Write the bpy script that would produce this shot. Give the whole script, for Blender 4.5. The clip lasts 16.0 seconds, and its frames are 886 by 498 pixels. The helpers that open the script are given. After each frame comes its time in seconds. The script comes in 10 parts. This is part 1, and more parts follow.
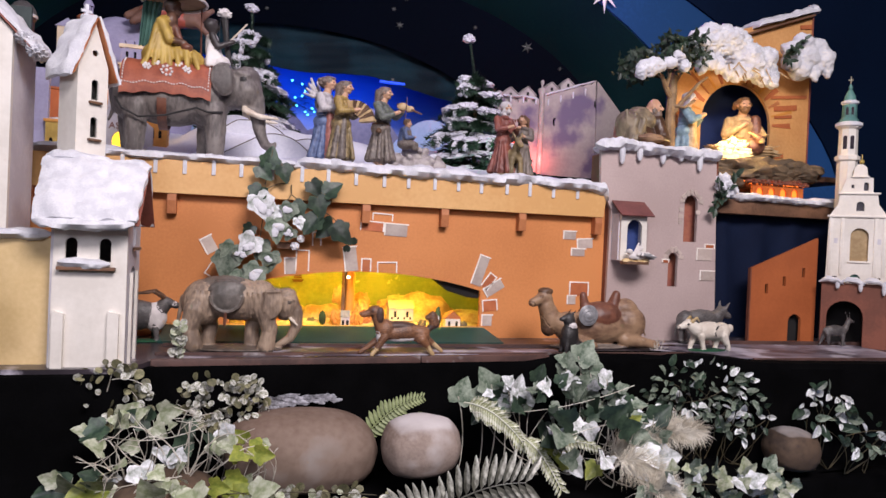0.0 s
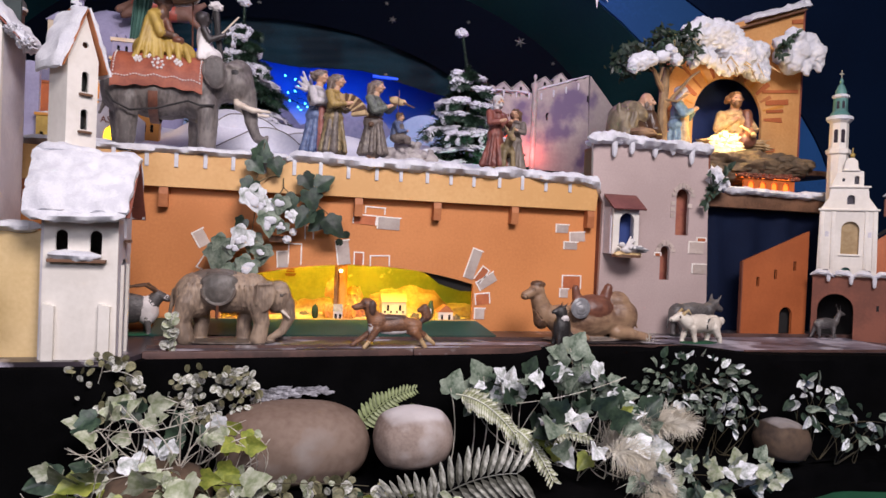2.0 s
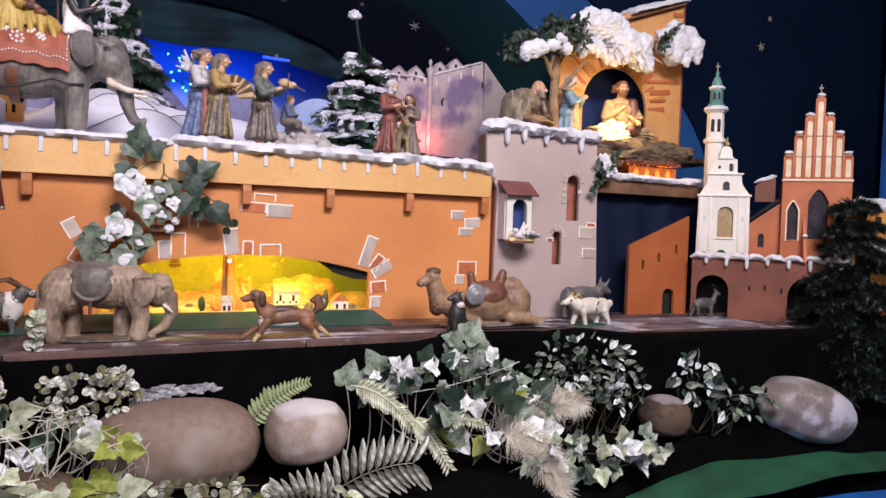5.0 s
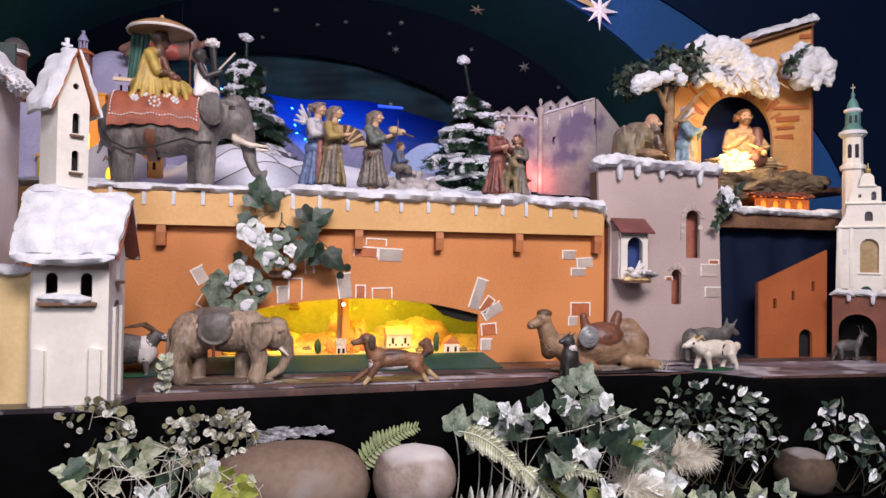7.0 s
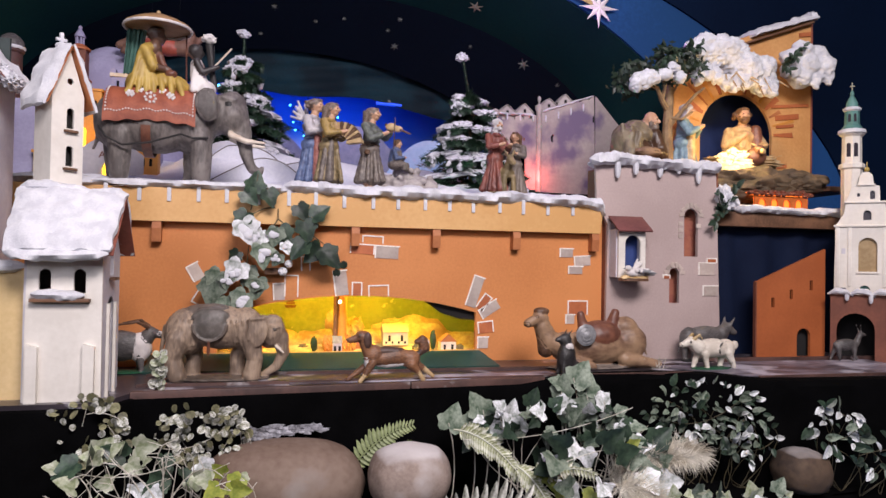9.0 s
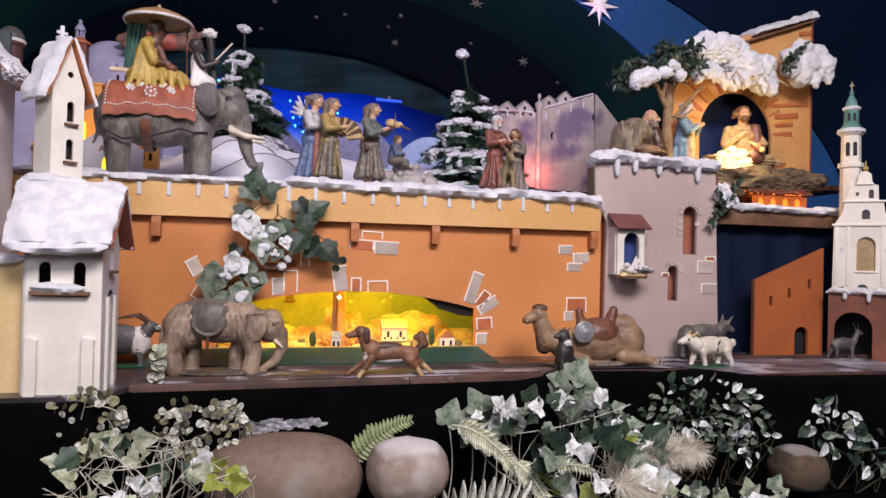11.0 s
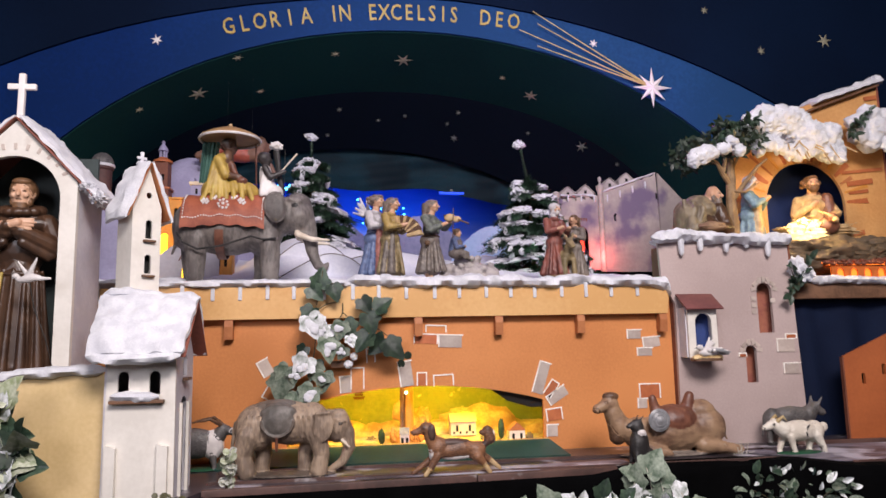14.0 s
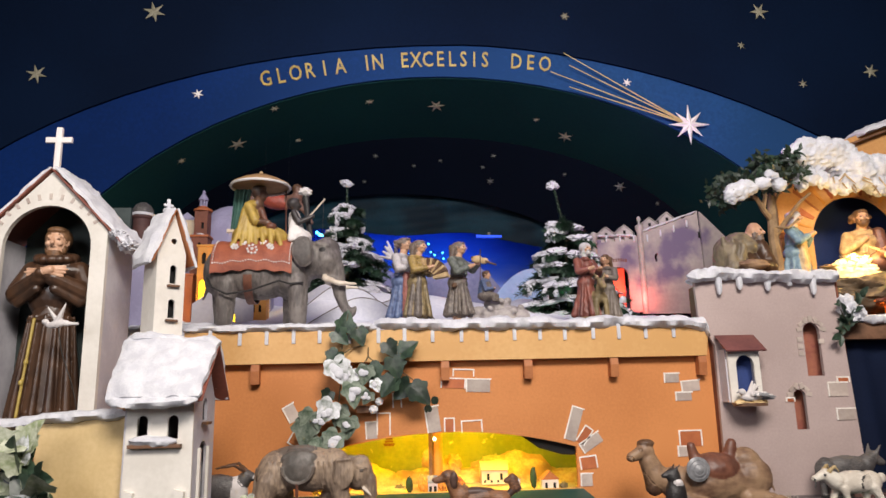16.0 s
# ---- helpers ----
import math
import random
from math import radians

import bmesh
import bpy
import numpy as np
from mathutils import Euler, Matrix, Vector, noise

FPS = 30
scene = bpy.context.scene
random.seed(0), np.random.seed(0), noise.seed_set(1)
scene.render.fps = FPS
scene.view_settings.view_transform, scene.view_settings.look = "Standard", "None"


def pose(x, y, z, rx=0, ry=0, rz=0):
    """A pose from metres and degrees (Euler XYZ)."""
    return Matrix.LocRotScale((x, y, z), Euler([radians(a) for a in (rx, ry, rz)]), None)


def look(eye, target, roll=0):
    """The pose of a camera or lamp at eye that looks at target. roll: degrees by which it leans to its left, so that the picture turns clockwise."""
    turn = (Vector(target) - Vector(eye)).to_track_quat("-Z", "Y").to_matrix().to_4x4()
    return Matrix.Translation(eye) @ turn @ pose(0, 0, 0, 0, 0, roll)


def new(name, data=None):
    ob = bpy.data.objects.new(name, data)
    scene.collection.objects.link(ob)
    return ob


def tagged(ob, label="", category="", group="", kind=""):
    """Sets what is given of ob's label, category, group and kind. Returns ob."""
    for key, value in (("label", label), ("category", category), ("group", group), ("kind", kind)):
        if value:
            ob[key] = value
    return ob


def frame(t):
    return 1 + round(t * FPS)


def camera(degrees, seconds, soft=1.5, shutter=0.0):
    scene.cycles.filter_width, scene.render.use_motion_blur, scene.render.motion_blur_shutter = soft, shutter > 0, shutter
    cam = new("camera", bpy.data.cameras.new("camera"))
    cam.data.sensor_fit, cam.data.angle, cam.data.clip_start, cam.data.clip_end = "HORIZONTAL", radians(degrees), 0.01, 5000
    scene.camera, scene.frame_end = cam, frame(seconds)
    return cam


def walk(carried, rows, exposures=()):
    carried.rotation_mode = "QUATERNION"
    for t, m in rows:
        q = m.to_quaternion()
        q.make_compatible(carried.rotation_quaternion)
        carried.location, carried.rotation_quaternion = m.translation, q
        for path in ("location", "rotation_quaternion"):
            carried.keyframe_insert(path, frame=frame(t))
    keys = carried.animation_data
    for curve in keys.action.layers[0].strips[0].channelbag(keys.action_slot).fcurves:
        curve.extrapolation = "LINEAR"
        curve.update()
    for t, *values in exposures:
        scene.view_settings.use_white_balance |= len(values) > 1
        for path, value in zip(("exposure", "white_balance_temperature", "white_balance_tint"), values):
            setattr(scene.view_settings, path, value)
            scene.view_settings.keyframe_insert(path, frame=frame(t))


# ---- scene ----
cam = camera(65.1, 16.0, 1.5, 0.5)
PATH = [
    (0, (-0.363, -2.288, 0.328), (0.163, -0.359, 0.307), 2.5),
    (0.5, (-0.364, -2.288, 0.322), (0.173, -0.361, 0.31), 3.2),
    (1, (-0.364, -2.291, 0.315), (0.168, -0.364, 0.316), 3.0),
    (1.5, (-0.364, -2.291, 0.318), (0.174, -0.365, 0.312), 2.5),
    (2, (-0.356, -2.292, 0.315), (0.185, -0.367, 0.287), 2.4),
    (2.5, (-0.338, -2.292, 0.325), (0.309, -0.399, 0.293), 2.5),
    (3, (-0.329, -2.283, 0.318), (0.458, -0.444, 0.326), 1.8),
    (3.5, (-0.326, -2.276, 0.316), (0.505, -0.457, 0.283), 2.1),
    (3.7, (-0.327, -2.273, 0.318), (0.5, -0.453, 0.266), 2.2),
    (5.8, (-0.335, -2.267, 0.324), (0.447, -0.427, 0.26), 1.1),
    (6, (-0.339, -2.264, 0.325), (0.402, -0.407, 0.28), 1.1),
    (6.5, (-0.324, -2.257, 0.33), (0.252, -0.342, 0.323), 1.0),
    (7, (-0.289, -2.261, 0.333), (0.194, -0.321, 0.376), 0.8),
    (7.5, (-0.278, -2.258, 0.331), (0.201, -0.317, 0.347), 0.6),
    (8, (-0.277, -2.258, 0.33), (0.202, -0.316, 0.345), 0.8),
    (8.5, (-0.279, -2.256, 0.331), (0.199, -0.314, 0.351), 0.9),
    (9, (-0.278, -2.255, 0.331), (0.206, -0.315, 0.369), 1.0),
    (11.5, (-0.282, -2.258, 0.327), (0.205, -0.319, 0.356), 1.4),
    (12, (-0.284, -2.258, 0.327), (0.206, -0.319, 0.36), 1.3),
    (12.5, (-0.284, -2.257, 0.334), (0.173, -0.311, 0.389), 0.6),
    (13, (-0.269, -2.257, 0.341), (0.133, -0.302, 0.468), -0.3),
    (13.5, (-0.251, -2.274, 0.349), (0.074, -0.312, 0.56), -1.3),
    (14, (-0.238, -2.284, 0.349), (0.033, -0.321, 0.622), -1.2),
    (14.5, (-0.222, -2.283, 0.347), (0.012, -0.321, 0.656), -0.6),
    (15, (-0.192, -2.279, 0.345), (0.001, -0.319, 0.698), -1.3),
    (15.5, (-0.164, -2.269, 0.344), (-0.006, -0.312, 0.725), -1.3),
    (16, (-0.142, -2.265, 0.337), (-0.027, -0.31, 0.745), -1.3),
]
walk(cam, [(t, look(eye, target, roll)) for t, eye, target, roll in PATH], [(0.0, -0.06, 6180, 18), (2.5, -0.09, 6180, 18), (3.3, 0.16, 6150, 18), (6.0, 0.10, 6180, 18), (8.0, -0.06, 6220, 17), (11.5, -0.08, 6250, 17), (14.0, -0.02, 6350, 15), (15.2, 0.0, 6450, 12), (16.0, 0.0, 6620, 8)])

# ---------------------------------------------------------------- world and lamps
world = bpy.data.worlds.new("hall")
scene.world = world
world.use_nodes = True
world.node_tree.nodes["Background"].inputs[0].default_value = (0.30, 0.36, 0.55, 1)
world.node_tree.nodes["Background"].inputs[1].default_value = 0.02


def area(name, eye, target, sx, sy, watts, color):
    d = bpy.data.lights.new(name, "AREA")
    d.shape, d.size, d.size_y, d.energy, d.color = "RECTANGLE", sx, sy, watts, color
    ob = new(name, d)
    ob.matrix_world = look(eye, target)
    return ob


def bulb(name, at, watts, color, radius=0.02):
    d = bpy.data.lights.new(name, "POINT")
    d.energy, d.color, d.shadow_soft_size = watts, color, radius
    ob = new(name, d)
    ob.location = at
    return ob


# Assumed room lamp above and behind the viewer; none is seen.
area("assumed_hall_lamp", (0.34, -3.0, 2.35), (0.2, -0.2, 0.25), 1.6, 0.8, 154, (1.0, 0.92, 0.87))
# Added low fill to brighten the left side; no lamp stands there.
area("left_fill", (-1.6, -3.4, 1.3), (0.2, 0, 0.3), 0.9, 0.9, 30, (0.95, 0.93, 1.0))
# Added violet fill over the upper stage, not a visible fitting.
area("stage_fill", (0.1, 0.02, 1.9), (0.2, 0.8, 0.75), 1.4, 0.06, 4.0, (0.72, 0.62, 1.0))
area("blue_strip", (-0.20, 1.66, 1.31), (-0.20, 1.97, 0.95), 1.15, 0.05, 5, (0.07, 0.22, 1.0))
bulb("crib_bulb", (1.475, 0.035, 0.835), 3.0, (1.0, 0.66, 0.22), 0.02)
bulb("castle_bulb", (0.93, 1.10, 0.80), 2.2, (1.0, 0.06, 0.03), 0.02)
# Added bulb before the gate, for the red light that spills out.
bulb("castle_red_fill", (1.00, 0.95, 0.76), 1.1, (1.0, 0.10, 0.08), 0.03)
bulb("diorama_bulb_a", (-0.24, 0.042, 0.296), 5.8, (1.0, 0.66, 0.02), 0.02)
bulb("diorama_bulb_b", (0.17, 0.042, 0.296), 7.0, (1.0, 0.66, 0.02), 0.02)
bulb("town_bulb", (-0.93, 0.64, 0.74), 0.8, (1.0, 0.55, 0.05), 0.02)
bulb("green_bulb", (0.64, 0.46, 0.635), 0.45, (0.02, 1.0, 0.25), 0.02)
# Unseen lamp for the violet show light on the castle.
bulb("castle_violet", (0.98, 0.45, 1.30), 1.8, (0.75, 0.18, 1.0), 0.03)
bulb("kiln_bulb", (1.62, 0.10, 0.60), 0.25, (1.0, 0.28, 0.03), 0.01)


# ---------------------------------------------------------------- materials
def mat(name, a, b=None, rough=0.6, scale=6.0, fine=90.0, bump=0.15, metal=0.0, mix=0.5, speck=None, sheen=0.0, coat=0.0, spread=0.0, spec=0.5, edge=0.24, streak=None, dust=0.0):
    """Paint of two tones mixed by coarse and fine noise, with a fine relief. speck: a third colour in blots. streak:
    how far the fine noise is drawn out along x, y and z, and its weight. dust: how far white covers what faces up.
    """
    m = bpy.data.materials.new(name)
    m.use_nodes = True
    nt = m.node_tree
    n, l = nt.nodes, nt.links
    p = n["Principled BSDF"]
    b = b or tuple(c * 0.78 for c in a)
    co = n.new("ShaderNodeTexCoord")
    big = n.new("ShaderNodeTexNoise")
    big.inputs["Scale"].default_value, big.inputs["Detail"].default_value = scale, 6
    small = n.new("ShaderNodeTexNoise")
    small.inputs["Scale"].default_value, small.inputs["Detail"].default_value = fine, 4
    l.new(co.outputs["Object"], big.inputs["Vector"])
    draw = n.new("ShaderNodeMapping")
    draw.inputs["Scale"].default_value = streak[:3] if streak else (1, 1, 1)
    l.new(co.outputs["Object"], draw.inputs[0])
    l.new(draw.outputs[0], small.inputs["Vector"])
    add = n.new("ShaderNodeMath")
    add.operation = "MULTIPLY_ADD"
    add.inputs[1].default_value = streak[3] if streak else 0.35
    l.new(small.outputs["Fac"], add.inputs[0])
    l.new(big.outputs["Fac"], add.inputs[2])
    ramp = n.new("ShaderNodeValToRGB")
    mid = mix + (0.5 * streak[3] if streak else 0.18)
    ramp.color_ramp.elements[0].position, ramp.color_ramp.elements[1].position = mid - edge / 2, mid + edge / 2
    ramp.color_ramp.elements[0].color, ramp.color_ramp.elements[1].color = (*b, 1), (*a, 1)
    l.new(add.outputs[0], ramp.inputs[0])
    col = ramp.outputs[0]
    if speck:
        sp = n.new("ShaderNodeTexNoise")
        sp.inputs["Scale"].default_value, sp.inputs["Detail"].default_value = speck[1], 5
        l.new(co.outputs["Object"], sp.inputs["Vector"])
        r2 = n.new("ShaderNodeValToRGB")
        r2.color_ramp.elements[0].position, r2.color_ramp.elements[1].position = speck[2], speck[2] + 0.08
        l.new(sp.outputs["Fac"], r2.inputs[0])
        mx = n.new("ShaderNodeMix")
        mx.data_type = "RGBA"
        mx.inputs[7].default_value = (*speck[0], 1)
        l.new(r2.outputs[0], mx.inputs[0])
        l.new(col, mx.inputs[6])
        col = mx.outputs[2]
    # Whitens faces by how far they point up, broken by coarse noise.
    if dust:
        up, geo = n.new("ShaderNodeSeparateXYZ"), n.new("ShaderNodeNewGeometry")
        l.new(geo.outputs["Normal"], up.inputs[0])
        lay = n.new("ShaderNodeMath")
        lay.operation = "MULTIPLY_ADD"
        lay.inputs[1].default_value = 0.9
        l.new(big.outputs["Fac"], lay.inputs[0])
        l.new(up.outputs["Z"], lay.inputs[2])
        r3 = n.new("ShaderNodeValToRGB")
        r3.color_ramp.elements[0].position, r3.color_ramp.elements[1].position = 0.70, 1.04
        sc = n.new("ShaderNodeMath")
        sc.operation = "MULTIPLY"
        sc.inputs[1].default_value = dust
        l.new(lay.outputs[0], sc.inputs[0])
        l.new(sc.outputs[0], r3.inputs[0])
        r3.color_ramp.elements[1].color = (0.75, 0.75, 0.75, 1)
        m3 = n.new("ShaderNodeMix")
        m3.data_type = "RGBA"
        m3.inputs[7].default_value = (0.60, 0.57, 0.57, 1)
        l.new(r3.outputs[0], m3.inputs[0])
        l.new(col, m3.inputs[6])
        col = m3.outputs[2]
    if spread:
        info = n.new("ShaderNodeObjectInfo")
        hsv = n.new("ShaderNodeHueSaturation")
        mr = n.new("ShaderNodeMapRange")
        mr.inputs[3].default_value, mr.inputs[4].default_value = 1 - spread, 1 + spread
        l.new(info.outputs["Random"], mr.inputs[0])
        l.new(mr.outputs[0], hsv.inputs["Value"])
        l.new(col, hsv.inputs["Color"])
        col = hsv.outputs[0]
    l.new(col, p.inputs["Base Color"])
    p.inputs["Roughness"].default_value = rough
    p.inputs["Metallic"].default_value = metal
    p.inputs["Specular IOR Level"].default_value = spec
    p.inputs["Coat Weight"].default_value = coat
    p.inputs["Sheen Weight"].default_value = sheen
    if bump:
        bp = n.new("ShaderNodeBump")
        bp.inputs["Strength"].default_value, bp.inputs["Distance"].default_value = bump, 0.004
        l.new(add.outputs[0], bp.inputs["Height"])
        l.new(bp.outputs[0], p.inputs["Normal"])
    return m


def glow(name, color, strength):
    m = bpy.data.materials.new(name)
    m.use_nodes = True
    p = m.node_tree.nodes["Principled BSDF"]
    p.inputs["Base Color"].default_value = (*color, 1)
    p.inputs["Emission Color"].default_value = (*color, 1)
    p.inputs["Emission Strength"].default_value = strength
    return m


ORANGE = mat("orange_wall_paint", (0.64, 0.248, 0.076), (0.54, 0.197, 0.056), 0.62, 2.2, 120, 0.12)
CREAM = mat("cream_wood", (0.70, 0.42, 0.17), (0.62, 0.34, 0.12), 0.55, 3.0, 80, 0.12)
BRACKET = mat("bracket_wood", (0.46, 0.17, 0.06), (0.36, 0.12, 0.04), 0.6, 9, 90, 0.2)
GREY = mat("rose_grey_paint", (0.48, 0.375, 0.355), (0.41, 0.315, 0.295), 0.65, 3.0, 140, 0.12)
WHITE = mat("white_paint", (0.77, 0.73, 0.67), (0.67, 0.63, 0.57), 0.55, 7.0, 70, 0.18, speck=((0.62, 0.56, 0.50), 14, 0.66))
# For grey boards, and for white houses' flanks with shade put in.
WHITE_SHADE = mat("grey_and_shaded_white", (0.62, 0.60, 0.64), (0.50, 0.48, 0.53), 0.6, 7.0, 70, 0.15)
OCHRE = mat("ochre_paint", (0.70, 0.52, 0.27), (0.60, 0.43, 0.20), 0.65, 3.0, 90, 0.15)
SNOW = mat("cotton_snow", (0.70, 0.70, 0.735), (0.58, 0.58, 0.63), 0.95, 30, 220, 0.7, sheen=0.2)
STONE_PALE = mat("pale_brick_paint", (0.52, 0.44, 0.39), (0.42, 0.34, 0.30), 0.6, 14, 90, 0.15, spread=0.15)
STONE_RED = mat("red_brick_paint", (0.50, 0.15, 0.05), (0.40, 0.11, 0.04), 0.6, 14, 90, 0.15, spread=0.15)
CHALK = mat("chalk_line", (0.90, 0.86, 0.82), (0.76, 0.69, 0.62), 0.8, 40, 200, 0.1)
ROOF_RED = mat("red_roof_board", (0.28, 0.085, 0.055), (0.20, 0.06, 0.04), 0.6, 12, 90, 0.25)
WOOD = mat("brown_wood", (0.20, 0.10, 0.055), (0.11, 0.055, 0.03), 0.6, 14, 110, 0.35)
# Near black: real black boards, plus boards that stand for shade inside openings.
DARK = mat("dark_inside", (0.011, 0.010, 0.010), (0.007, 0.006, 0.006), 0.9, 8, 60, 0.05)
BELT = mat("belt_board", (0.058, 0.046, 0.056), (0.028, 0.023, 0.028), 0.30, 7, 60, 0.2, speck=((0.46, 0.43, 0.49), 9, 0.57))
TRACK = mat("dusted_track", (0.22, 0.20, 0.25), (0.06, 0.048, 0.060), 0.45, 5, 40, 0.2, speck=((0.42, 0.40, 0.47), 7, 0.52), streak=(0.25, 1.0, 1.0, 0.6))
BELT_EDGE = mat("belt_edge", (0.105, 0.055, 0.045), (0.055, 0.03, 0.026), 0.5, 9, 80, 0.2, speck=((0.30, 0.27, 0.27), 13, 0.63))
BLACK_CLOTH = mat("black_cloth", (0.0022, 0.0022, 0.0025), (0.0012, 0.0012, 0.0014), 0.95, 9, 240, 0.4, speck=((0.006, 0.006, 0.007), 30, 0.74), spec=0.04)
GREEN_CLOTH = mat("green_cloth", (0.005, 0.072, 0.030), (0.003, 0.042, 0.018), 0.75, 6, 200, 0.3)
BLUE_CLOTH = mat("blue_cloth", (0.01, 0.13, 0.50), (0.008, 0.09, 0.38), 0.7, 6, 200, 0.3)
GREEN_BOARD = mat("green_board", (0.022, 0.075, 0.062), (0.015, 0.052, 0.044), 0.5, 8, 100, 0.12, speck=((0.4, 0.4, 0.42), 60, 0.72))
NAVY = mat("navy_backdrop", (0.0019, 0.0085, 0.029), (0.0013, 0.0060, 0.021), 0.8, 1.2, 60, 0.06, spec=0.08)


def side_lit(m, left, right, x0, x1):
    """Fades a scenery paint from a dark tint to a light one across the stage, for light that falls unevenly on it."""
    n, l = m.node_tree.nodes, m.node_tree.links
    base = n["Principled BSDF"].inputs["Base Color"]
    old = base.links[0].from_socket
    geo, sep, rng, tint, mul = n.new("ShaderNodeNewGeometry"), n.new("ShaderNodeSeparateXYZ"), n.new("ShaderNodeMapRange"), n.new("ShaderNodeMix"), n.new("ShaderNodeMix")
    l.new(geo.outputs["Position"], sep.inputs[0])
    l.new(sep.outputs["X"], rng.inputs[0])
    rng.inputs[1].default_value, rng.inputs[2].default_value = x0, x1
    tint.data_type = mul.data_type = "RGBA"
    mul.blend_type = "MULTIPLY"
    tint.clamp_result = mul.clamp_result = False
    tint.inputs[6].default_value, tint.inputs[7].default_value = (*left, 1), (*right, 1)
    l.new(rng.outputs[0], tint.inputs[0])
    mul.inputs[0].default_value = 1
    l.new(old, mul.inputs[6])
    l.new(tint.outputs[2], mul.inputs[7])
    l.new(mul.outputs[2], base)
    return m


# Brighter, greyer east end: uneven light put into the band's colour.
BAND = side_lit(mat("side_lit_arch_blue", (0.0090, 0.040, 0.175), (0.0065, 0.028, 0.115), 0.75, 0.8, 60, 0.06, spec=0.1), (0.35, 0.62, 0.80), (2.2, 2.0, 1.4), -1.2, 0.9)
TEAL = mat("dark_teal_backdrop", (0.0050, 0.031, 0.032), (0.0038, 0.023, 0.026), 0.8, 1.2, 60, 0.06, spec=0.08)
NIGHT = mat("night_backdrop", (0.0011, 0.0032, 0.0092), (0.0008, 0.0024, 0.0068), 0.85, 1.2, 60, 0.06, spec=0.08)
DRAPE = mat("green_drape", (0.0028, 0.024, 0.037), (0.0010, 0.0085, 0.015), 0.75, 5, 160, 0.3, spec=0.2)
DRAPE_BLUE = mat("navy_drape", (0.006, 0.012, 0.036), (0.004, 0.008, 0.026), 0.8, 5, 160, 0.3, spec=0.15)
GOLD = mat("gold_paint", (0.46, 0.34, 0.085), (0.34, 0.24, 0.055), 0.45, 20, 120, 0.1)
RAY_GOLD = mat("pale_gold_wire", (0.62, 0.50, 0.24), (0.48, 0.36, 0.14), 0.4, 20, 120, 0.1)
STAR_PAINT = mat("silver_star", (0.30, 0.28, 0.20), (0.22, 0.20, 0.14), 0.5, 20, 120, 0.1)
# Duller star colour for the deep end of the vault.
STAR_DIM = mat("dull_star", (0.10, 0.105, 0.095), (0.07, 0.075, 0.07), 0.5, 20, 120, 0.1)
STAR_WHITE = mat("white_star", (0.85, 0.80, 0.78), (0.78, 0.72, 0.70), 0.5, 20, 120, 0.1)
BRICK_RED = mat("terracotta_paint", (0.48, 0.145, 0.05), (0.38, 0.105, 0.035), 0.6, 8, 90, 0.18)
BRICK_DARK = mat("brown_brick_paint", (0.215, 0.068, 0.038), (0.145, 0.046, 0.026), 0.65, 8, 90, 0.2)
RED_WALL = mat("red_orange_board", (0.43, 0.118, 0.034), (0.35, 0.092, 0.026), 0.6, 5, 90, 0.15)
LANCET = mat("plaster_cream", (0.74, 0.62, 0.46), (0.64, 0.50, 0.34), 0.6, 20, 90, 0.15)
COPPER = mat("green_copper", (0.10, 0.24, 0.22), (0.06, 0.16, 0.15), 0.5, 16, 90, 0.2)
GLASS_DARK = mat("dark_window", (0.05, 0.04, 0.05), (0.025, 0.02, 0.03), 0.25, 20, 90, 0.05)
TAN = mat("tan_window", (0.42, 0.30, 0.15), (0.30, 0.20, 0.09), 0.5, 16, 90, 0.1)
HILL = mat("snow_hill", (0.78, 0.78, 0.84), (0.62, 0.63, 0.72), 0.9, 5, 90, 0.25)
HILL_BLUE = mat("painted_far_hill", (0.30, 0.29, 0.40), (0.17, 0.17, 0.27), 0.85, 3, 40, 0.1)
CASTLE = mat("castle_board", (0.46, 0.40, 0.36), (0.36, 0.31, 0.29), 0.65, 5, 60, 0.15, speck=((0.165, 0.125, 0.205), 3.4, 0.475))
CASTLE_TRIM = mat("castle_trim", (0.50, 0.46, 0.42), (0.36, 0.32, 0.30), 0.6, 12, 60, 0.15)
LILAC = mat("lilac_paint", (0.36, 0.34, 0.50), (0.28, 0.26, 0.40), 0.65, 6, 90, 0.15)
BEIGE = mat("beige_paint", (0.50, 0.44, 0.32), (0.40, 0.35, 0.25), 0.65, 8, 90, 0.15)
AMBER = mat("amber_paint", (0.66, 0.30, 0.06), (0.54, 0.23, 0.04), 0.6, 8, 90, 0.15)
ELEPHANT = mat("elephant_grey", (0.20, 0.175, 0.16), (0.105, 0.09, 0.085), 0.55, 16, 110, 0.6, streak=(0.9, 0.9, 0.35, 0.7))
ELEPHANT_PALE = mat("elephant_taupe", (0.34, 0.25, 0.175), (0.18, 0.13, 0.095), 0.55, 12, 90, 0.7, streak=(1.2, 1.2, 0.30, 0.75))
SADDLE = mat("grey_saddle_paint", (0.15, 0.13, 0.115), (0.085, 0.075, 0.065), 0.5, 22, 100, 0.4)
IVORY = mat("ivory_paint", (0.72, 0.64, 0.54), (0.58, 0.48, 0.38), 0.4, 18, 90, 0.1)
CARPET = mat("red_carpet_paint", (0.36, 0.10, 0.05), (0.25, 0.065, 0.036), 0.6, 24, 120, 0.3)
YELLOW = mat("yellow_robe_paint", (0.52, 0.36, 0.085), (0.34, 0.22, 0.045), 0.5, 18, 90, 0.4, streak=(0.5, 0.5, 0.09, 0.7))
SKIN = mat("painted_skin", (0.58, 0.35, 0.23), (0.48, 0.27, 0.17), 0.45, 22, 90, 0.12)
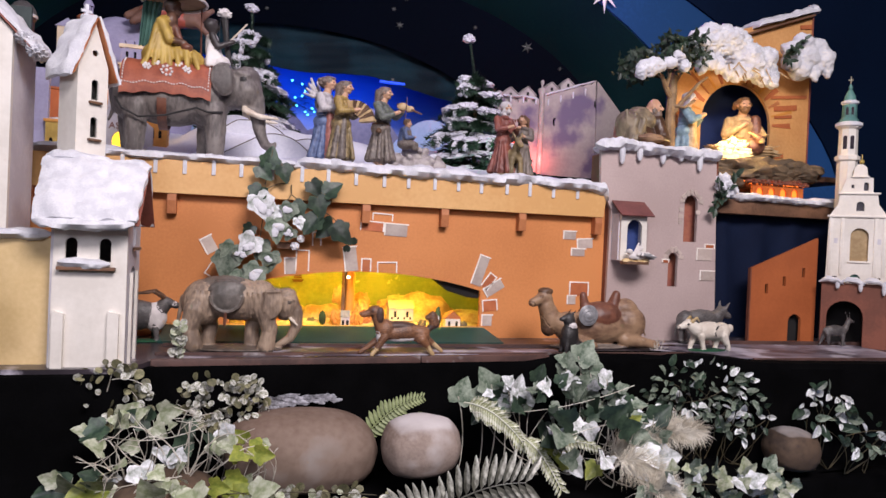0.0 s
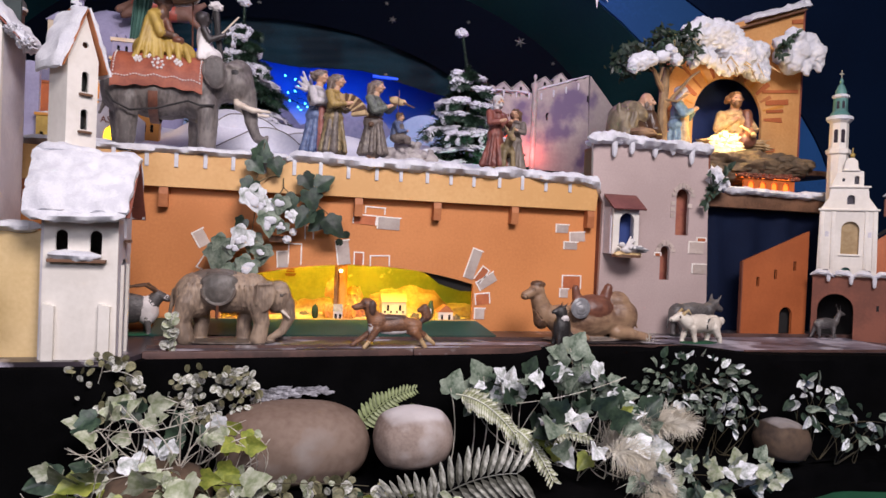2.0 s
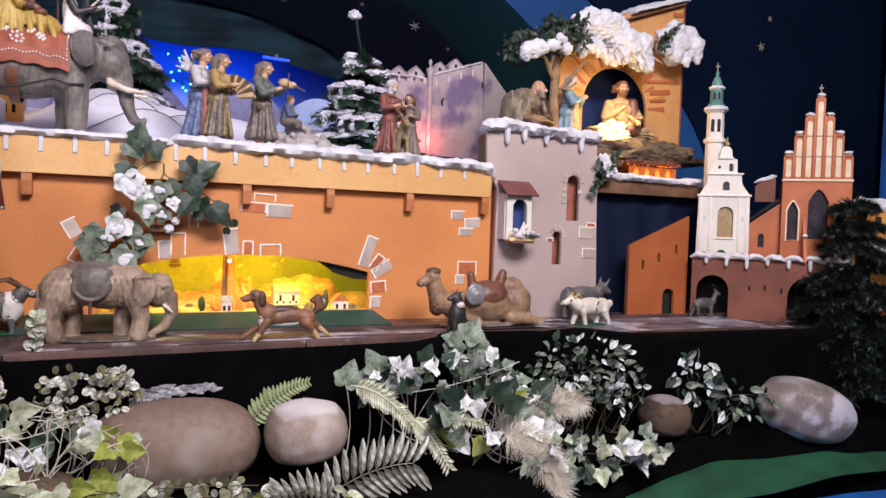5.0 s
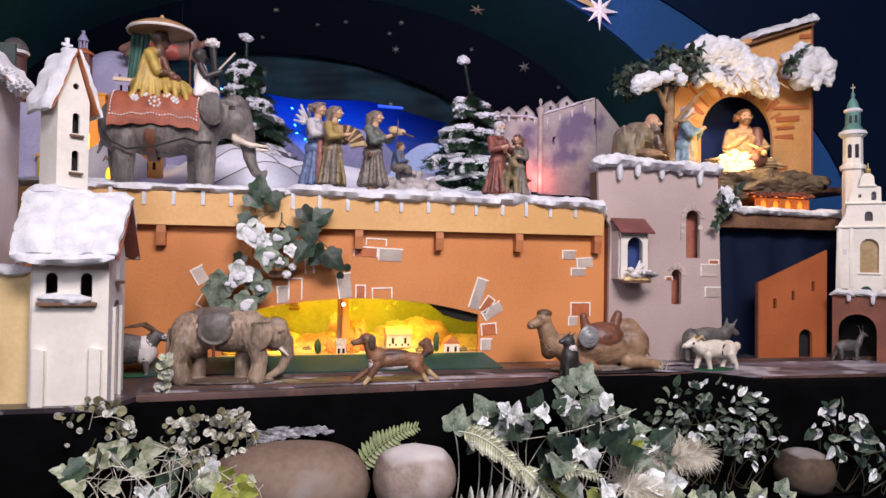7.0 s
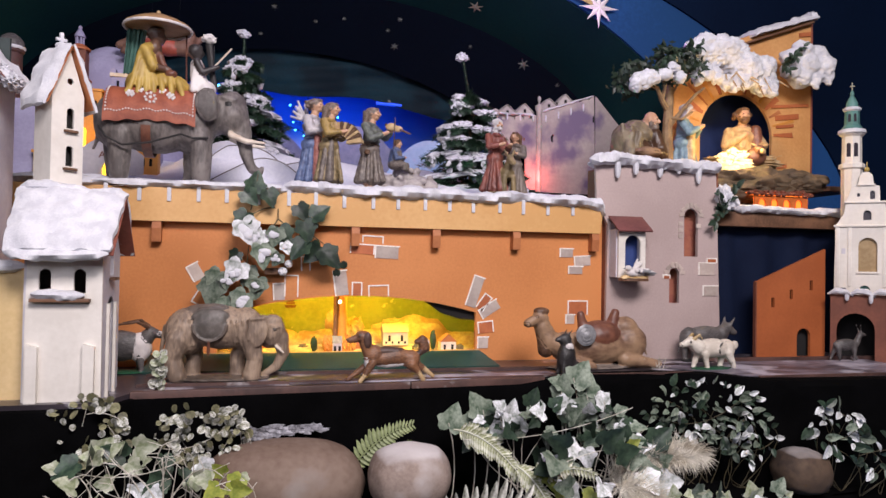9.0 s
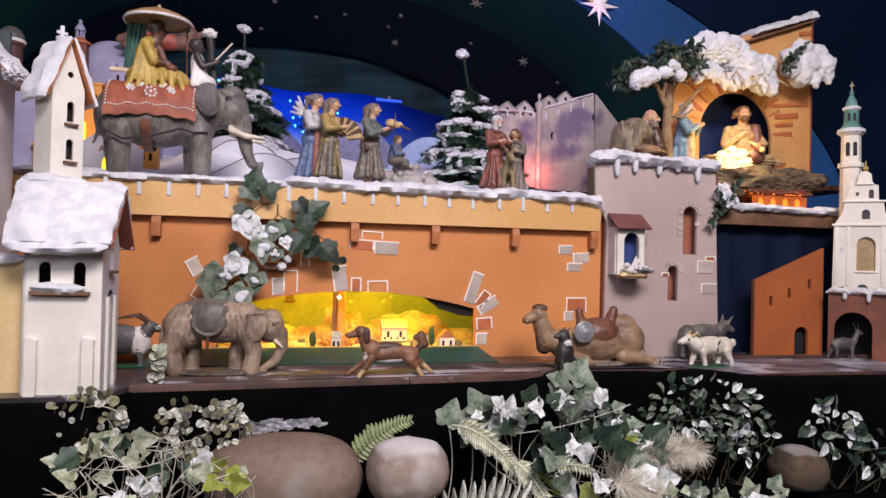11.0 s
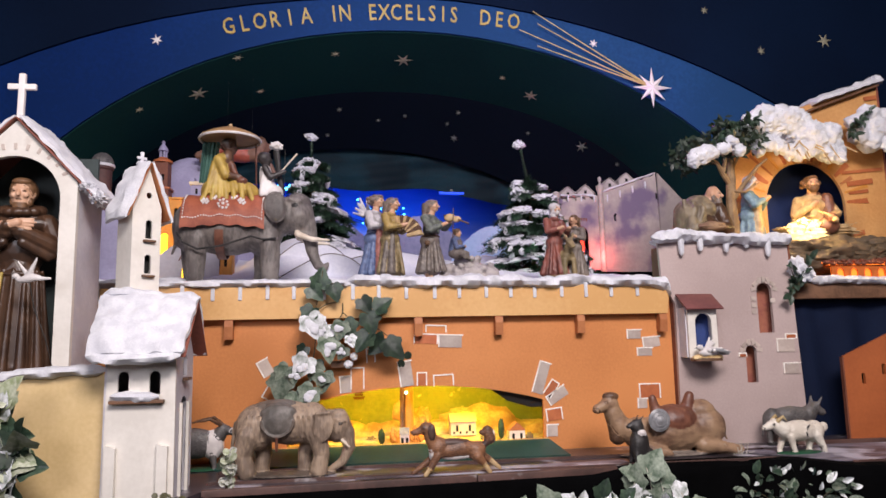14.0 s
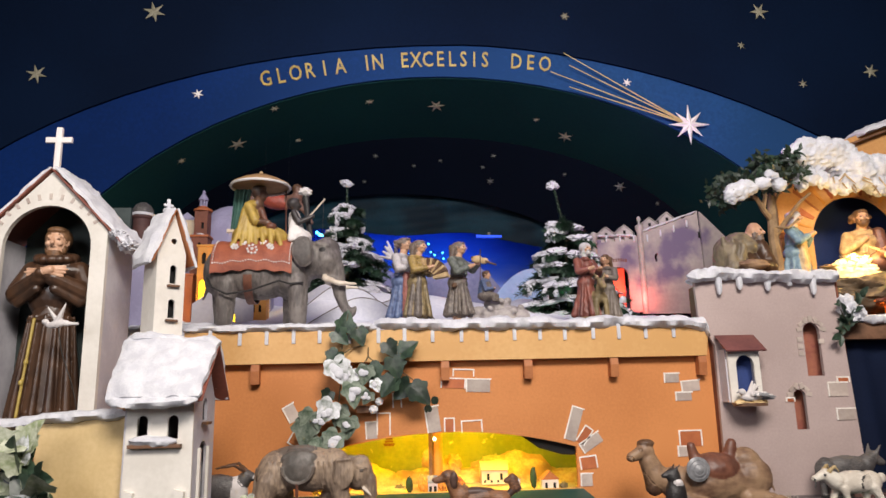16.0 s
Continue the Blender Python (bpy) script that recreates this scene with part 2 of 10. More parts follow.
SKIN_PALE = mat("pale_painted_skin", (0.68, 0.42, 0.28), (0.58, 0.33, 0.21), 0.4, 22, 90, 0.1)
SKIN_BROWN = mat("brown_carving", (0.14, 0.075, 0.05), (0.09, 0.045, 0.03), 0.45, 22, 90, 0.2)
SKIN_DARK = mat("dark_carving", (0.055, 0.045, 0.045), (0.03, 0.025, 0.025), 0.45, 22, 90, 0.2)
HAIR = mat("brown_hair_paint", (0.14, 0.075, 0.04), (0.08, 0.04, 0.022), 0.5, 40, 160, 0.6)
HAIR_BROWN = mat("light_brown_hair_paint", (0.20, 0.10, 0.045), (0.13, 0.065, 0.03), 0.5, 40, 160, 0.6)
HAIR_PALE = mat("straw_hair_paint", (0.50, 0.38, 0.20), (0.36, 0.25, 0.11), 0.5, 40, 160, 0.6)
LINEN = mat("white_linen_paint", (0.74, 0.70, 0.68), (0.58, 0.54, 0.53), 0.55, 18, 90, 0.3)
BLUE_ROBE = mat("blue_robe_paint", (0.13, 0.18, 0.32), (0.075, 0.10, 0.20), 0.5, 20, 90, 0.5, streak=(0.5, 0.5, 0.09, 0.7))
PALE_BLUE = mat("pale_blue_robe_paint", (0.22, 0.33, 0.40), (0.14, 0.22, 0.29), 0.5, 20, 90, 0.5, streak=(0.5, 0.5, 0.09, 0.7))
CLOAK = mat("olive_grey_cloak_paint", (0.24, 0.19, 0.12), (0.14, 0.11, 0.075), 0.5, 20, 90, 0.5, streak=(0.5, 0.5, 0.09, 0.7))
ROCK = mat("crumpled_brown_paper", (0.17, 0.115, 0.065), (0.08, 0.055, 0.032), 0.75, 16, 80, 0.6)
ROSE = mat("rose_robe_paint", (0.42, 0.17, 0.14), (0.30, 0.11, 0.09), 0.5, 20, 90, 0.5, streak=(0.5, 0.5, 0.09, 0.7))
OLIVE = mat("olive_robe_paint", (0.27, 0.20, 0.10), (0.16, 0.12, 0.06), 0.5, 20, 90, 0.5, streak=(0.5, 0.5, 0.09, 0.7))
GREY_LINEN = mat("grey_linen_paint", (0.52, 0.49, 0.50), (0.38, 0.36, 0.38), 0.55, 18, 90, 0.3, streak=(0.5, 0.5, 0.09, 0.7))
MUSTARD = mat("mustard_paint", (0.38, 0.26, 0.085), (0.24, 0.16, 0.05), 0.5, 18, 90, 0.4, streak=(0.5, 0.5, 0.09, 0.7))
TUNIC = mat("grey_green_tunic_paint", (0.15, 0.165, 0.14), (0.085, 0.095, 0.085), 0.5, 20, 90, 0.5, streak=(0.5, 0.5, 0.09, 0.7))
HAIR_GREY = mat("grey_brown_hair_paint", (0.22, 0.165, 0.135), (0.13, 0.095, 0.08), 0.5, 40, 160, 0.6)
TAUPE = mat("grey_brown_robe_paint", (0.20, 0.165, 0.14), (0.11, 0.09, 0.08), 0.5, 20, 90, 0.5, streak=(0.5, 0.5, 0.09, 0.7))
BROWN_ROBE = mat("brown_habit_paint", (0.085, 0.042, 0.023), (0.042, 0.022, 0.014), 0.36, 7, 60, 0.15, spec=0.5, streak=(0.6, 0.6, 0.06, 0.6))
RED_ROBE = mat("red_robe_paint", (0.38, 0.075, 0.045), (0.25, 0.05, 0.03), 0.5, 20, 90, 0.5)
RED_DIM = mat("dull_red_robe_paint", (0.24, 0.075, 0.055), (0.13, 0.042, 0.034), 0.5, 20, 90, 0.5, streak=(0.5, 0.5, 0.09, 0.7))
SAND = mat("sand_robe_paint", (0.52, 0.37, 0.20), (0.38, 0.25, 0.12), 0.5, 20, 90, 0.4, streak=(0.5, 0.5, 0.09, 0.7))
CAMEL = mat("camel_paint", (0.31, 0.195, 0.115), (0.14, 0.075, 0.048), 0.5, 13, 70, 0.5, mix=0.46, streak=(0.6, 0.6, 1.2, 0.4))
LEATHER = mat("brown_leather_paint", (0.19, 0.075, 0.045), (0.11, 0.042, 0.028), 0.45, 22, 100, 0.4)
STEEL = mat("grey_shield_paint", (0.26, 0.26, 0.27), (0.16, 0.16, 0.17), 0.4, 24, 100, 0.3)
DOG = mat("red_brown_coat", (0.25, 0.115, 0.055), (0.11, 0.052, 0.03), 0.5, 12, 120, 0.4, streak=(1.0, 1.0, 2.6, 0.7))
BLACK_COAT = mat("black_coat", (0.035, 0.032, 0.032), (0.018, 0.016, 0.016), 0.5, 18, 120, 0.5, streak=(1.0, 1.0, 2.6, 0.7))
GREY_COAT = mat("grey_coat", (0.13, 0.12, 0.115), (0.06, 0.055, 0.055), 0.5, 18, 120, 0.5, streak=(1.0, 1.0, 2.6, 0.7))
GOAT = mat("white_goat_coat", (0.72, 0.67, 0.58), (0.56, 0.50, 0.42), 0.5, 18, 120, 0.4, speck=((0.10, 0.08, 0.07), 22, 0.63), streak=(1.0, 1.0, 2.6, 0.7))
SHEEP = mat("grey_flock_paint", (0.42, 0.38, 0.36), (0.28, 0.25, 0.25), 0.6, 26, 110, 0.7)
BOULDER = mat("brown_boulder", (0.225, 0.165, 0.13), (0.15, 0.10, 0.075), 0.8, 3, 60, 0.2, speck=((0.28, 0.24, 0.215), 4.0, 0.60), spec=0.25)
BOULDER_DARK = mat("dark_boulder", (0.12, 0.078, 0.050), (0.060, 0.042, 0.030), 0.75, 5, 60, 0.3, spec=0.25)
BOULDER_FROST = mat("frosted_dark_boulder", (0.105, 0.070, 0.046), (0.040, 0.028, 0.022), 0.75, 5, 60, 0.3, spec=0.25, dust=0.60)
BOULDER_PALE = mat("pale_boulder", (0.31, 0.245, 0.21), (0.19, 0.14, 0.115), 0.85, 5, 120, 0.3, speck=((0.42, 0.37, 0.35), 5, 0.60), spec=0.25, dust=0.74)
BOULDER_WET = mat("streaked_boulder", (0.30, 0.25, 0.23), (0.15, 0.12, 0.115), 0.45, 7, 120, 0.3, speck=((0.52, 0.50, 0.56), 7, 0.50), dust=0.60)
IVY = mat("ivy_leaf", (0.046, 0.078, 0.046), (0.013, 0.027, 0.018), 0.42, 1.6, 7, 0.3, spread=0.45)
IVY_DUST = mat("dusty_ivy_leaf", (0.24, 0.28, 0.22), (0.045, 0.075, 0.045), 0.6, 1.5, 8, 0.4, mix=0.47, spread=0.3, edge=0.22)
IVY_SNOW = mat("snowed_ivy_leaf", (0.80, 0.81, 0.84), (0.10, 0.14, 0.085), 0.8, 1.3, 8, 0.5, mix=0.42, spread=0.18, edge=0.26)
IVY_LIME = mat("lime_leaf", (0.32, 0.34, 0.06), (0.16, 0.20, 0.03), 0.5, 1.6, 7, 0.3, spread=0.3)
IVY_PALE = mat("pale_leaf", (0.56, 0.57, 0.46), (0.22, 0.26, 0.14), 0.5, 1.4, 7, 0.3, spread=0.3)
EUCA = mat("eucalyptus_leaf", (0.24, 0.225, 0.125), (0.09, 0.09, 0.045), 0.5, 1.6, 7, 0.3, spread=0.45)
EUCA_SNOW = mat("snowed_eucalyptus_leaf", (0.66, 0.66, 0.62), (0.14, 0.145, 0.08), 0.7, 1.6, 7, 0.3, mix=0.49, spread=0.25, edge=0.2)
FERN = mat("fern_leaf", (0.30, 0.34, 0.17), (0.18, 0.22, 0.09), 0.5, 1.6, 7, 0.3, spread=0.2)
FERN_SNOW = mat("snowed_fern_leaf", (0.74, 0.74, 0.68), (0.22, 0.24, 0.10), 0.7, 1.4, 7, 0.3, mix=0.48, spread=0.35, edge=0.2)
SILVER = mat("silvered_palm_leaf", (0.42, 0.42, 0.37), (0.07, 0.07, 0.055), 0.36, 1.8, 6, 0.2, spread=0.45, edge=0.14)
PLUME = mat("pampas_plume", (0.80, 0.76, 0.66), (0.52, 0.46, 0.35), 0.8, 20, 120, 0.2)
TWIG = mat("white_twig", (0.68, 0.65, 0.58), (0.42, 0.38, 0.31), 0.7, 24, 120, 0.3)
VINE = mat("dark_vine", (0.085, 0.07, 0.035), (0.05, 0.04, 0.02), 0.7, 24, 120, 0.3)
NEEDLE = mat("fir_needle", (0.022, 0.060, 0.030), (0.012, 0.032, 0.018), 0.55, 24, 120, 0.1)
BARK = mat("pale_bark", (0.32, 0.21, 0.11), (0.20, 0.12, 0.06), 0.7, 20, 110, 0.6)
SMEAR = mat("sprayed_snow_smear", (0.42, 0.42, 0.46), (0.10, 0.10, 0.11), 0.9, 30, 160, 0.3, spec=0.1)
PARASOL = mat("straw_canopy", (0.34, 0.20, 0.085), (0.24, 0.13, 0.05), 0.6, 14, 120, 0.3)
WIRE = mat("dark_wire", (0.03, 0.03, 0.03), (0.02, 0.02, 0.02), 0.4, 20, 90, 0.0, metal=0.6)
FLOOR = mat("hall_floor", (0.05, 0.045, 0.042), (0.03, 0.028, 0.026), 0.5, 3, 60, 0.1)
HALL = mat("hall_plaster", (0.30, 0.29, 0.30), (0.24, 0.23, 0.24), 0.8, 2, 60, 0.1)
SEA = mat("painted_sea", (0.36, 0.40, 0.09), (0.22, 0.28, 0.06), 0.6, 7, 60, 0.05, speck=((0.80, 0.74, 0.34), 24, 0.62))
LAND = mat("painted_land", (0.72, 0.58, 0.24), (0.50, 0.30, 0.09), 0.7, 14, 90, 0.3)
def sky_paint():
    """Brushed night-blue sky that pales to lavender towards the hills, with soft cloud streaks."""
    m = bpy.data.materials.new("painted_sky")
    m.use_nodes = True
    n, l = m.node_tree.nodes, m.node_tree.links
    p = n["Principled BSDF"]
    co, sep, mp = n.new("ShaderNodeTexCoord"), n.new("ShaderNodeSeparateXYZ"), n.new("ShaderNodeMapping")
    l.new(co.outputs["Object"], sep.inputs[0])
    l.new(co.outputs["Object"], mp.inputs[0])
    mp.inputs["Scale"].default_value = (1.6, 1.0, 6.0)
    nz = n.new("ShaderNodeTexNoise")
    nz.inputs["Scale"].default_value, nz.inputs["Detail"].default_value = 1.6, 6
    l.new(mp.outputs[0], nz.inputs["Vector"])
    add = n.new("ShaderNodeMath")
    add.operation = "MULTIPLY_ADD"
    add.inputs[1].default_value = 0.22
    l.new(nz.outputs["Fac"], add.inputs[0])
    l.new(sep.outputs["Z"], add.inputs[2])
    ramp = n.new("ShaderNodeValToRGB")
    e = ramp.color_ramp.elements
    e[0].position, e[0].color = 1.10 / 2, (0.30, 0.36, 0.56, 1)
    e[1].position, e[1].color = 1.46 / 2, (0.012, 0.05, 0.30, 1)
    mid = e.new(1.26 / 2)
    mid.color = (0.05, 0.15, 0.50, 1)
    half = n.new("ShaderNodeMath")
    half.operation = "MULTIPLY"
    half.inputs[1].default_value = 0.5
    l.new(add.outputs[0], half.inputs[0])
    l.new(half.outputs[0], ramp.inputs[0])
    l.new(ramp.outputs[0], p.inputs["Base Color"])
    p.inputs["Roughness"].default_value, p.inputs["Specular IOR Level"].default_value = 0.85, 0.1
    return m


SKY_BLUE = sky_paint()
LIT_RED = glow("lit_castle_door", (1.0, 0.10, 0.05), 0.9)
LIT_AMBER = glow("lit_amber_window", (1.0, 0.62, 0.02), 2.4)
LIT_FIRE = glow("lit_ember", (1.0, 0.20, 0.02), 1.6)
# The straw emits by itself, to stand for the crib lamp's glare on it.
GLOW_STRAW = glow("lit_straw", (1.0, 0.78, 0.36), 1.1)
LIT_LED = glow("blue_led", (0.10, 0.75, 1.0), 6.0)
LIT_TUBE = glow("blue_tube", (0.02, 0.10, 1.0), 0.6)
LIT_BULB = glow("white_bulb", (1.0, 0.9, 0.6), 6.0)


# ---------------------------------------------------------------- mesh tools
def mesh_of(name, bm, mats, smooth=True):
    me = bpy.data.meshes.new(name)
    bm.normal_update()
    bm.to_mesh(me)
    bm.free()
    for m in mats if isinstance(mats, (list, tuple)) else [mats]:
        me.materials.append(m)
    if smooth:
        me.shade_smooth()
        me.set_sharp_from_angle(angle=radians(38))
    return me


def thing(name, at, label, category, group="", kind="", rz=0.0, s=1.0):
    ob = new(name)
    ob.empty_display_size = 0.05
    ob.matrix_basis = Matrix.LocRotScale(at, Euler((0, 0, radians(rz))), (s, s, s))
    return tagged(ob, label, category, group, kind)


def part(name, bm, material, parent, label="", smooth=True):
    ob = new(name, bm if isinstance(bm, bpy.types.Mesh) else mesh_of(name, bm, material, smooth))
    ob.parent = parent
    if label:
        tagged(ob, label)
    return ob


def single(name, bm, material, at, label, category, group="", kind="", smooth=True):
    """A thing that is one mesh."""
    ob = new(name, mesh_of(name, bm, material, smooth))
    ob.location = at
    return tagged(ob, label, category, group, kind)


def nb():
    return bmesh.new()


def box(bm, x0, x1, y0, y1, z0, z1, m=None, bevel=0.0):
    q = Matrix.LocRotScale(((x0 + x1) / 2, (y0 + y1) / 2, (z0 + z1) / 2), None, (x1 - x0, y1 - y0, z1 - z0))
    r = bmesh.ops.create_cube(bm, size=1, matrix=(m or Matrix()) @ q)
    if bevel:
        es = list({e for v in r["verts"] for e in v.link_edges})
        bmesh.ops.bevel(bm, geom=es, offset=bevel, segments=2, affect="EDGES", profile=0.6)
    return bm


def plate(bm, outline, holes=(), depth=0.01, m=None):
    """A board in the x-z plane, its front at y = 0 and its back at y = depth, with openings through it."""
    m = m or Matrix()
    edges, made = [], []
    for loop in (outline, *holes):
        vs = [bm.verts.new((x, 0, z)) for x, z in loop]
        made += vs
        edges += [bm.edges.new((vs[i], vs[(i + 1) % len(vs)])) for i in range(len(vs))]
    f = bmesh.ops.triangle_fill(bm, edges=edges, use_beauty=True, use_dissolve=False, normal=(0, -1, 0))
    faces = [g for g in f["geom"] if isinstance(g, bmesh.types.BMFace)]
    e = bmesh.ops.extrude_face_region(bm, geom=faces)
    back = [g for g in e["geom"] if isinstance(g, bmesh.types.BMVert)]
    bmesh.ops.translate(bm, vec=(0, depth, 0), verts=back)
    bmesh.ops.transform(bm, matrix=m, verts=made + back)
    bmesh.ops.recalc_face_normals(bm, faces=bm.faces[:])
    return bm


def arch(cx, z0, w, h, n=10, rise=None, point=False):
    """An upright opening: straight sides and a round (or pointed) head."""
    r = w / 2
    rise = rise or r
    zs = z0 + h - rise
    pts = [(cx - r, z0), (cx + r, z0)]
    for i in range(n + 1):
        a = math.pi * i / n
        x = cx + r * math.cos(a)
        z = zs + rise * (1 - abs(math.cos(a)) ** 1.6 if point else math.sin(a))
        pts.append((x, z))
    return pts


def rect(x0, x1, z0, z1):
    return [(x0, z0), (x1, z0), (x1, z1), (x0, z1)]


def lathe(bm, profile, n=16, m=None):
    m = m or Matrix()
    rings = []
    for r, z in profile:
        rings.append([bm.verts.new(m @ Vector((r * math.cos(2 * math.pi * i / n), r * math.sin(2 * math.pi * i / n), z))) for i in range(n)])
    for a, b in zip(rings, rings[1:]):
        for i in range(n):
            bm.faces.new((a[i], a[(i + 1) % n], b[(i + 1) % n], b[i]))
    bm.faces.new(rings[0][::-1])
    bm.faces.new(rings[-1])
    return bm


def tube(bm, pts, radii, n=8):
    """A round bar along points."""
    pts = [Vector(p) for p in pts]
    radii = radii if isinstance(radii, (list, tuple)) else [radii] * len(pts)
    rings = []
    for i, p in enumerate(pts):
        d = (pts[min(i + 1, len(pts) - 1)] - pts[max(i - 1, 0)]).normalized()
        up = Vector((0, 0, 1)) if abs(d.z) < 0.9 else Vector((1, 0, 0))
        a = d.cross(up).normalized()
        b = a.cross(d)
        rings.append([bm.verts.new(p + radii[i] * (math.cos(2 * math.pi * k / n) * a + math.sin(2 * math.pi * k / n) * b)) for k in range(n)])
    for a, b in zip(rings, rings[1:]):
        for k in range(n):
            bm.faces.new((a[k], a[(k + 1) % n], b[(k + 1) % n], b[k]))
    bm.faces.new(rings[0][::-1])
    bm.faces.new(rings[-1])
    return bm


def bow(a, b, sag, n=8, side=(0, 0, -1)):
    a, b, s = Vector(a), Vector(b), Vector(side)
    return [a.lerp(b, i / n) + s * sag * 4 * (i / n) * (1 - i / n) for i in range(n + 1)]


def blob(bm, c, r, seed=0.0, amp=0.15, freq=3.0, sub=3, m=None, flat=None):
    """A lump with an uneven skin. flat: no lower than this height."""
    g = bmesh.ops.create_icosphere(bm, subdivisions=sub, radius=1)
    c = Vector(c)
    for v in g["verts"]:
        k = 1 + amp * noise.noise(v.co * freq + Vector((seed, seed * 1.7, -seed))) + 0.4 * amp * noise.noise(v.co * freq * 3 + Vector((seed * 3, 0, seed)))
        p = Vector((v.co.x * r[0], v.co.y * r[1], v.co.z * r[2])) * k
        p = (m @ p if m else p) + c
        if flat is not None:
            p.z = max(p.z, flat)
        v.co = p
    return bm


def snow_roll(bm, pts, w, h, seed=0.0, step=0.008, rough=0.3):
    """A long lump of cotton snow lying along points: w deep, h thick."""
    pts = [Vector(p) for p in pts]
    line = []
    for a, b in zip(pts, pts[1:]):
        k = max(1, int((b - a).length / step))
        line += [a.lerp(b, i / k) for i in range(k)]
    line.append(pts[-1])
    n, rings = 10, []
    for i, p in enumerate(line):
        d = (line[min(i + 1, len(line) - 1)] - line[max(i - 1, 0)]).normalized()
        a = d.cross(Vector((0, 0, 1))).normalized()
        end = min(1.0, 0.25 + min(i, len(line) - 1 - i) * 0.25)
        ring = []
        for k in range(n):
            t = 2 * math.pi * k / n
            q = Vector((p.x * 38, p.y * 38 + k * 0.7, p.z * 38 + seed * 9))
            s = end * (1 + rough * noise.noise(q * 0.55) + 0.5 * rough * noise.noise(q * 1.7))
            ring.append(bm.verts.new(p + a * (w / 2 * math.cos(t) * s) + Vector((0, 0, h / 2 * math.sin(t) * s))))
        rings.append(ring)
    for a, b in zip(rings, rings[1:]):
        for k in range(n):
            bm.faces.new((a[k], a[(k + 1) % n], b[(k + 1) % n], b[k]))
    bm.faces.new(rings[0][::-1])
    bm.faces.new(rings[-1])
    return bm


def icicle(bm, p, length, r):
    p = Vector(p)
    tube(bm, [p + Vector((0, 0, 0.006)), p - Vector((0, 0, length * 0.5)), p - Vector((0, 0, length * 0.85)), p - Vector((0, 0, length))], [r, r * 0.95, r * 0.75, r * 0.3], 7)


def slab(bm, p00, p10, p11, p01, thick, seed=0.0, nu=14, nv=8, amp=0.35):
    """A thick, soft sheet over four corners (snow on a roof), bulging along its normal."""
    c = [Vector(p) for p in (p00, p10, p11, p01)]
    nrm = (c[1] - c[0]).cross(c[3] - c[0]).normalized()
    top, low = [], []
    for j in range(nv + 1):
        for i in range(nu + 1):
            u, v = i / nu, j / nv
            p = (c[0] * (1 - u) + c[1] * u) * (1 - v) + (c[3] * (1 - u) + c[2] * u) * v
            e = min(1, 5 * min(u, 1 - u) + 0.25) * min(1, 5 * min(v, 1 - v) + 0.25)
            k = noise.noise(p * 26 + Vector((seed, 0, 0))) + 0.5 * noise.noise(p * 70 + Vector((0, seed, 0)))
            wob = Vector((noise.noise(p * 40), noise.noise(p * 40 + Vector((9, 0, 0))), noise.noise(p * 40 + Vector((0, 9, 0))))) * thick * 0.25 * (1 if e < 1 else 0)
            top.append(bm.verts.new(p + nrm * thick * (e ** 0.5) * (1 + amp * k) + wob))
            low.append(bm.verts.new(p + wob))
    for j in range(nv):
        for i in range(nu):
            a = j * (nu + 1) + i
            bm.faces.new((top[a], top[a + 1], top[a + nu + 2], top[a + nu + 1]))
            bm.faces.new((low[a], low[a + nu + 1], low[a + nu + 2], low[a + 1]))
    ring = [i for i in range(nu)] + [nu + j * (nu + 1) for j in range(nv)] + [nv * (nu + 1) + nu - i for i in range(nu)] + [(nv - j) * (nu + 1) for j in range(nv)]
    for a, b in zip(ring, ring[1:] + ring[:1]):
        bm.faces.new((top[b], top[a], low[a], low[b]))
    return bm


def sheet(nu, nv, fn, thick=0.004):
    """A cloth: fn(u, v) gives its points; thickness downwards or backwards."""
    bm = nb()
    g = [[bm.verts.new(fn(i / nu, j / nv)) for i in range(nu + 1)] for j in range(nv + 1)]
    for j in range(nv):
        for i in range(nu):
            bm.faces.new((g[j][i], g[j][i + 1], g[j + 1][i + 1], g[j + 1][i]))
    bm.normal_update()
    bmesh.ops.solidify(bm, geom=bm.faces[:], thickness=thick)
    return bm


def letters(name, text, size, depth, material, parent, m, label=""):
    """Raised lettering in the built-in font, turned into a mesh."""
    cu = bpy.data.curves.new(name, "FONT")
    cu.body, cu.size, cu.extrude, cu.align_x, cu.align_y = text, size, depth, "CENTER", "CENTER"
    cu.resolution_u, cu.offset = 2, size * 0.008
    tmp = bpy.data.objects.new(name, cu)
    scene.collection.objects.link(tmp)
    me = bpy.data.meshes.new_from_object(tmp.evaluated_get(bpy.context.evaluated_depsgraph_get()))
    bpy.data.objects.remove(tmp)
    me.transform(m)
    me.materials.clear()
    me.materials.append(material)
    ob = new(name, me)
    ob.parent = parent
    if label:
        tagged(ob, label)
    return ob


# ---------------------------------------------------------------- carved figures
def cap(a, b, r0, r1, k=0):
    return ("c", Vector(a), Vector(b), r0, r1, k)


def egg(c, r, k=0, tilt=0.0):
    return ("e", Vector(c), Vector(r), radians(tilt), k)


def push(me, fn):
    """Moves each point of a mesh along its normal by fn(point)."""
    n = len(me.vertices)
    co, nr = np.empty(n * 3, np.float32), np.empty(n * 3, np.float32)
    me.vertices.foreach_get("co", co)
    me.vertex_normals.foreach_get("vector", nr)
    co, nr = co.reshape(-1, 3), nr.reshape(-1, 3)
    d = np.array([fn(Vector(p)) for p in co.tolist()], np.float32)
    me.vertices.foreach_set("co", (co + nr * d[:, None]).ravel())
    me.update()


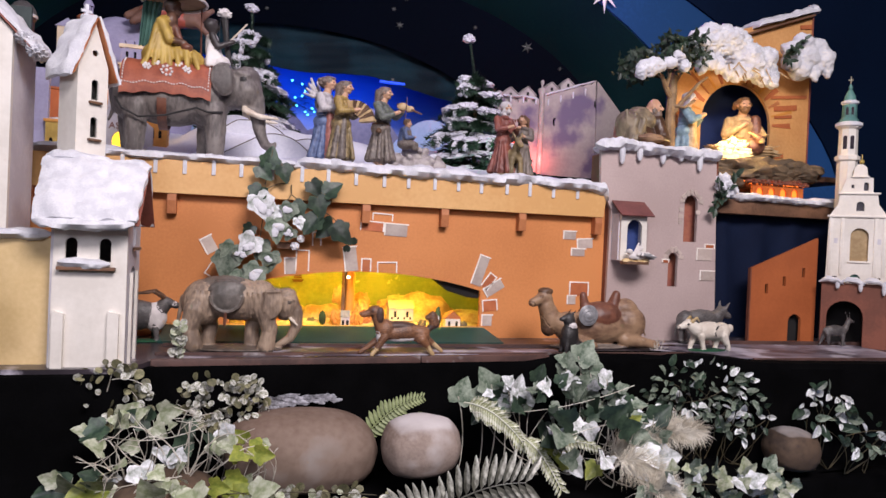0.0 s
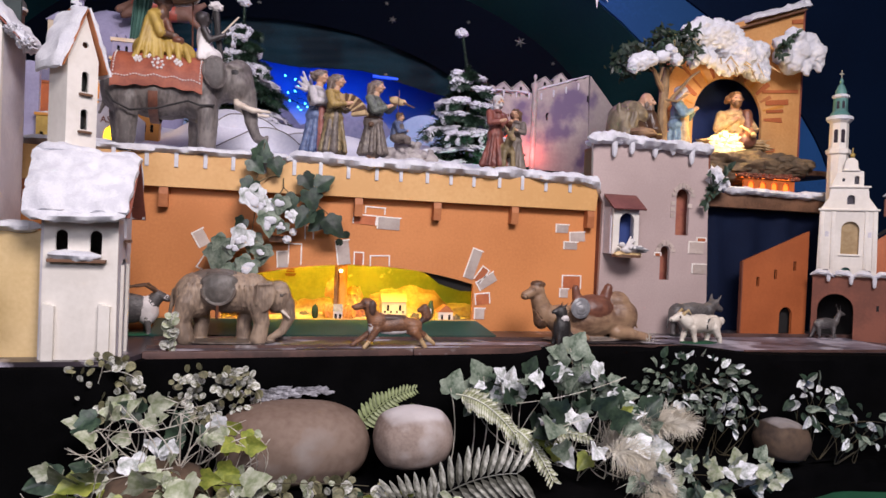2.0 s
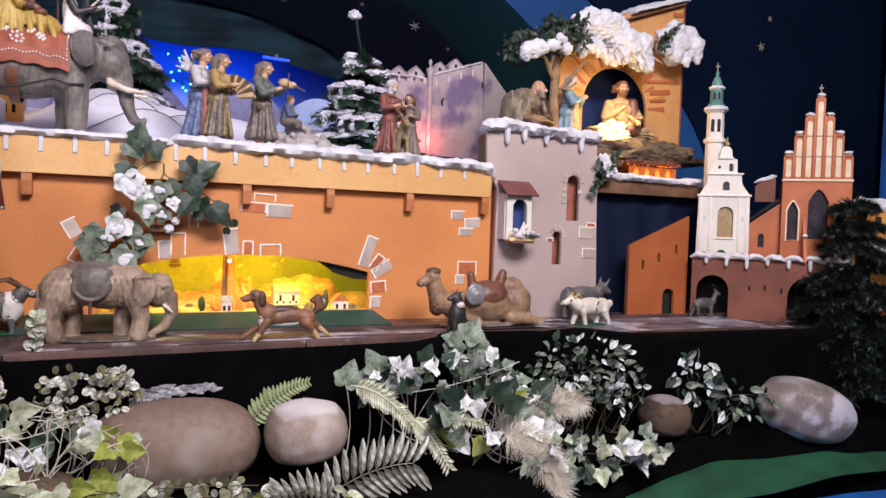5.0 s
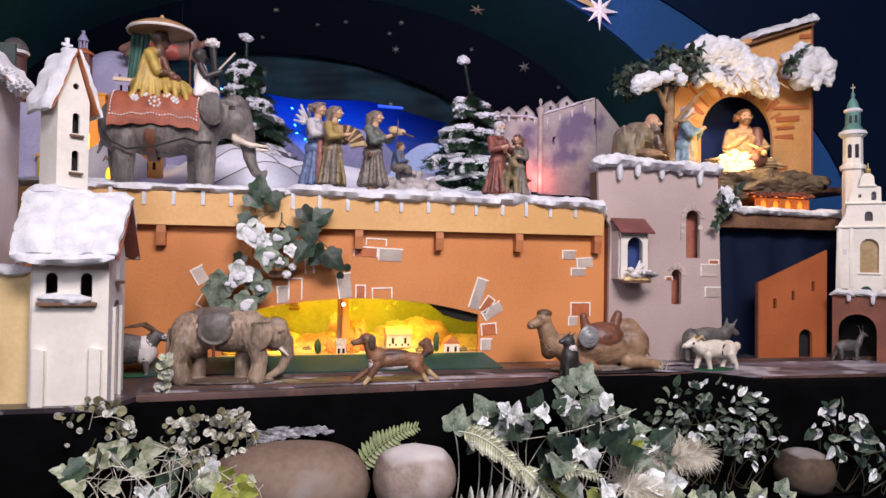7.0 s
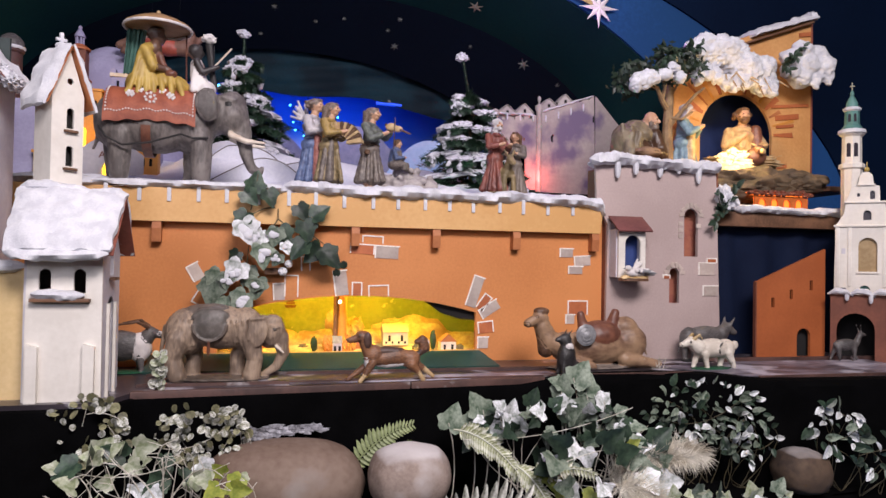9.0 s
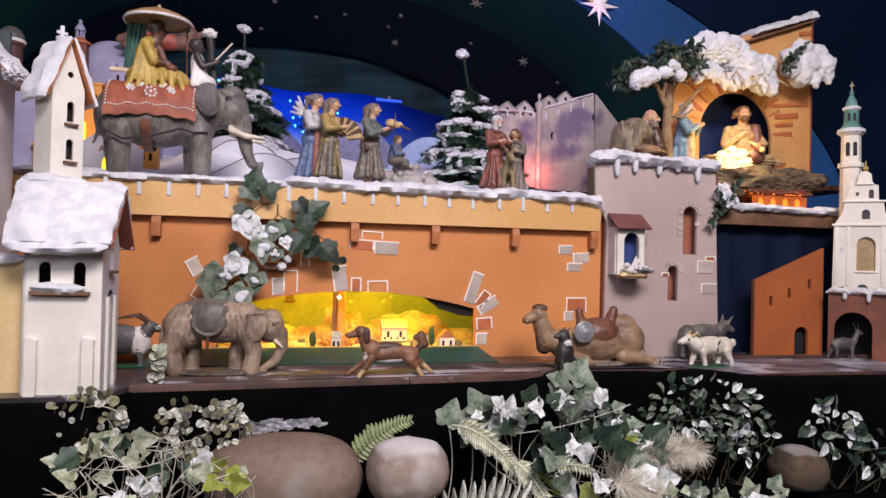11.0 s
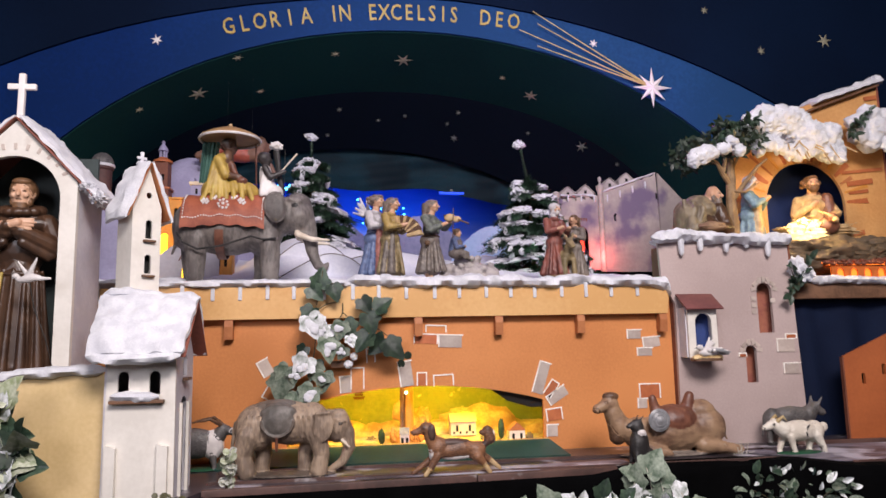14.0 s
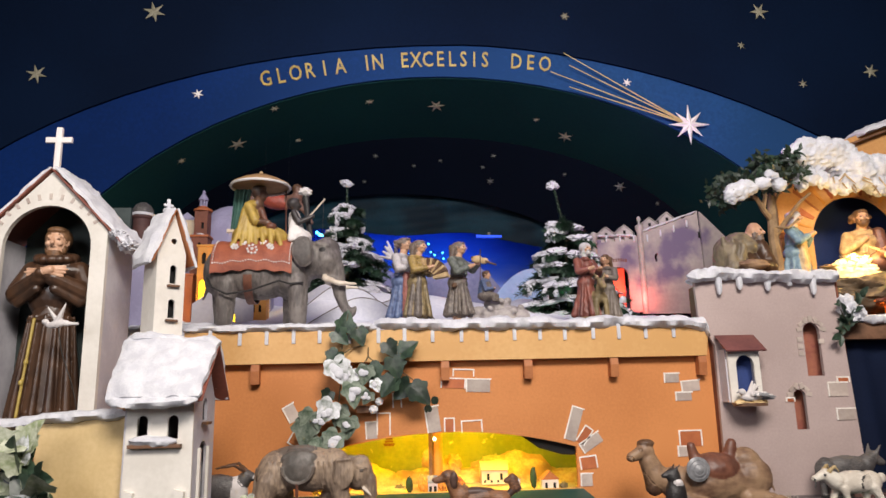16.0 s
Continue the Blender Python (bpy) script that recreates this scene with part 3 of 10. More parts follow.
def head(c, s, skin, hair, eye, style="short", beard="", veil=None):
    """A carved head that looks towards +x; s is half its height."""
    c = Vector(c)
    at = lambda x, y, z: c + Vector((x, y, z)) * s
    r = lambda x, y, z: Vector((x, y, z)) * s
    p = [egg(c, r(0.80, 0.70, 1.0), skin), egg(at(0.24, 0, -0.48), r(0.50, 0.50, 0.50), skin), cap(at(0.74, 0, 0.18), at(0.96, 0, -0.16), 0.09 * s, 0.15 * s, skin), cap(at(0.66, -0.36, 0.30), at(0.66, 0.36, 0.30), 0.10 * s, 0.10 * s, skin)]
    p += [egg(at(0.60, 0.36 * k, -0.16), r(0.2, 0.2, 0.2), skin) for k in (1, -1)]
    p += [egg(at(0.69, 0.29 * k, 0.10), r(0.10, 0.12, 0.055), eye) for k in (1, -1)] + [egg(at(0.72, 0, -0.44), r(0.08, 0.18, 0.04), eye)]
    p += [egg(at(0.02, 0.70 * k, 0.0), r(0.16, 0.10, 0.25), skin) for k in (1, -1)]
    if style == "short":
        p += [egg(at(-0.24, 0, 0.28), r(0.92, 0.88, 0.92), hair), egg(at(0.26, 0, 0.80), r(0.50, 0.62, 0.30), hair)]
    elif style == "ring":
        p += [egg(at(0.66 * math.cos(a) - 0.04, 0.60 * math.sin(a), 0.50 + 0.22 * math.cos(a)), r(0.22, 0.22, 0.17), hair) for a in [i * 0.35 for i in range(18)]] + [egg(at(-0.34, 0, 0.05), r(0.55, 0.74, 0.52), hair)]
    elif style == "bald":
        p += [egg(at(-0.36, 0, -0.05), r(0.52, 0.72, 0.42), hair)]
    elif style == "long":
        p += [egg(at(-0.24, 0, 0.28), r(0.92, 0.90, 0.94), hair), egg(at(0.20, 0, 0.80), r(0.50, 0.60, 0.28), hair), egg(at(-0.40, 0, -0.55), r(0.46, 0.70, 0.95), hair), egg(at(-0.50, 0, -1.2), r(0.34, 0.56, 0.6), hair)]
    if veil is not None:
        p += [egg(at(-0.16, 0, 0.30), r(0.94, 0.90, 0.92), veil), egg(at(-0.42, 0, -0.5), r(0.62, 0.86, 1.0), veil), egg(at(-0.55, 0, -1.3), r(0.6, 1.0, 0.9), veil)]
        p += [cap(at(0.62, 0.5 * k, 0.62), at(-0.2, 0.95 * k, -1.2), 0.10 * s, 0.12 * s, veil) for k in (1, -1)]
    if beard == "short":
        p += [egg(at(0.40, 0, -0.84), r(0.38, 0.48, 0.34), hair), egg(at(0.16, 0.56, -0.52), r(0.26, 0.14, 0.34), hair), egg(at(0.16, -0.56, -0.52), r(0.26, 0.14, 0.34), hair)]
    elif beard:
        p += [egg(at(0.42, 0, -0.78), r(0.44, 0.54, 0.46), hair), egg(at(0.70, 0.24, -0.38), r(0.13, 0.22, 0.10), hair), egg(at(0.70, -0.24, -0.38), r(0.13, 0.22, 0.10), hair)]
        p += [egg(at(0.20, 0.56 * k, -0.42), r(0.30, 0.16, 0.42), hair) for k in (1, -1)]
    if beard == "long":
        p += [cap(at(0.52, 0, -1.0), at(0.58, 0, -1.75), 0.42 * s, 0.20 * s, hair)]
    return p


def moved(prims, off, turn, s, paints):
    """The same lumps turned about z, scaled, shifted and painted anew."""
    m = Matrix.Translation(off) @ Matrix.Rotation(radians(turn), 4, "Z")
    out = []
    for q in prims:
        if q[0] == "e":
            out.append(("e", m @ (q[1] * s), q[2] * s, q[3], paints[q[4]]))
        else:
            out.append(("c", m @ (q[1] * s), m @ (q[2] * s), q[3] * s, q[4] * s, paints[q[5]]))
    return out


def carved(name, prims, mats, voxel, at, label, category, rz=0.0, s=1.0, group="", soft=3, chisel=0.35, girth=1.0):
    """A carved figure in one skin: lumps and limbs melted into one mesh and painted lump by lump."""
    bm = nb()
    for p in prims:
        if p[0] == "e":
            m = Matrix.Translation(p[1]) @ Matrix.Rotation(p[3], 4, "Y") @ Matrix.Diagonal((*p[2], 1))
            bmesh.ops.create_icosphere(bm, subdivisions=3, radius=1, matrix=m)
        else:
            for q, r in ((p[1], p[3]), (p[2], p[4])):
                bmesh.ops.create_icosphere(bm, subdivisions=2, radius=r, matrix=Matrix.Translation(q))
            d = p[2] - p[1]
            if d.length > 1e-5:
                m = Matrix.Translation((p[1] + p[2]) / 2) @ d.to_track_quat("Z", "Y").to_matrix().to_4x4()
                bmesh.ops.create_cone(bm, cap_ends=True, segments=12, radius1=p[3], radius2=p[4], depth=d.length, matrix=m)
    me = bpy.data.meshes.new(name)
    bm.to_mesh(me)
    bm.free()
    tmp = bpy.data.objects.new(name, me)
    scene.collection.objects.link(tmp)
    rm = tmp.modifiers.new("skin", "REMESH")
    rm.mode, rm.voxel_size, rm.use_smooth_shade = "VOXEL", voxel, True
    if soft:
        sm = tmp.modifiers.new("soft", "SMOOTH")
        sm.factor, sm.iterations = 0.5, soft
    out = bpy.data.meshes.new_from_object(tmp.evaluated_get(bpy.context.evaluated_depsgraph_get()))
    bpy.data.objects.remove(tmp)
    n = len(out.polygons)
    co = np.empty(n * 3)
    out.polygons.foreach_get("center", co)
    co = co.reshape(-1, 3)
    best, which = np.full(n, 1e9), np.zeros(n, int)
    for p in prims:
        if p[0] == "e":
            q = co - np.array(p[1])
            c, sn = math.cos(p[3]), math.sin(p[3])
            q = np.stack([q[:, 0] * c - q[:, 2] * sn, q[:, 1], q[:, 0] * sn + q[:, 2] * c], 1)
            d = np.abs(np.linalg.norm(q / np.array(p[2]), axis=1) - 1) * min(p[2])
            k = p[4]
        else:
            a, ab = np.array(p[1]), np.array(p[2] - p[1])
            t = np.clip((co - a) @ ab / max(ab @ ab, 1e-9), 0, 1)
            d = np.abs(np.linalg.norm(co - a - t[:, None] * ab, axis=1) - (p[3] + (p[4] - p[3]) * t))
            k = p[5]
        near = d < best
        best[near], which[near] = d[near], k
    k = 0.16 / voxel
    push(out, lambda p: voxel * chisel * (noise.noise(p * k) + 0.7 * noise.noise(Vector((p.x * 2.4, p.y * 2.4, p.z * 1.1)) * k)))
    for m in mats:
        out.materials.append(m)
    out.polygons.foreach_set("material_index", which.astype(np.int32))
    out.shade_smooth()
    ob = new(name, out)
    ob.matrix_basis = Matrix.LocRotScale(at, Euler((0, 0, radians(rz))), (s * girth, s * girth, s))
    return tagged(ob, label, category, group)


def snow_mass(eggs, voxel, seed, amp=0.010, material=None):
    """Lumps melted into one soft mass of cotton with a tufted skin; a mesh."""
    ob = carved("snow_mass", eggs, [SNOW], voxel, (0, 0, 0), "", "", soft=7)
    me = ob.data
    bpy.data.objects.remove(ob)
    push(me, lambda p: amp * (noise.noise(p * 34 + Vector((seed, 0, 0))) + 0.8 * noise.noise(Vector((p.x * 60, p.y * 60, p.z * 110)) + Vector((0, seed, 0))) + 0.5 * noise.noise(p * 160)))
    me.shade_smooth()
    return me


def standing(robe=0, skin=1, hair=2, sleeve=None, arms="hold", hood=False, folds=12, eye=2, style="short", veil=None, bare=False):
    """A robed standing figure one unit high that faces +x; the numbers are its paints."""
    sl = robe if sleeve is None else sleeve
    p = [cap((0.01, 0, 0.05), (0, 0, 0.50), 0.135, 0.095, robe), cap((0, 0, 0.50), (0, 0, 0.72), 0.090, 0.092, sl), egg((0, 0, 0.52), (0.105, 0.108, 0.022), robe)]
    for i in range(folds):
        a = 2 * math.pi * i / folds
        p.append(cap((0.15 * math.cos(a), 0.15 * math.sin(a), 0.02), (0.105 * math.cos(a + 0.12), 0.105 * math.sin(a + 0.12), 0.48), 0.020 + 0.011 * math.sin(i * 2.7), 0.010, robe))
    p += [egg((0, 0, 0.755), (0.078, 0.125, 0.055), sl), cap((0, 0, 0.78), (0.015, 0, 0.86), 0.042, 0.04, skin)]
    p += head((0.02, 0, 0.910), 0.078, skin, hair, eye, style, "", veil)
    if hood:
        p += [egg((-0.03, 0, 0.93), (0.085, 0.082, 0.095), robe), cap((-0.05, 0, 0.86), (-0.06, 0, 0.72), 0.08, 0.09, robe)]
    reach = {"hold": ((0.07, 0.16, 0.58), (0.20, 0.06, 0.60)), "fiddle": ((0.10, 0.17, 0.66), (0.23, 0.05, 0.74)), "cross": ((0.08, 0.17, 0.60), (0.13, -0.05, 0.64)), "down": ((0.02, 0.17, 0.55), (0.06, 0.15, 0.42))}[arms]
    for side in (1, -1):
        e, h = Vector(reach[0]), Vector(reach[1])
        e.y, h.y = e.y * side, h.y * side + (0.0 if arms != "cross" else 0.0)
        if arms == "fiddle" and side < 0:
            h = Vector((0.17, -0.04, 0.62))
        p += [cap((0, 0.115 * side, 0.745), e, 0.050, 0.044, sl), cap(e, e.lerp(h, 0.75), 0.036 if bare else 0.05, 0.03 if bare else 0.042, skin if bare else sl), cap(e.lerp(h, 0.7), h, 0.026, 0.028, skin)]
    p += [egg((0.10, 0.06, 0.012), (0.07, 0.035, 0.02), skin), egg((0.10, -0.06, 0.012), (0.07, 0.035, 0.02), skin)]
    return p


def seated(robe=0, skin=1, hair=2, cloak=None, beard="full", style="short", eye=2, veil=None):
    ck = robe if cloak is None else cloak
    p = [egg((0, 0, 0.16), (0.30, 0.26, 0.18), robe), cap((0, 0, 0.2), (0.0, 0, 0.62), 0.21, 0.17, robe), egg((0, 0, 0.64), (0.15, 0.24, 0.10), ck)]
    p += [cap((-0.10, 0, 0.25), (-0.06, 0, 0.62), 0.20, 0.17, ck), cap((0, 0, 0.68), (0.03, 0, 0.78), 0.07, 0.065, skin)] + head((0.05, 0, 0.87), 0.145, skin, hair, eye, style, beard, veil)
    for i in range(9):
        a = radians(-80 + 20 * i)
        p.append(cap((0.21 * math.cos(a), 0.22 * math.sin(a), 0.22), (0.16 * math.cos(a), 0.20 * math.sin(a), 0.62), 0.030, 0.016, robe))
    for side in (1, -1):
        p += [cap((0.0, 0.22 * side, 0.63), (0.10, 0.26 * side, 0.36), 0.085, 0.075, ck), cap((0.10, 0.26 * side, 0.36), (0.27, 0.06 * side, 0.40), 0.075, 0.055, ck), egg((0.31, 0.03 * side, 0.41), (0.05, 0.035, 0.035), skin)]
        p += [cap((0.05, 0.13 * side, 0.16), (0.32, 0.13 * side, 0.16), 0.12, 0.10, robe), cap((0.32, 0.13 * side, 0.16), (0.34, 0.13 * side, 0.02), 0.095, 0.08, robe)]
    return p


# ---------------------------------------------------------------- hall and stage
def setting(name, bm, material, label, category, smooth=True):
    return single(name, bm, material, (0, 0, 0), label, category, kind="structure", smooth=smooth)


setting("floor", box(nb(), -4.5, 5.5, -6, 2.6, -1.10, -1.05), FLOOR, "dark worn hall floor below the display", "floor")
setting("ceiling", box(nb(), -4.5, 5.5, -6, 2.6, 3.3, 3.35), HALL, "plain plaster hall ceiling", "ceiling")
setting("wall_south", box(nb(), -4.5, 5.5, -6.05, -6, -1.05, 3.3), HALL, "plain plaster wall behind the visitors", "wall")
setting("wall_west", box(nb(), -4.55, -4.5, -6, 2.6, -1.05, 3.3), HALL, "plain plaster side wall of the hall", "wall")
setting("wall_east", box(nb(), 5.5, 5.55, -6, 2.6, -1.05, 3.3), HALL, "plain plaster side wall of the hall", "wall")
setting("wall_north", box(nb(), -4.5, 5.5, 2.55, 2.6, -1.05, 3.3), NIGHT, "dark wall behind the display", "wall")

# night-sky boards, one behind another, each with an arched opening


def vault(name, y, x0, z0, a, b, material, label, n=40, west=None, blunt=2.0):
    """A board with an arched opening, an ellipse on its west side; blunt < 2 makes the east side straighter."""
    west, k = west or a, 2 / blunt
    hole = [(x0 - west, 0.30), (x0 + a, 0.30)]
    for i in range(n + 1):
        c, d = math.cos(math.pi * i / n), math.sin(math.pi * i / n)
        hole.append((x0 + a * c ** k, z0 + b * d ** k) if c > 0 else (x0 + west * c, z0 + b * d))
    bm = plate(nb(), rect(-4.4, 5.4, -0.9, 3.28), [hole], 0.012, Matrix.Translation((0, y, 0)))
    return setting(name, bm, material, label, "backdrop", smooth=False)


vault("backdrop_outer", 0.70, 0.145, 0.60, 2.48, 1.330, NAVY, "navy night-sky board with a wide arched opening", west=2.59, blunt=1.70)
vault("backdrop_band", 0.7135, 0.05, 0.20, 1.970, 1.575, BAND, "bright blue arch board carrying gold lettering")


def cove(name, near, far, material, label, n=56, m=10):
    """A vaulted surface that runs back from one arch to a smaller one; an arch is (y, x0, z0, a, b)."""
    def at(u, v):
        y, x0, z0, a, b = (p + (q - p) * v for p, q in zip(near, far))
        if u < 0.08 or u > 0.92:
            k = u / 0.08 if u < 0.5 else (1 - u) / 0.08
            return Vector((x0 - a if u < 0.5 else x0 + a, y, 0.30 + (z0 - 0.30) * k))
        t = math.pi * (1 - (u - 0.08) / 0.84)
        return Vector((x0 + a * math.cos(t), y, z0 + b * math.sin(t)))

    return setting(name, sheet(n, m, at, 0.006), material, label, "backdrop")


def on_cove(near, far, eye, x, y, z):
    """Where the line from eye through a point meets a cove, and the cove's normal there."""
    eye, way = Vector(eye), Vector((x, y, z)) - Vector(eye)

    def inside(p):
        v = (p.y - near[0]) / (far[0] - near[0])
        q = [a + (b - a) * v for a, b in zip(near, far)]
        return ((p.x - q[1]) / q[3]) ** 2 + (max(0, p.z - q[2]) / q[4]) ** 2 - 1

    lo, hi = (near[0] - eye.y) / way.y, (far[0] - eye.y) / way.y
    for _ in range(40):
        mid = (lo + hi) / 2
        lo, hi = (mid, hi) if inside(eye + way * mid) < 0 else (lo, mid)
    p, e = eye + way * lo, 0.001
    grad = Vector([(inside(p + d) - inside(p - d)) for d in (Vector((e, 0, 0)), Vector((0, e, 0)), Vector((0, 0, e)))])
    return p, -grad.normalized()


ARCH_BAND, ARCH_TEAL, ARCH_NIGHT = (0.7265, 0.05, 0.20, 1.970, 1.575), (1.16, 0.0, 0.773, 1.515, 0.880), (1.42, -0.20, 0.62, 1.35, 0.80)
cove("backdrop_teal", ARCH_BAND, ARCH_TEAL, TEAL, "dark green vaulted night sky dotted with stars")
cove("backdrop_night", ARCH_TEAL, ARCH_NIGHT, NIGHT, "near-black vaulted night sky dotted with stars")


def far_sky():
    bm = plate(nb(), rect(-1.9, 1.7, 0.4, 1.75), (), 0.01, Matrix.Translation((0, 2.02, 0)))
    return setting("backdrop_sky", bm, SKY_BLUE, "painted blue winter sky at the back", "backdrop", smooth=False)


far_sky()


def folded(x0, x1, z0, z1, y, folds, depth, sag=0.0, seed=0.0, nu=120, nv=14):
    def at(u, v):
        x = x0 + (x1 - x0) * u
        k = 0.5 + 0.5 * v
        w = math.sin(u * folds * 6.283 + 1.3 * noise.noise(Vector((u * 6, v * 0.8, seed)))) * depth * k
        w += 0.6 * depth * noise.noise(Vector((u * folds * 1.7, v * 2.4, seed + 5)))
        z = z1 + (z0 - z1) * v - sag * 4 * u * (1 - u) * (1 - v) + 0.01 * noise.noise(Vector((u * 9, v, seed)))
        return Vector((x, y + w, z))

    return sheet(nu, nv, at, 0.003)




def swag():
    """Cloth tacked behind the last arch, its lower edge sagging to one side."""
    def at(u, v):
        x = -1.45 + 2.45 * u
        low = 1.235 - 0.05 * max(0, (x + 0.8) / 1.3) - 0.16 * max(0, x - 0.2) ** 1.5 + 0.012 * math.sin(x * 9)
        z = 1.50 + (low - 1.50) * v
        w = 0.010 * math.sin(x * 7 + v * 9 + 2 * noise.noise(Vector((x * 2, v * 2, 1)))) + 0.012 * noise.noise(Vector((x * 5, v * 7 + x * 2, 3))) * (0.4 + v)
        return Vector((x, 1.452 + w + 0.03 * v, z))

    return sheet(150, 26, at, 0.003)


single("stage_curtain", swag(), DRAPE, (0, 0, 0), "dark green draped cloth hung over the winter landscape", "curtain")
single("stage_curtain", folded(1.30, 1.95, -0.02, 0.52, 0.06, 4, 0.010, 0.0, 4.0, 60, 10), DRAPE_BLUE, (0, 0, 0), "navy blue cloth hung under the stable ledge", "curtain")
single("side_curtain", folded(3.92, 5.3, -0.9, 3.2, 0.60, 8, 0.03, 0.0, 7.0, 90, 10), BLUE_CLOTH, (0, 0, 0), "bright blue cloth hung beside the backdrop", "curtain")

# painted hills before the sky


def hill_board(name, y, x0, x1, zb, bumps, material, label):
    n = 48
    top = []
    for i in range(n + 1):
        x = x0 + (x1 - x0) * i / n
        top.append((x, max(zb + 0.03, max(c + h * (1 - ((x - m) / w) ** 2) for m, w, c, h in bumps))))
    bm = plate(nb(), [(x0, zb), (x1, zb)] + top[::-1], (), 0.012, Matrix.Translation((0, y, 0)))
    return single(name, bm, material, (0, 0, 0), label, "scenery", group="painted hills", smooth=False)


hill_board("hill_board", 1.70, -1.2, 1.1, 0.55, [(-0.32, 0.30, 0.80, 0.27), (0.18, 0.32, 0.80, 0.30), (0.75, 0.40, 0.80, 0.20), (-0.9, 0.4, 0.8, 0.2)], HILL_BLUE, "blue-grey painted board of rounded winter hills")
hill_board("hill_board", 1.52, -1.0, 1.0, 0.55, [(0.58, 0.30, 0.72, 0.29), (-0.25, 0.5, 0.72, 0.13), (-0.8, 0.3, 0.7, 0.22)], mat("pale_hill_paint", (0.42, 0.58, 0.86), (0.32, 0.46, 0.74), 0.8, 4, 50, 0.1), "pale blue painted board of a round hill")


def upper_stage():
    t = thing("upper_stage", (0, 0.6, 0.52), "boarded upper stage floor behind the orange wall", "stage", kind="structure")
    part("stage_board", box(nb(), -1.5, 1.25, -0.58, 1.30, -0.04, 0.0), WOOD, t)
    part("stage_board", box(nb(), 1.08, 2.05, -0.52, -0.10, 0.125, 0.145), WOOD, t)
    for x in (-1.3, -0.3, 1.1):
        part("stage_post", box(nb(), x - 0.02, x + 0.02, 0.2, 0.24, -0.52, -0.04), WOOD, t)
    part("stage_post", box(nb(), 1.12, 1.15, -0.50, -0.47, 0.0, 0.125), WOOD, t)
    part("stage_post", box(nb(), 2.0, 2.04, -0.14, -0.11, -0.52, 0.125), WOOD, t)


upper_stage()


def snow_ground():
    """Rolling snow over the upper stage, rising to the back."""
    def at(u, v):
        x, y = -1.45 + 2.35 * u, 0.02 + 1.36 * v
        z = 0.545 + 0.20 * v + 0.035 * noise.noise(Vector((x * 3.1, y * 3.1, 1))) + 0.012 * noise.noise(Vector((x * 11, y * 11, 4)))
        for cx, cy, rx, ry, h in ((-0.46, 0.80, 0.28, 0.26, 0.13), (-0.12, 0.70, 0.34, 0.22, 0.10), (0.28, 0.75, 0.30, 0.25, 0.05), (-0.86, 1.02, 0.22, 0.2, 0.12), (0.45, 1.2, 0.3, 0.2, 0.06)):
            d = ((x - cx) / rx) ** 2 + ((y - cy) / ry) ** 2
            z += h * math.exp(-d * 1.6)
        return Vector((x, y, z - 0.012 * (v < 0.02)))

    return single("snow_ground", sheet(110, 60, at, 0.01), HILL, (0, 0, 0), "rolling cotton snow covering the upper stage", "snow", kind="structure")


snow_ground()


def dune(y, crest, label):
    """A cut-out snow dune with a brown painted rim along its crest."""
    t = thing("snow_dune", (0, y, 0.57), label, "scenery", group="snow dunes")
    line = []
    pts = [crest[0]] + list(crest) + [crest[-1]]
    for i in range(1, len(pts) - 2):
        p0, p1, p2, p3 = (Vector(q) for q in pts[i - 1:i + 3])
        for k in range(8):
            u = k / 8
            line.append(0.5 * (2 * p1 + (p2 - p0) * u + (2 * p0 - 5 * p1 + 4 * p2 - p3) * u * u + (3 * p1 - p0 - 3 * p2 + p3) * u ** 3))
    line.append(Vector(crest[-1]))
    top = [(q.x, q.y - 0.57) for q in line]
    part("board", plate(nb(), [(top[0][0], 0), (top[-1][0], 0)] + top[::-1], (), 0.014), HILL, t, smooth=False)
    part("rim", tube(nb(), [(x, -0.001, z) for x, z in top], 0.0018, 6), TAUPE, t, "thin brown painted rim")


dune(0.62, [(-0.62, 0.64), (-0.475, 0.761), (-0.42, 0.782), (-0.33, 0.774), (-0.26, 0.733), (-0.215, 0.66)], "white cut-out snow dune below the fir")
dune(0.40, [(-0.52, 0.60), (-0.423, 0.657), (-0.331, 0.702), (-0.257, 0.698), (-0.203, 0.669), (-0.14, 0.61)], "low white cut-out snow dune on the upper stage")
dune(0.45, [(-0.30, 0.63), (-0.254, 0.677), (-0.179, 0.702), (-0.101, 0.689), (-0.043, 0.649), (0.0, 0.59)], "rounded white cut-out snow dune on the upper stage")
dune(0.52, [(0.02, 0.60), (0.12, 0.66), (0.24, 0.685), (0.36, 0.66), (0.46, 0.60)], "flat white cut-out snow dune beside the fir")
single("ribbed_shell", lathe(nb(), [(0.004, 0.0), (0.022, 0.004), (0.026, 0.018), (0.020, 0.034), (0.008, 0.044), (0.001, 0.046)], 14), HILL_BLUE, (-0.075, 0.28, 0.590), "small dark blue ribbed shell on the snow", "ornament")

# ---------------------------------------------------------------- lower deck, cloth, ledge
DECK = [(-1.75, -0.545), (-0.64, -0.545), (-0.60, -0.435), (0.10, -0.395), (0.90, -0.345), (1.04, -0.40), (1.12, -0.52), (2.30, -0.60)]


def deck_front(x):
    for (a, b), (c, d) in zip(DECK, DECK[1:]):
        if a <= x <= c:
            return b + (d - b) * (x - a) / (c - a)
    return DECK[0][1] if x < DECK[0][0] else DECK[-1][1]


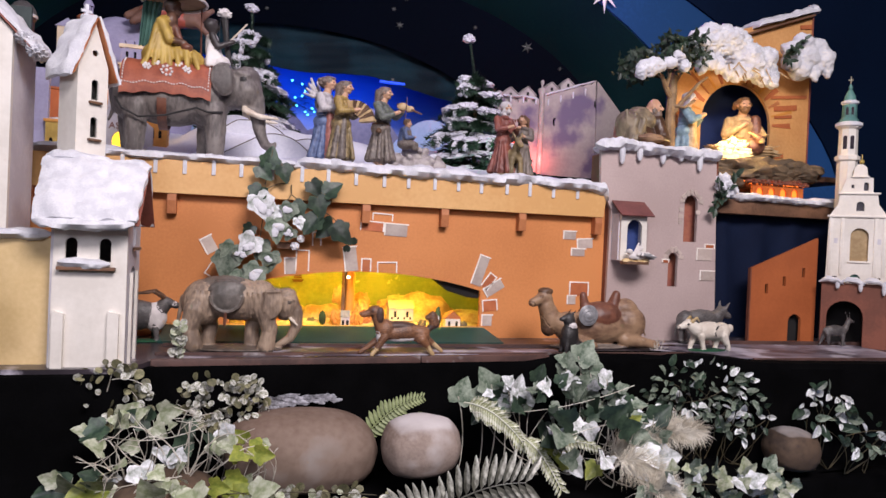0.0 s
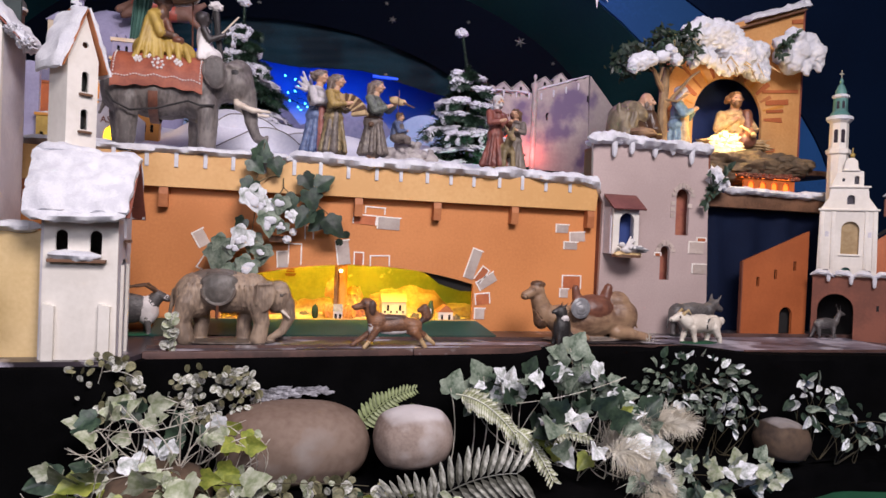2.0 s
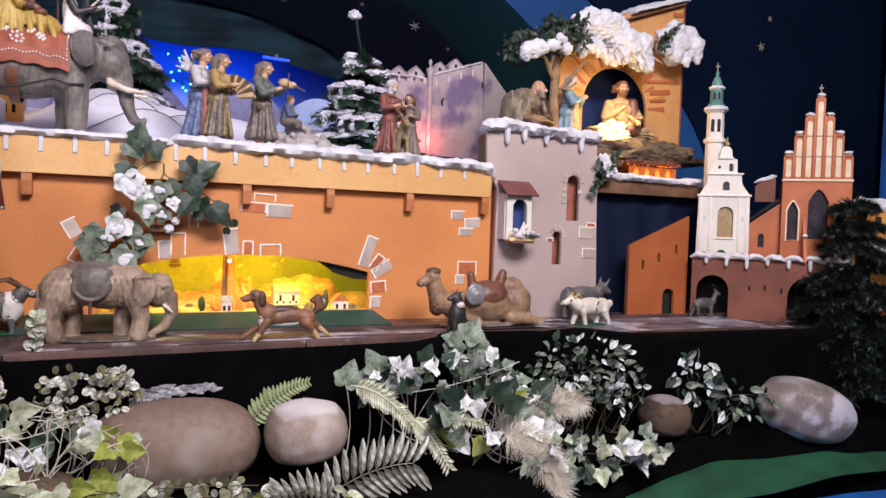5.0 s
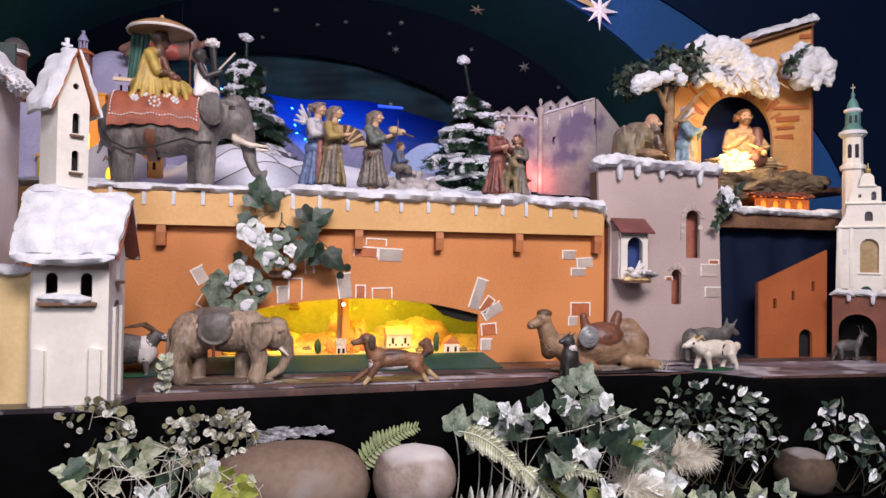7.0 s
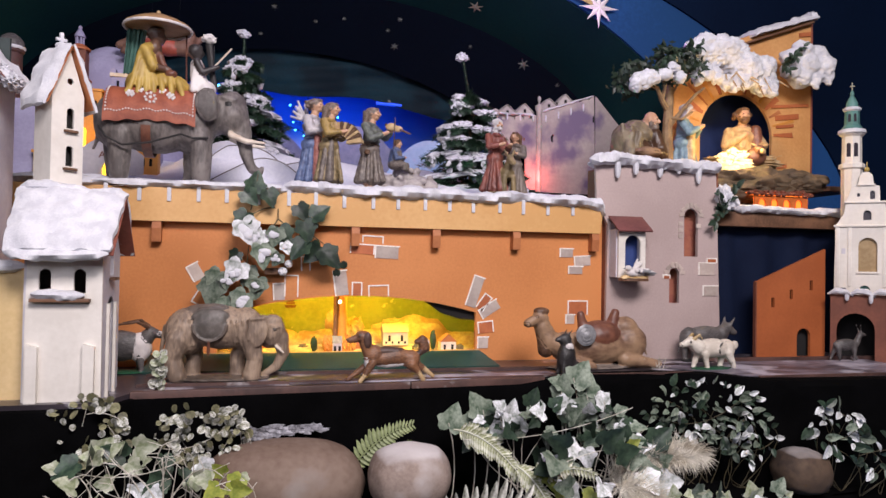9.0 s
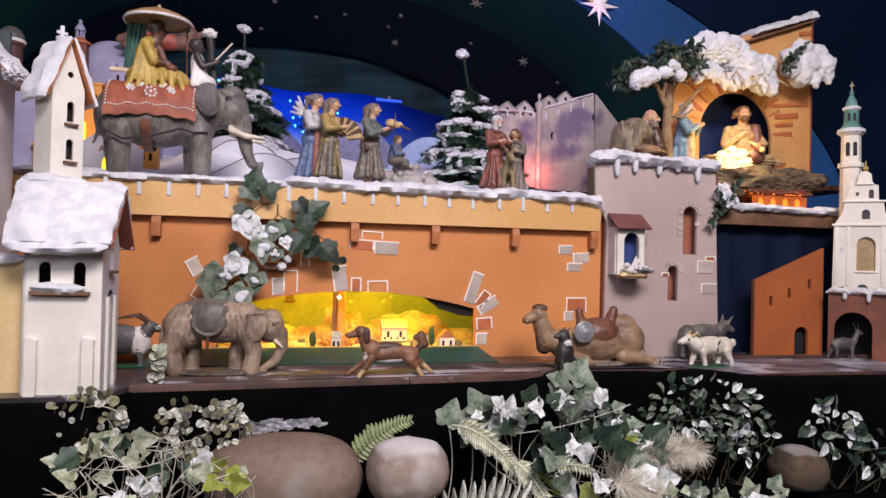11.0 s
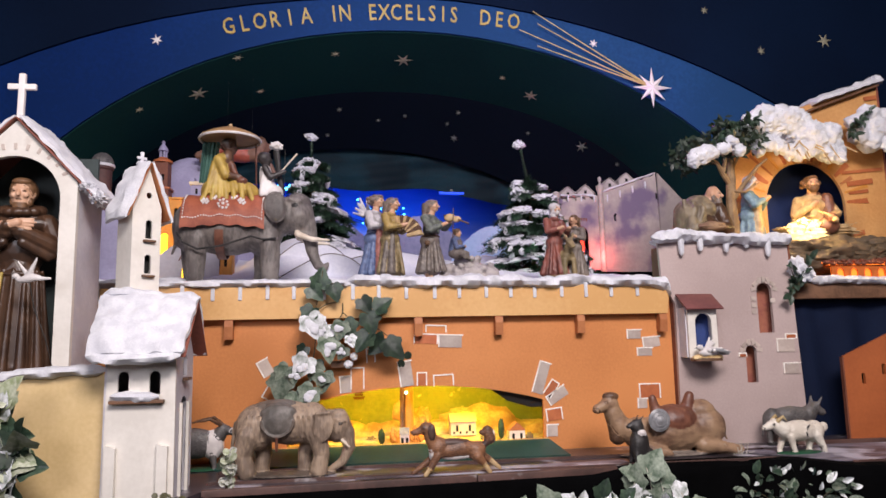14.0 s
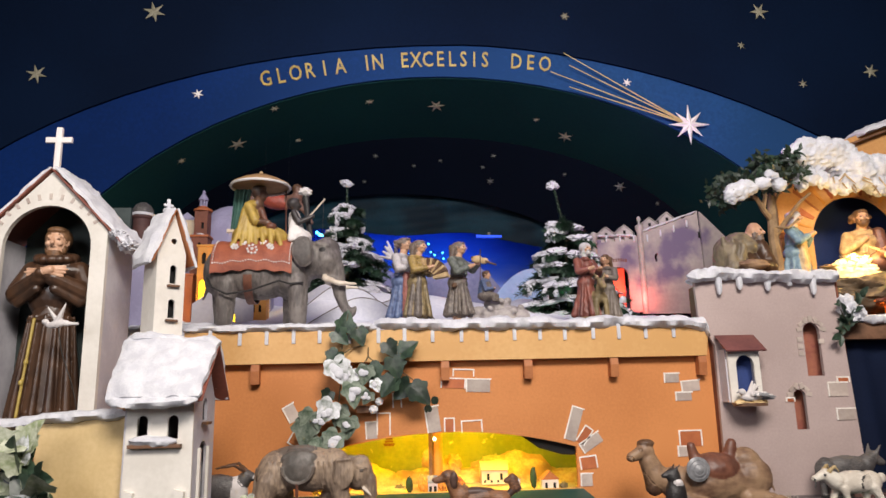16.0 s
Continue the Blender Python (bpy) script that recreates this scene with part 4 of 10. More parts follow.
def lower_deck():
    t = thing("lower_deck", (0, -0.3, -0.03), "brown boarded lower deck with a moving track, dusted with snow", "stage", kind="structure")
    bm = nb()
    top = [(x, y + 0.3) for x, y in DECK] + [(2.30, 0.9), (-1.75, 0.9)]
    plate(bm, top, (), 0.03, Matrix.Rotation(radians(-90), 4, "X"))
    zs = [v.co.z for v in bm.verts]
    bmesh.ops.translate(bm, vec=(0, 0, 0.03 - max(zs)), verts=bm.verts[:])
    part("deck_board", bm, BELT, t, smooth=False)
    for a, b in ((DECK[2], DECK[3]), (DECK[3], (0.50, -0.37))):
        bm = nb()
        v, w = Vector((a[0], a[1] + 0.3, 0.018)), Vector((b[0], b[1] + 0.3, 0.018))
        d = (w - v).normalized()
        m = Matrix.Translation(v) @ Matrix.Rotation(math.atan2(d.y, d.x), 4, "Z")
        box(bm, 0.001, (w - v).length - 0.001, -0.012, 0.004, -0.02, 0.017, m, 0.003)
        part("edge_board", bm, BELT_EDGE, t)
    for pts in ([(0.93, -0.215), (1.02, -0.30), (1.13, -0.440), (1.80, -0.470), (1.84, -0.17), (1.30, -0.155)], [(-0.22, -0.385), (0.10, -0.370), (0.56, -0.345), (0.56, -0.270), (0.10, -0.290), (-0.22, -0.310)]):
        bm = nb()
        plate(bm, [(x, y + 0.3) for x, y in pts], (), 0.002, Matrix.Rotation(radians(-90), 4, "X"))
        bmesh.ops.translate(bm, vec=(0, 0, 0.034 - max(v.co.z for v in bm.verts)), verts=bm.verts[:])
        bmesh.ops.recalc_face_normals(bm, faces=bm.faces[:])
        part("track_strip", bm, TRACK, t, "pale snow-dusted track", smooth=False)
    bm = nb()
    for y, x0, x1 in ((0.10, -0.60, 1.05), (-0.06, -0.60, 1.0)):
        box(bm, x0, x1, y, y + 0.006, 0.03, 0.038)
    box(bm, 1.15, 1.72, -0.17, -0.162, 0.03, 0.038)
    part("track_rail", bm, BELT_EDGE, t)
    bm = nb()
    box(bm, 1.20, 2.05, 0.20, 0.212, 0.03, 0.045, Matrix.Rotation(radians(-2), 4, "Z"))
    part("track_rail", bm, BELT_EDGE, t)


lower_deck()


def ledge_front(x):
    pts = [(-2.2, -1.0), (0.3, -0.98), (0.60, -0.88), (0.91, -0.742), (1.20, -0.682), (1.52, -0.597), (1.80, -0.545), (2.6, -0.56)]
    for (a, b), (c, d) in zip(pts, pts[1:]):
        if a <= x <= c:
            return b + (d - b) * (x - a) / (c - a)
    return -0.6


def black_cloth():
    def at(u, v):
        x = -1.9 + 4.25 * u
        e = deck_front(x) - 0.016
        f = min(ledge_front(x), e - 0.10)
        ruck = noise.noise(Vector((x * 5, v * 5, 0))) * 0.5 + noise.noise(Vector((x * 14, v * 11, 3))) * 0.25
        over = min(1, max(0, (x - 0.42) / 0.12))
        if v < 0.04:
            return Vector((x, e + 0.012 + 0.03 * over - (0.012 + 0.03 * over) * v / 0.04, -0.013 + 0.018 * over - 0.004 * v / 0.04 + 0.004 * over * ruck))
        if v < 0.42:
            k = (v - 0.04) / 0.38
            return Vector((x, e - 0.05 * k * k + 0.022 * ruck * k - 0.004 * over, -0.017 + 0.014 * over * (1 - k) ** 4 - 0.283 * k))
        if v < 0.80:
            k = (v - 0.42) / 0.38
            return Vector((x, e - 0.05 + (f - e + 0.05) * k, -0.30 - 0.012 * k + 0.030 * ruck - (0.05 * max(0, k - 0.85) / 0.15)))
        k = (v - 0.80) / 0.20
        return Vector((x, f - 0.03 * math.sin(min(1, k * 2) * 1.57) + 0.02 * ruck, -0.362 + 0.03 * ruck - 0.65 * k * k - 0.03 * k))

    return setting("ledge_cloth", sheet(230, 60, at, 0.003), BLACK_CLOTH, "crumpled black cloth hung from the deck over a ledge", "cloth")


black_cloth()
setting("lower_cloth", sheet(60, 24, lambda u, v: Vector((0.7 + 2.6 * u, -0.50 - 0.34 * v + 0.12 * u * v, -0.378 - 0.16 * max(0, v - 0.55) ** 1.4 + 0.014 * noise.noise(Vector((u * 9 + v * 4, v * 3, 2))))), 0.003), GREEN_CLOTH, "green cloth over a lower table", "cloth")
setting("low_table_cloth", sheet(50, 12, lambda u, v: Vector((0.5 + 3.2 * u, -0.50 - 0.9 * v, -0.53 + 0.010 * noise.noise(Vector((u * 14, v * 5, 8))))), 0.003), BLUE_CLOTH, "bright blue cloth below the green one", "cloth")
setting("table_body", box(nb(), -1.7, 3.4, -0.48, 0.9, -1.05, -0.56), DARK, "dark table body under the cloths", "table")


# ---------------------------------------------------------------- orange wall with arch
BRICKS = [
    (-0.496, 0.287, 0.034, 0.050, 30, 0), (-0.487, 0.212, 0.040, 0.018, 60, 2), (0.048, 0.400, 0.062, 0.020, -2, 2), (0.014, 0.368, 0.072, 0.029, -3, 1),
    (0.096, 0.359, 0.074, 0.039, -2, 0), (-0.166, 0.318, 0.022, 0.043, 2, 2), (-0.246, 0.228, 0.032, 0.050, 4, 0), (-0.209, 0.246, 0.036, 0.065, 0, 2),
    (-0.052, 0.257, 0.040, 0.078, 8, 0), (-0.001, 0.238, 0.026, 0.040, 0, 1), (0.070, 0.232, 0.060, 0.034, 2, 2), (0.399, 0.232, 0.034, 0.104, -18, 0),
    (0.430, 0.196, 0.024, 0.054, -36, 1), (0.452, 0.174, 0.070, 0.032, 32, 0), (0.438, 0.112, 0.048, 0.036, 6, 1), (0.430, 0.060, 0.034, 0.036, 0, 0),
    (0.731, 0.370, 0.046, 0.028, 0, 0), (0.792, 0.343, 0.058, 0.032, 4, 0), (0.766, 0.310, 0.050, 0.025, 0, 0), (0.775, 0.178, 0.068, 0.046, 0, 1), (0.748, 0.138, 0.030, 0.030, 0, 0),
]


def outline_bars(bm, w, h, r, gap=False):
    """Chalk strokes round a brick."""
    box(bm, -w / 2 - r, w / 2 + r, -0.0035, 0, h / 2, h / 2 + r)
    box(bm, -w / 2 - r, -w / 2, -0.0035, 0, -h / 2, h / 2)
    if not gap:
        box(bm, w / 2, w / 2 + r, -0.0035, 0, -h / 2, h / 2)


def painted_brick(parent, x, z, w, h, turn, kind, y=0.0):
    m = Matrix.Translation((x, y, z)) @ Matrix.Rotation(radians(-turn), 4, "Y")
    if kind != 2:
        bm = nb()
        box(bm, -w / 2, w / 2, -0.0025, 0.002, -h / 2, h / 2, m)
        part("brick", bm, (STONE_PALE, STONE_RED, STONE_PALE, STONE_PALE)[kind], parent, smooth=False)
    if kind == 3:
        return
    bm = nb()
    outline_bars(bm, w, h, 0.0042, kind == 0)
    bmesh.ops.transform(bm, matrix=m, verts=bm.verts[:])
    part("chalk_stroke", bm, CHALK, parent, smooth=False)


def orange_wall():
    t = thing("wall_front", (0, 0, 0), "orange painted board wall with a low arch and snowy cornice", "wall", kind="structure")
    n = 24
    hole = [(-0.43, 0.02), (0.402, 0.02), (0.402, 0.163)] + [(0.402 - 0.832 * i / n, 0.155 + 0.058 * (1 - ((i / n) * 2 - 1) ** 2) + 0.008 * (1 - i / n)) for i in range(1, n)] + [(-0.43, 0.155)]
    part("wall_board", plate(nb(), rect(-1.5, 0.872, -0.028, 0.50), [hole], 0.016), ORANGE, t, smooth=False)
    c = [(-1.5, 0.440), (0.842, 0.440), (0.850, 0.500), (0.842, 0.528), (0.82, 0.541), (-1.5, 0.541)]
    part("cornice", plate(nb(), c, (), 0.034, Matrix.Translation((0, -0.034, 0))), CREAM, t, "cream painted cornice board", smooth=False)
    for x in (-1.0, -0.609, -0.012, 0.255, 0.535, 0.826):
        bm = plate(nb(), [(-0.030, 0), (0.0, 0), (0.0, 0.062), (-0.030, 0.062), (-0.034, 0.040)], (), 0.026, Matrix.Translation((x + 0.013, 0, 0.378)) @ Matrix.Rotation(radians(90), 4, "Z"))
        part("bracket", bm, BRACKET, t, smooth=False)
    bm = nb()
    snow_roll(bm, [(-1.5, -0.018, 0.556), (-0.9, -0.018, 0.556), (-0.5, -0.020, 0.552), (-0.225, -0.020, 0.551)], 0.064, 0.028, 1.0, 0.008, 0.55)
    part("snow", bm, SNOW, t, "thin roll of cotton snow")
    bm = nb()
    snow_roll(bm, [(-0.24, -0.022, 0.560), (0.0, -0.022, 0.556), (0.4, -0.022, 0.552), (0.78, -0.022, 0.552), (0.84, -0.024, 0.540), (0.862, -0.026, 0.505)], 0.074, 0.040, 2.0, 0.008, 0.55)
    part("snow", bm, SNOW, t, "thick roll of cotton snow")
    rng = random.Random(4)
    x = -1.0
    while x < 0.80:
        bm = nb()
        k = rng.uniform(0.8, 1.2)
        box(bm, x - 0.006, x + 0.006, -0.039, -0.034, 0.500 - 0.012 * (k - 1), 0.548, None, 0.002)
        part("snow_drip", bm, SNOW, t)
        x += rng.uniform(0.080, 0.095)
    for b in BRICKS:
        painted_brick(t, *b)
    return t


orange_wall()


def diorama():
    t = thing("arch_diorama", (0, 0.16, 0.02), "small yellow-lit seaside diorama inside the wall arch", "diorama")
    part("back_board", plate(nb(), rect(-0.62, 0.62, 0, 0.30), (), 0.006, Matrix.Translation((0, 0.20, 0))), SEA, t, "painted green sea and sky", smooth=False)
    part("base", box(nb(), -0.62, 0.62, -0.14, 0.20, -0.02, 0.0), LAND, t)
    part("side_board", box(nb(), -0.626, -0.62, -0.14, 0.20, 0, 0.30), DARK, t)
    part("side_board", box(nb(), 0.62, 0.626, -0.14, 0.20, 0, 0.30), DARK, t)
    part("lid", box(nb(), -0.626, 0.626, -0.14, 0.206, 0.30, 0.306), DARK, t)
    for c, r, s in (((0.24, 0.12, 0.0), (0.17, 0.06, 0.105), 1), ((0.10, 0.10, 0.0), (0.16, 0.05, 0.060), 2), ((-0.10, 0.13, 0.0), (0.14, 0.04, 0.055), 3), ((-0.30, 0.12, 0.0), (0.14, 0.05, 0.075), 4), ((0.42, 0.10, 0.0), (0.12, 0.05, 0.05), 5), ((0.0, 0.02, -0.005), (0.5, 0.10, 0.022), 6)):
        part("hill", blob(nb(), c, r, s, 0.25, 2.4, 4, flat=-0.004), LAND, t)
    part("headland", plate(nb(), [(0.215, 0.190), (0.285, 0.140), (0.36, 0.118), (0.62, 0.105), (0.62, 0.29), (0.15, 0.29)], (), 0.004, Matrix.Translation((0, -0.139, 0))), DARK, t, "black board corner", smooth=False)
    # post of a lookout with a lamp on top
    part("mast", box(nb(), -0.065, -0.054, -0.06, -0.048, 0, 0.23), WOOD, t)
    part("lighthouse", lathe(nb(), [(0.020, 0.0), (0.017, 0.10), (0.015, 0.23)], 14, Matrix.Translation((-0.036, -0.045, 0))), AMBER, t, "slim orange lighthouse tower")
    for i in range(9):
        a = i * 0.7
        part("rock", blob(nb(), (-0.046 + 0.040 * math.cos(a), -0.06 + 0.02 * math.sin(a), 0.022 + 0.005 * (i % 3)), (0.016, 0.013, 0.026), i * 3.1, 0.6, 3, 3), AMBER, t, "orange crag")
    part("bulb", blob(nb(), (-0.046, -0.07, 0.172), (0.006, 0.006, 0.006), 0, 0, 1, 2), LIT_BULB, t)

    def cottage(x, y, z, w, d, h, wall, roof, front=False):
        bm = nb()
        box(bm, x - w / 2, x + w / 2, y, y + d, z, z + h)
        part("cottage_wall", bm, wall, t)
        bm = nb()
        g = [(-w * 0.56, 0), (w * 0.56, 0), (0, h * 0.7)] if front else [(-d * 0.6, 0), (d * 0.6, 0), (0, h * 0.6)]
        mm = Matrix.Translation((x, y - 0.002, z + h)) if front else Matrix.Translation((x + w * 0.53, y + d / 2, z + h)) @ Matrix.Rotation(radians(90), 4, "Z")
        plate(bm, g, (), (d if front else w * 1.06), mm)
        part("cottage_roof", bm, roof, t, smooth=False)
        for k in (-0.25, 0.25):
            part("cottage_window", box(nb(), x + k * w - 0.004, x + k * w + 0.004, y - 0.0015, y + 0.001, z + h * 0.3, z + h * 0.75), DARK, t)

    cottage(0.325, -0.10, 0.0, 0.054, 0.04, 0.038, WHITE, BRACKET, True)
    cottage(0.155, -0.02, 0.018, 0.088, 0.05, 0.046, LANCET, OCHRE)
    for k in range(4):
        part("cottage_window", box(nb(), 0.122 + 0.022 * k - 0.003, 0.122 + 0.022 * k + 0.003, -0.0218, -0.019, 0.024, 0.032), DARK, t)
    cottage(-0.055, -0.105, 0.0, 0.030, 0.02, 0.038, WHITE_SHADE, STEEL)
    cottage(-0.42, 0.05, 0.09, 0.08, 0.04, 0.035, LAND, OCHRE)
    for x, y, h, r in ((0.272, -0.09, 0.075, 0.010), (-0.13, -0.08, 0.055, 0.011)):
        bm = nb()
        tube(bm, [(x, y, 0), (x, y, h * 0.3)], 0.002, 6)
        blob(bm, (x, y, h * 0.58), (r, r, h * 0.44), x, 0.3, 3, 3)
        part("cypress", bm, NEEDLE, t)
    for x, y, r in ((0.02, -0.03, 0.026), (0.035, -0.02, 0.020), (-0.35, 0.0, 0.03), (-0.28, 0.02, 0.024), (0.215, -0.09, 0.015), (0.05, -0.03, 0.012), (0.38, -0.05, 0.012), (-0.02, -0.04, 0.016), (-0.16, -0.02, 0.014)):
        part("shrub", blob(nb(), (x, y, r * 0.9), (r * 1.0, r * 0.8, r * 1.1), x * 9, 0.6, 5, 3), BRACKET if r > 0.018 else OLIVE, t)
    for x, z in ((-0.055, 0.10), (0.02, 0.075), (-0.03, 0.07)):
        part("rock", blob(nb(), (x, 0.05, z), (0.03, 0.02, 0.035), x * 20, 0.5, 3, 3), LAND, t)
    # small sailing ship on the painted sea
    bm = nb()
    plate(bm, [(-0.016, 0), (0.016, 0), (0.022, 0.010), (-0.022, 0.010)], (), 0.004, Matrix.Translation((-0.20, 0.185, 0.135)))
    for k, w in ((0.013, 0.030), (0.022, 0.026), (0.031, 0.018)):
        box(bm, -0.20 - w / 2, -0.20 + w / 2, 0.186, 0.188, 0.135 + k, 0.142 + k)
    part("ship", bm, WOOD, t, smooth=False)
    return t


diorama()


def green_board():
    t = thing("sloping_board", (0, -0.02, 0), "dark green sloping board below the arch", "board")
    bm = nb()
    plate(bm, [(-0.62, 0.0), (0.440, 0.0), (0.410, 0.132), (-0.62, 0.132)], (), 0.010, Matrix.Translation((0, -0.130, 0.006)) @ Matrix.Rotation(radians(-75.5), 4, "X"))
    part("face", bm, GREEN_BOARD, t, smooth=False)
    part("lip", box(nb(), -0.62, 0.410, -0.004, 0.012, 0.034, 0.040), CREAM, t)
    return t


green_board()


# ---------------------------------------------------------------- rose-grey tower
def grey_tower():
    t = thing("tower_wall", (1.06, -0.04, 0), "rose-grey board tower with narrow windows and a snowy top", "wall", kind="structure")
    o = Matrix.Translation((-1.06, 0, 0))
    holes = [arch(1.197, 0.367, 0.056, 0.173), arch(1.131, 0.199, 0.040, 0.126)]
    part("wall_board", plate(nb(), [(0.862, 0), (1.323, 0), (1.298, 0.69), (0.818, 0.695), (0.824, 0.56), (0.868, 0.47)], holes, 0.014, o), GREY, t, smooth=False)
    part("inner_board", plate(nb(), rect(1.08, 1.25, 0.17, 0.56), (), 0.006, o @ Matrix.Translation((0, 0.05, 0))), mat("rose_brown_paint", (0.40, 0.150, 0.085), (0.28, 0.085, 0.065), 0.6, 8, 90, 0.15), t, "rose-brown inner board", smooth=False)
    for s, x in ((1, 1.317), (-1, 0.872)):
        part("side_board", box(nb(), x - 1.06 - 0.006, x - 1.06, 0.014, 0.16, 0, 0.68), BRICK_DARK, t)
    part("top_board", box(nb(), -0.200, 0.235, 0.014, 0.060, 0.66, 0.675), WOOD, t)
    bm = nb()
    snow_roll(bm, [(-0.265, -0.006, 0.700), (-0.15, -0.010, 0.704), (-0.05, -0.006, 0.699), (0.06, -0.010, 0.695), (0.16, -0.006, 0.694), (0.250, -0.008, 0.690)], 0.066, 0.042, 5.0, 0.006, 0.6)
    snow_roll(bm, [(-0.25, 0.04, 0.690), (0.24, 0.04, 0.685)], 0.08, 0.03, 8.0)
    part("snow", bm, SNOW, t, "lumpy cotton snow")
    for x, k in ((-0.165, 0.055), (-0.095, 0.040), (0.0, 0.045), (0.075, 0.03), (0.155, 0.060)):
        bm = nb()
        icicle(bm, (x, -0.016, 0.690), k, 0.011)
        part("snow_drip", bm, SNOW, t)
    for x, z, w, h, kind in ((1.262, 0.322, 0.062, 0.042, 0), (1.278, 0.243, 0.058, 0.034, 0), (1.282, 0.352, 0.035, 0.014, 1), (1.098, 0.292, 0.022, 0.010, 1)):
        painted_brick(t, x - 1.06, z, w, h, 0, kind, -0.001)
    rng = random.Random(8)
    for cx, top, r, n in ((1.197, 0.512, 0.040, 7), (1.131, 0.305, 0.032, 6)):
        for i in range(n):
            a = math.pi * (0.05 + 0.9 * i / (n - 1))
            painted_brick(t, cx - 1.06 + r * math.cos(a), top + r * math.sin(a), 0.013, 0.020, 90 - math.degrees(a), 3, -0.001)
    for z in (0.44, 0.462, 0.485):
        painted_brick(t, 1.19 - 1.06 - 0.036, z, 0.018, 0.015, 0, 3, -0.001)
    painted_brick(t, 1.19 - 1.06 + 0.036, 0.478, 0.018, 0.015, 0, 3, -0.001)
    return t


grey_tower()


def bird_niche():
    t = thing("bird_niche", (0.930, -0.04, 0.29), "white bird niche with a red roof on the grey tower", "niche")
    part("front_board", plate(nb(), rect(-0.052, 0.050, 0.0, 0.165), [arch(0.002, 0.03, 0.058, 0.115)], 0.010, Matrix.Translation((0, -0.060, 0))), WHITE, t, smooth=False)
    # Niche flanks take the darker white, as if turned from the light.
    for x in (-0.056, 0.046):
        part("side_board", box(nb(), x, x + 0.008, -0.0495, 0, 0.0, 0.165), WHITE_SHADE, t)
    part("back_board", box(nb(), -0.052, 0.052, -0.010, -0.001, 0.02, 0.16), mat("niche_blue", (0.03, 0.06, 0.22), None, 0.6), t)
    bm = nb()
    m = Matrix.Translation((0, -0.066, 0.168)) @ Matrix.Rotation(radians(35), 4, "X")
    box(bm, -0.066, 0.064, -0.022, 0.070, 0, 0.006, m, 0.001)
    part("roof", bm, mat("maroon_roof_board", (0.185, 0.062, 0.055), (0.12, 0.040, 0.038), 0.6, 12, 90, 0.25), t)
    bm = nb()
    plate(bm, [(-0.050, -0.058), (0.058, -0.058)] + [(0.004 + 0.054 * math.cos(a), -0.058 - 0.046 * math.sin(a)) for a in [math.pi * k / 12 for k in range(1, 12)]], (), 0.010, Matrix.Rotation(radians(-90), 4, "X"))
    bmesh.ops.translate(bm, vec=(0, 0, -0.002 - max(v.co.z for v in bm.verts)), verts=bm.verts[:])
    bmesh.ops.recalc_face_normals(bm, faces=bm.faces[:])
    part("shelf", bm, WOOD, t, "half-round wooden shelf", smooth=False)
    part("straw", blob(nb(), (0.004, -0.078, 0.0), (0.05, 0.018, 0.012), 3, 0.5, 4, 3), OCHRE, t)
    return t


bird_niche()
carved("bird_figure", [egg((0, 0, 0.014), (0.034, 0.014, 0.014), 0, -6), egg((-0.030, 0, 0.026), (0.010, 0.009, 0.009), 0), cap((-0.036, 0, 0.026), (-0.048, 0, 0.023), 0.003, 0.001, 1), cap((0.020, 0, 0.012), (0.060, 0, 0.008), 0.010, 0.004, 1)]
       + [cap((-0.010 + 0.006 * k, -0.014 - 0.002 * k, 0.018), (0.026 + 0.009 * k, -0.020, 0.024 - 0.004 * k), 0.006, 0.0025, 1 if k % 2 else 0) for k in range(4)]
       + [cap((-0.004, 0.010, 0.022), (0.012 + 0.008 * k, 0.014, 0.052 - 0.006 * k), 0.006, 0.003, 0) for k in range(3)],
       [LINEN, STEEL], 0.0018, (0.932, -0.128, 0.292), "silvery white carved bird with lifted wings on a shelf", "bird figure", 6, 1.15, "", 2)


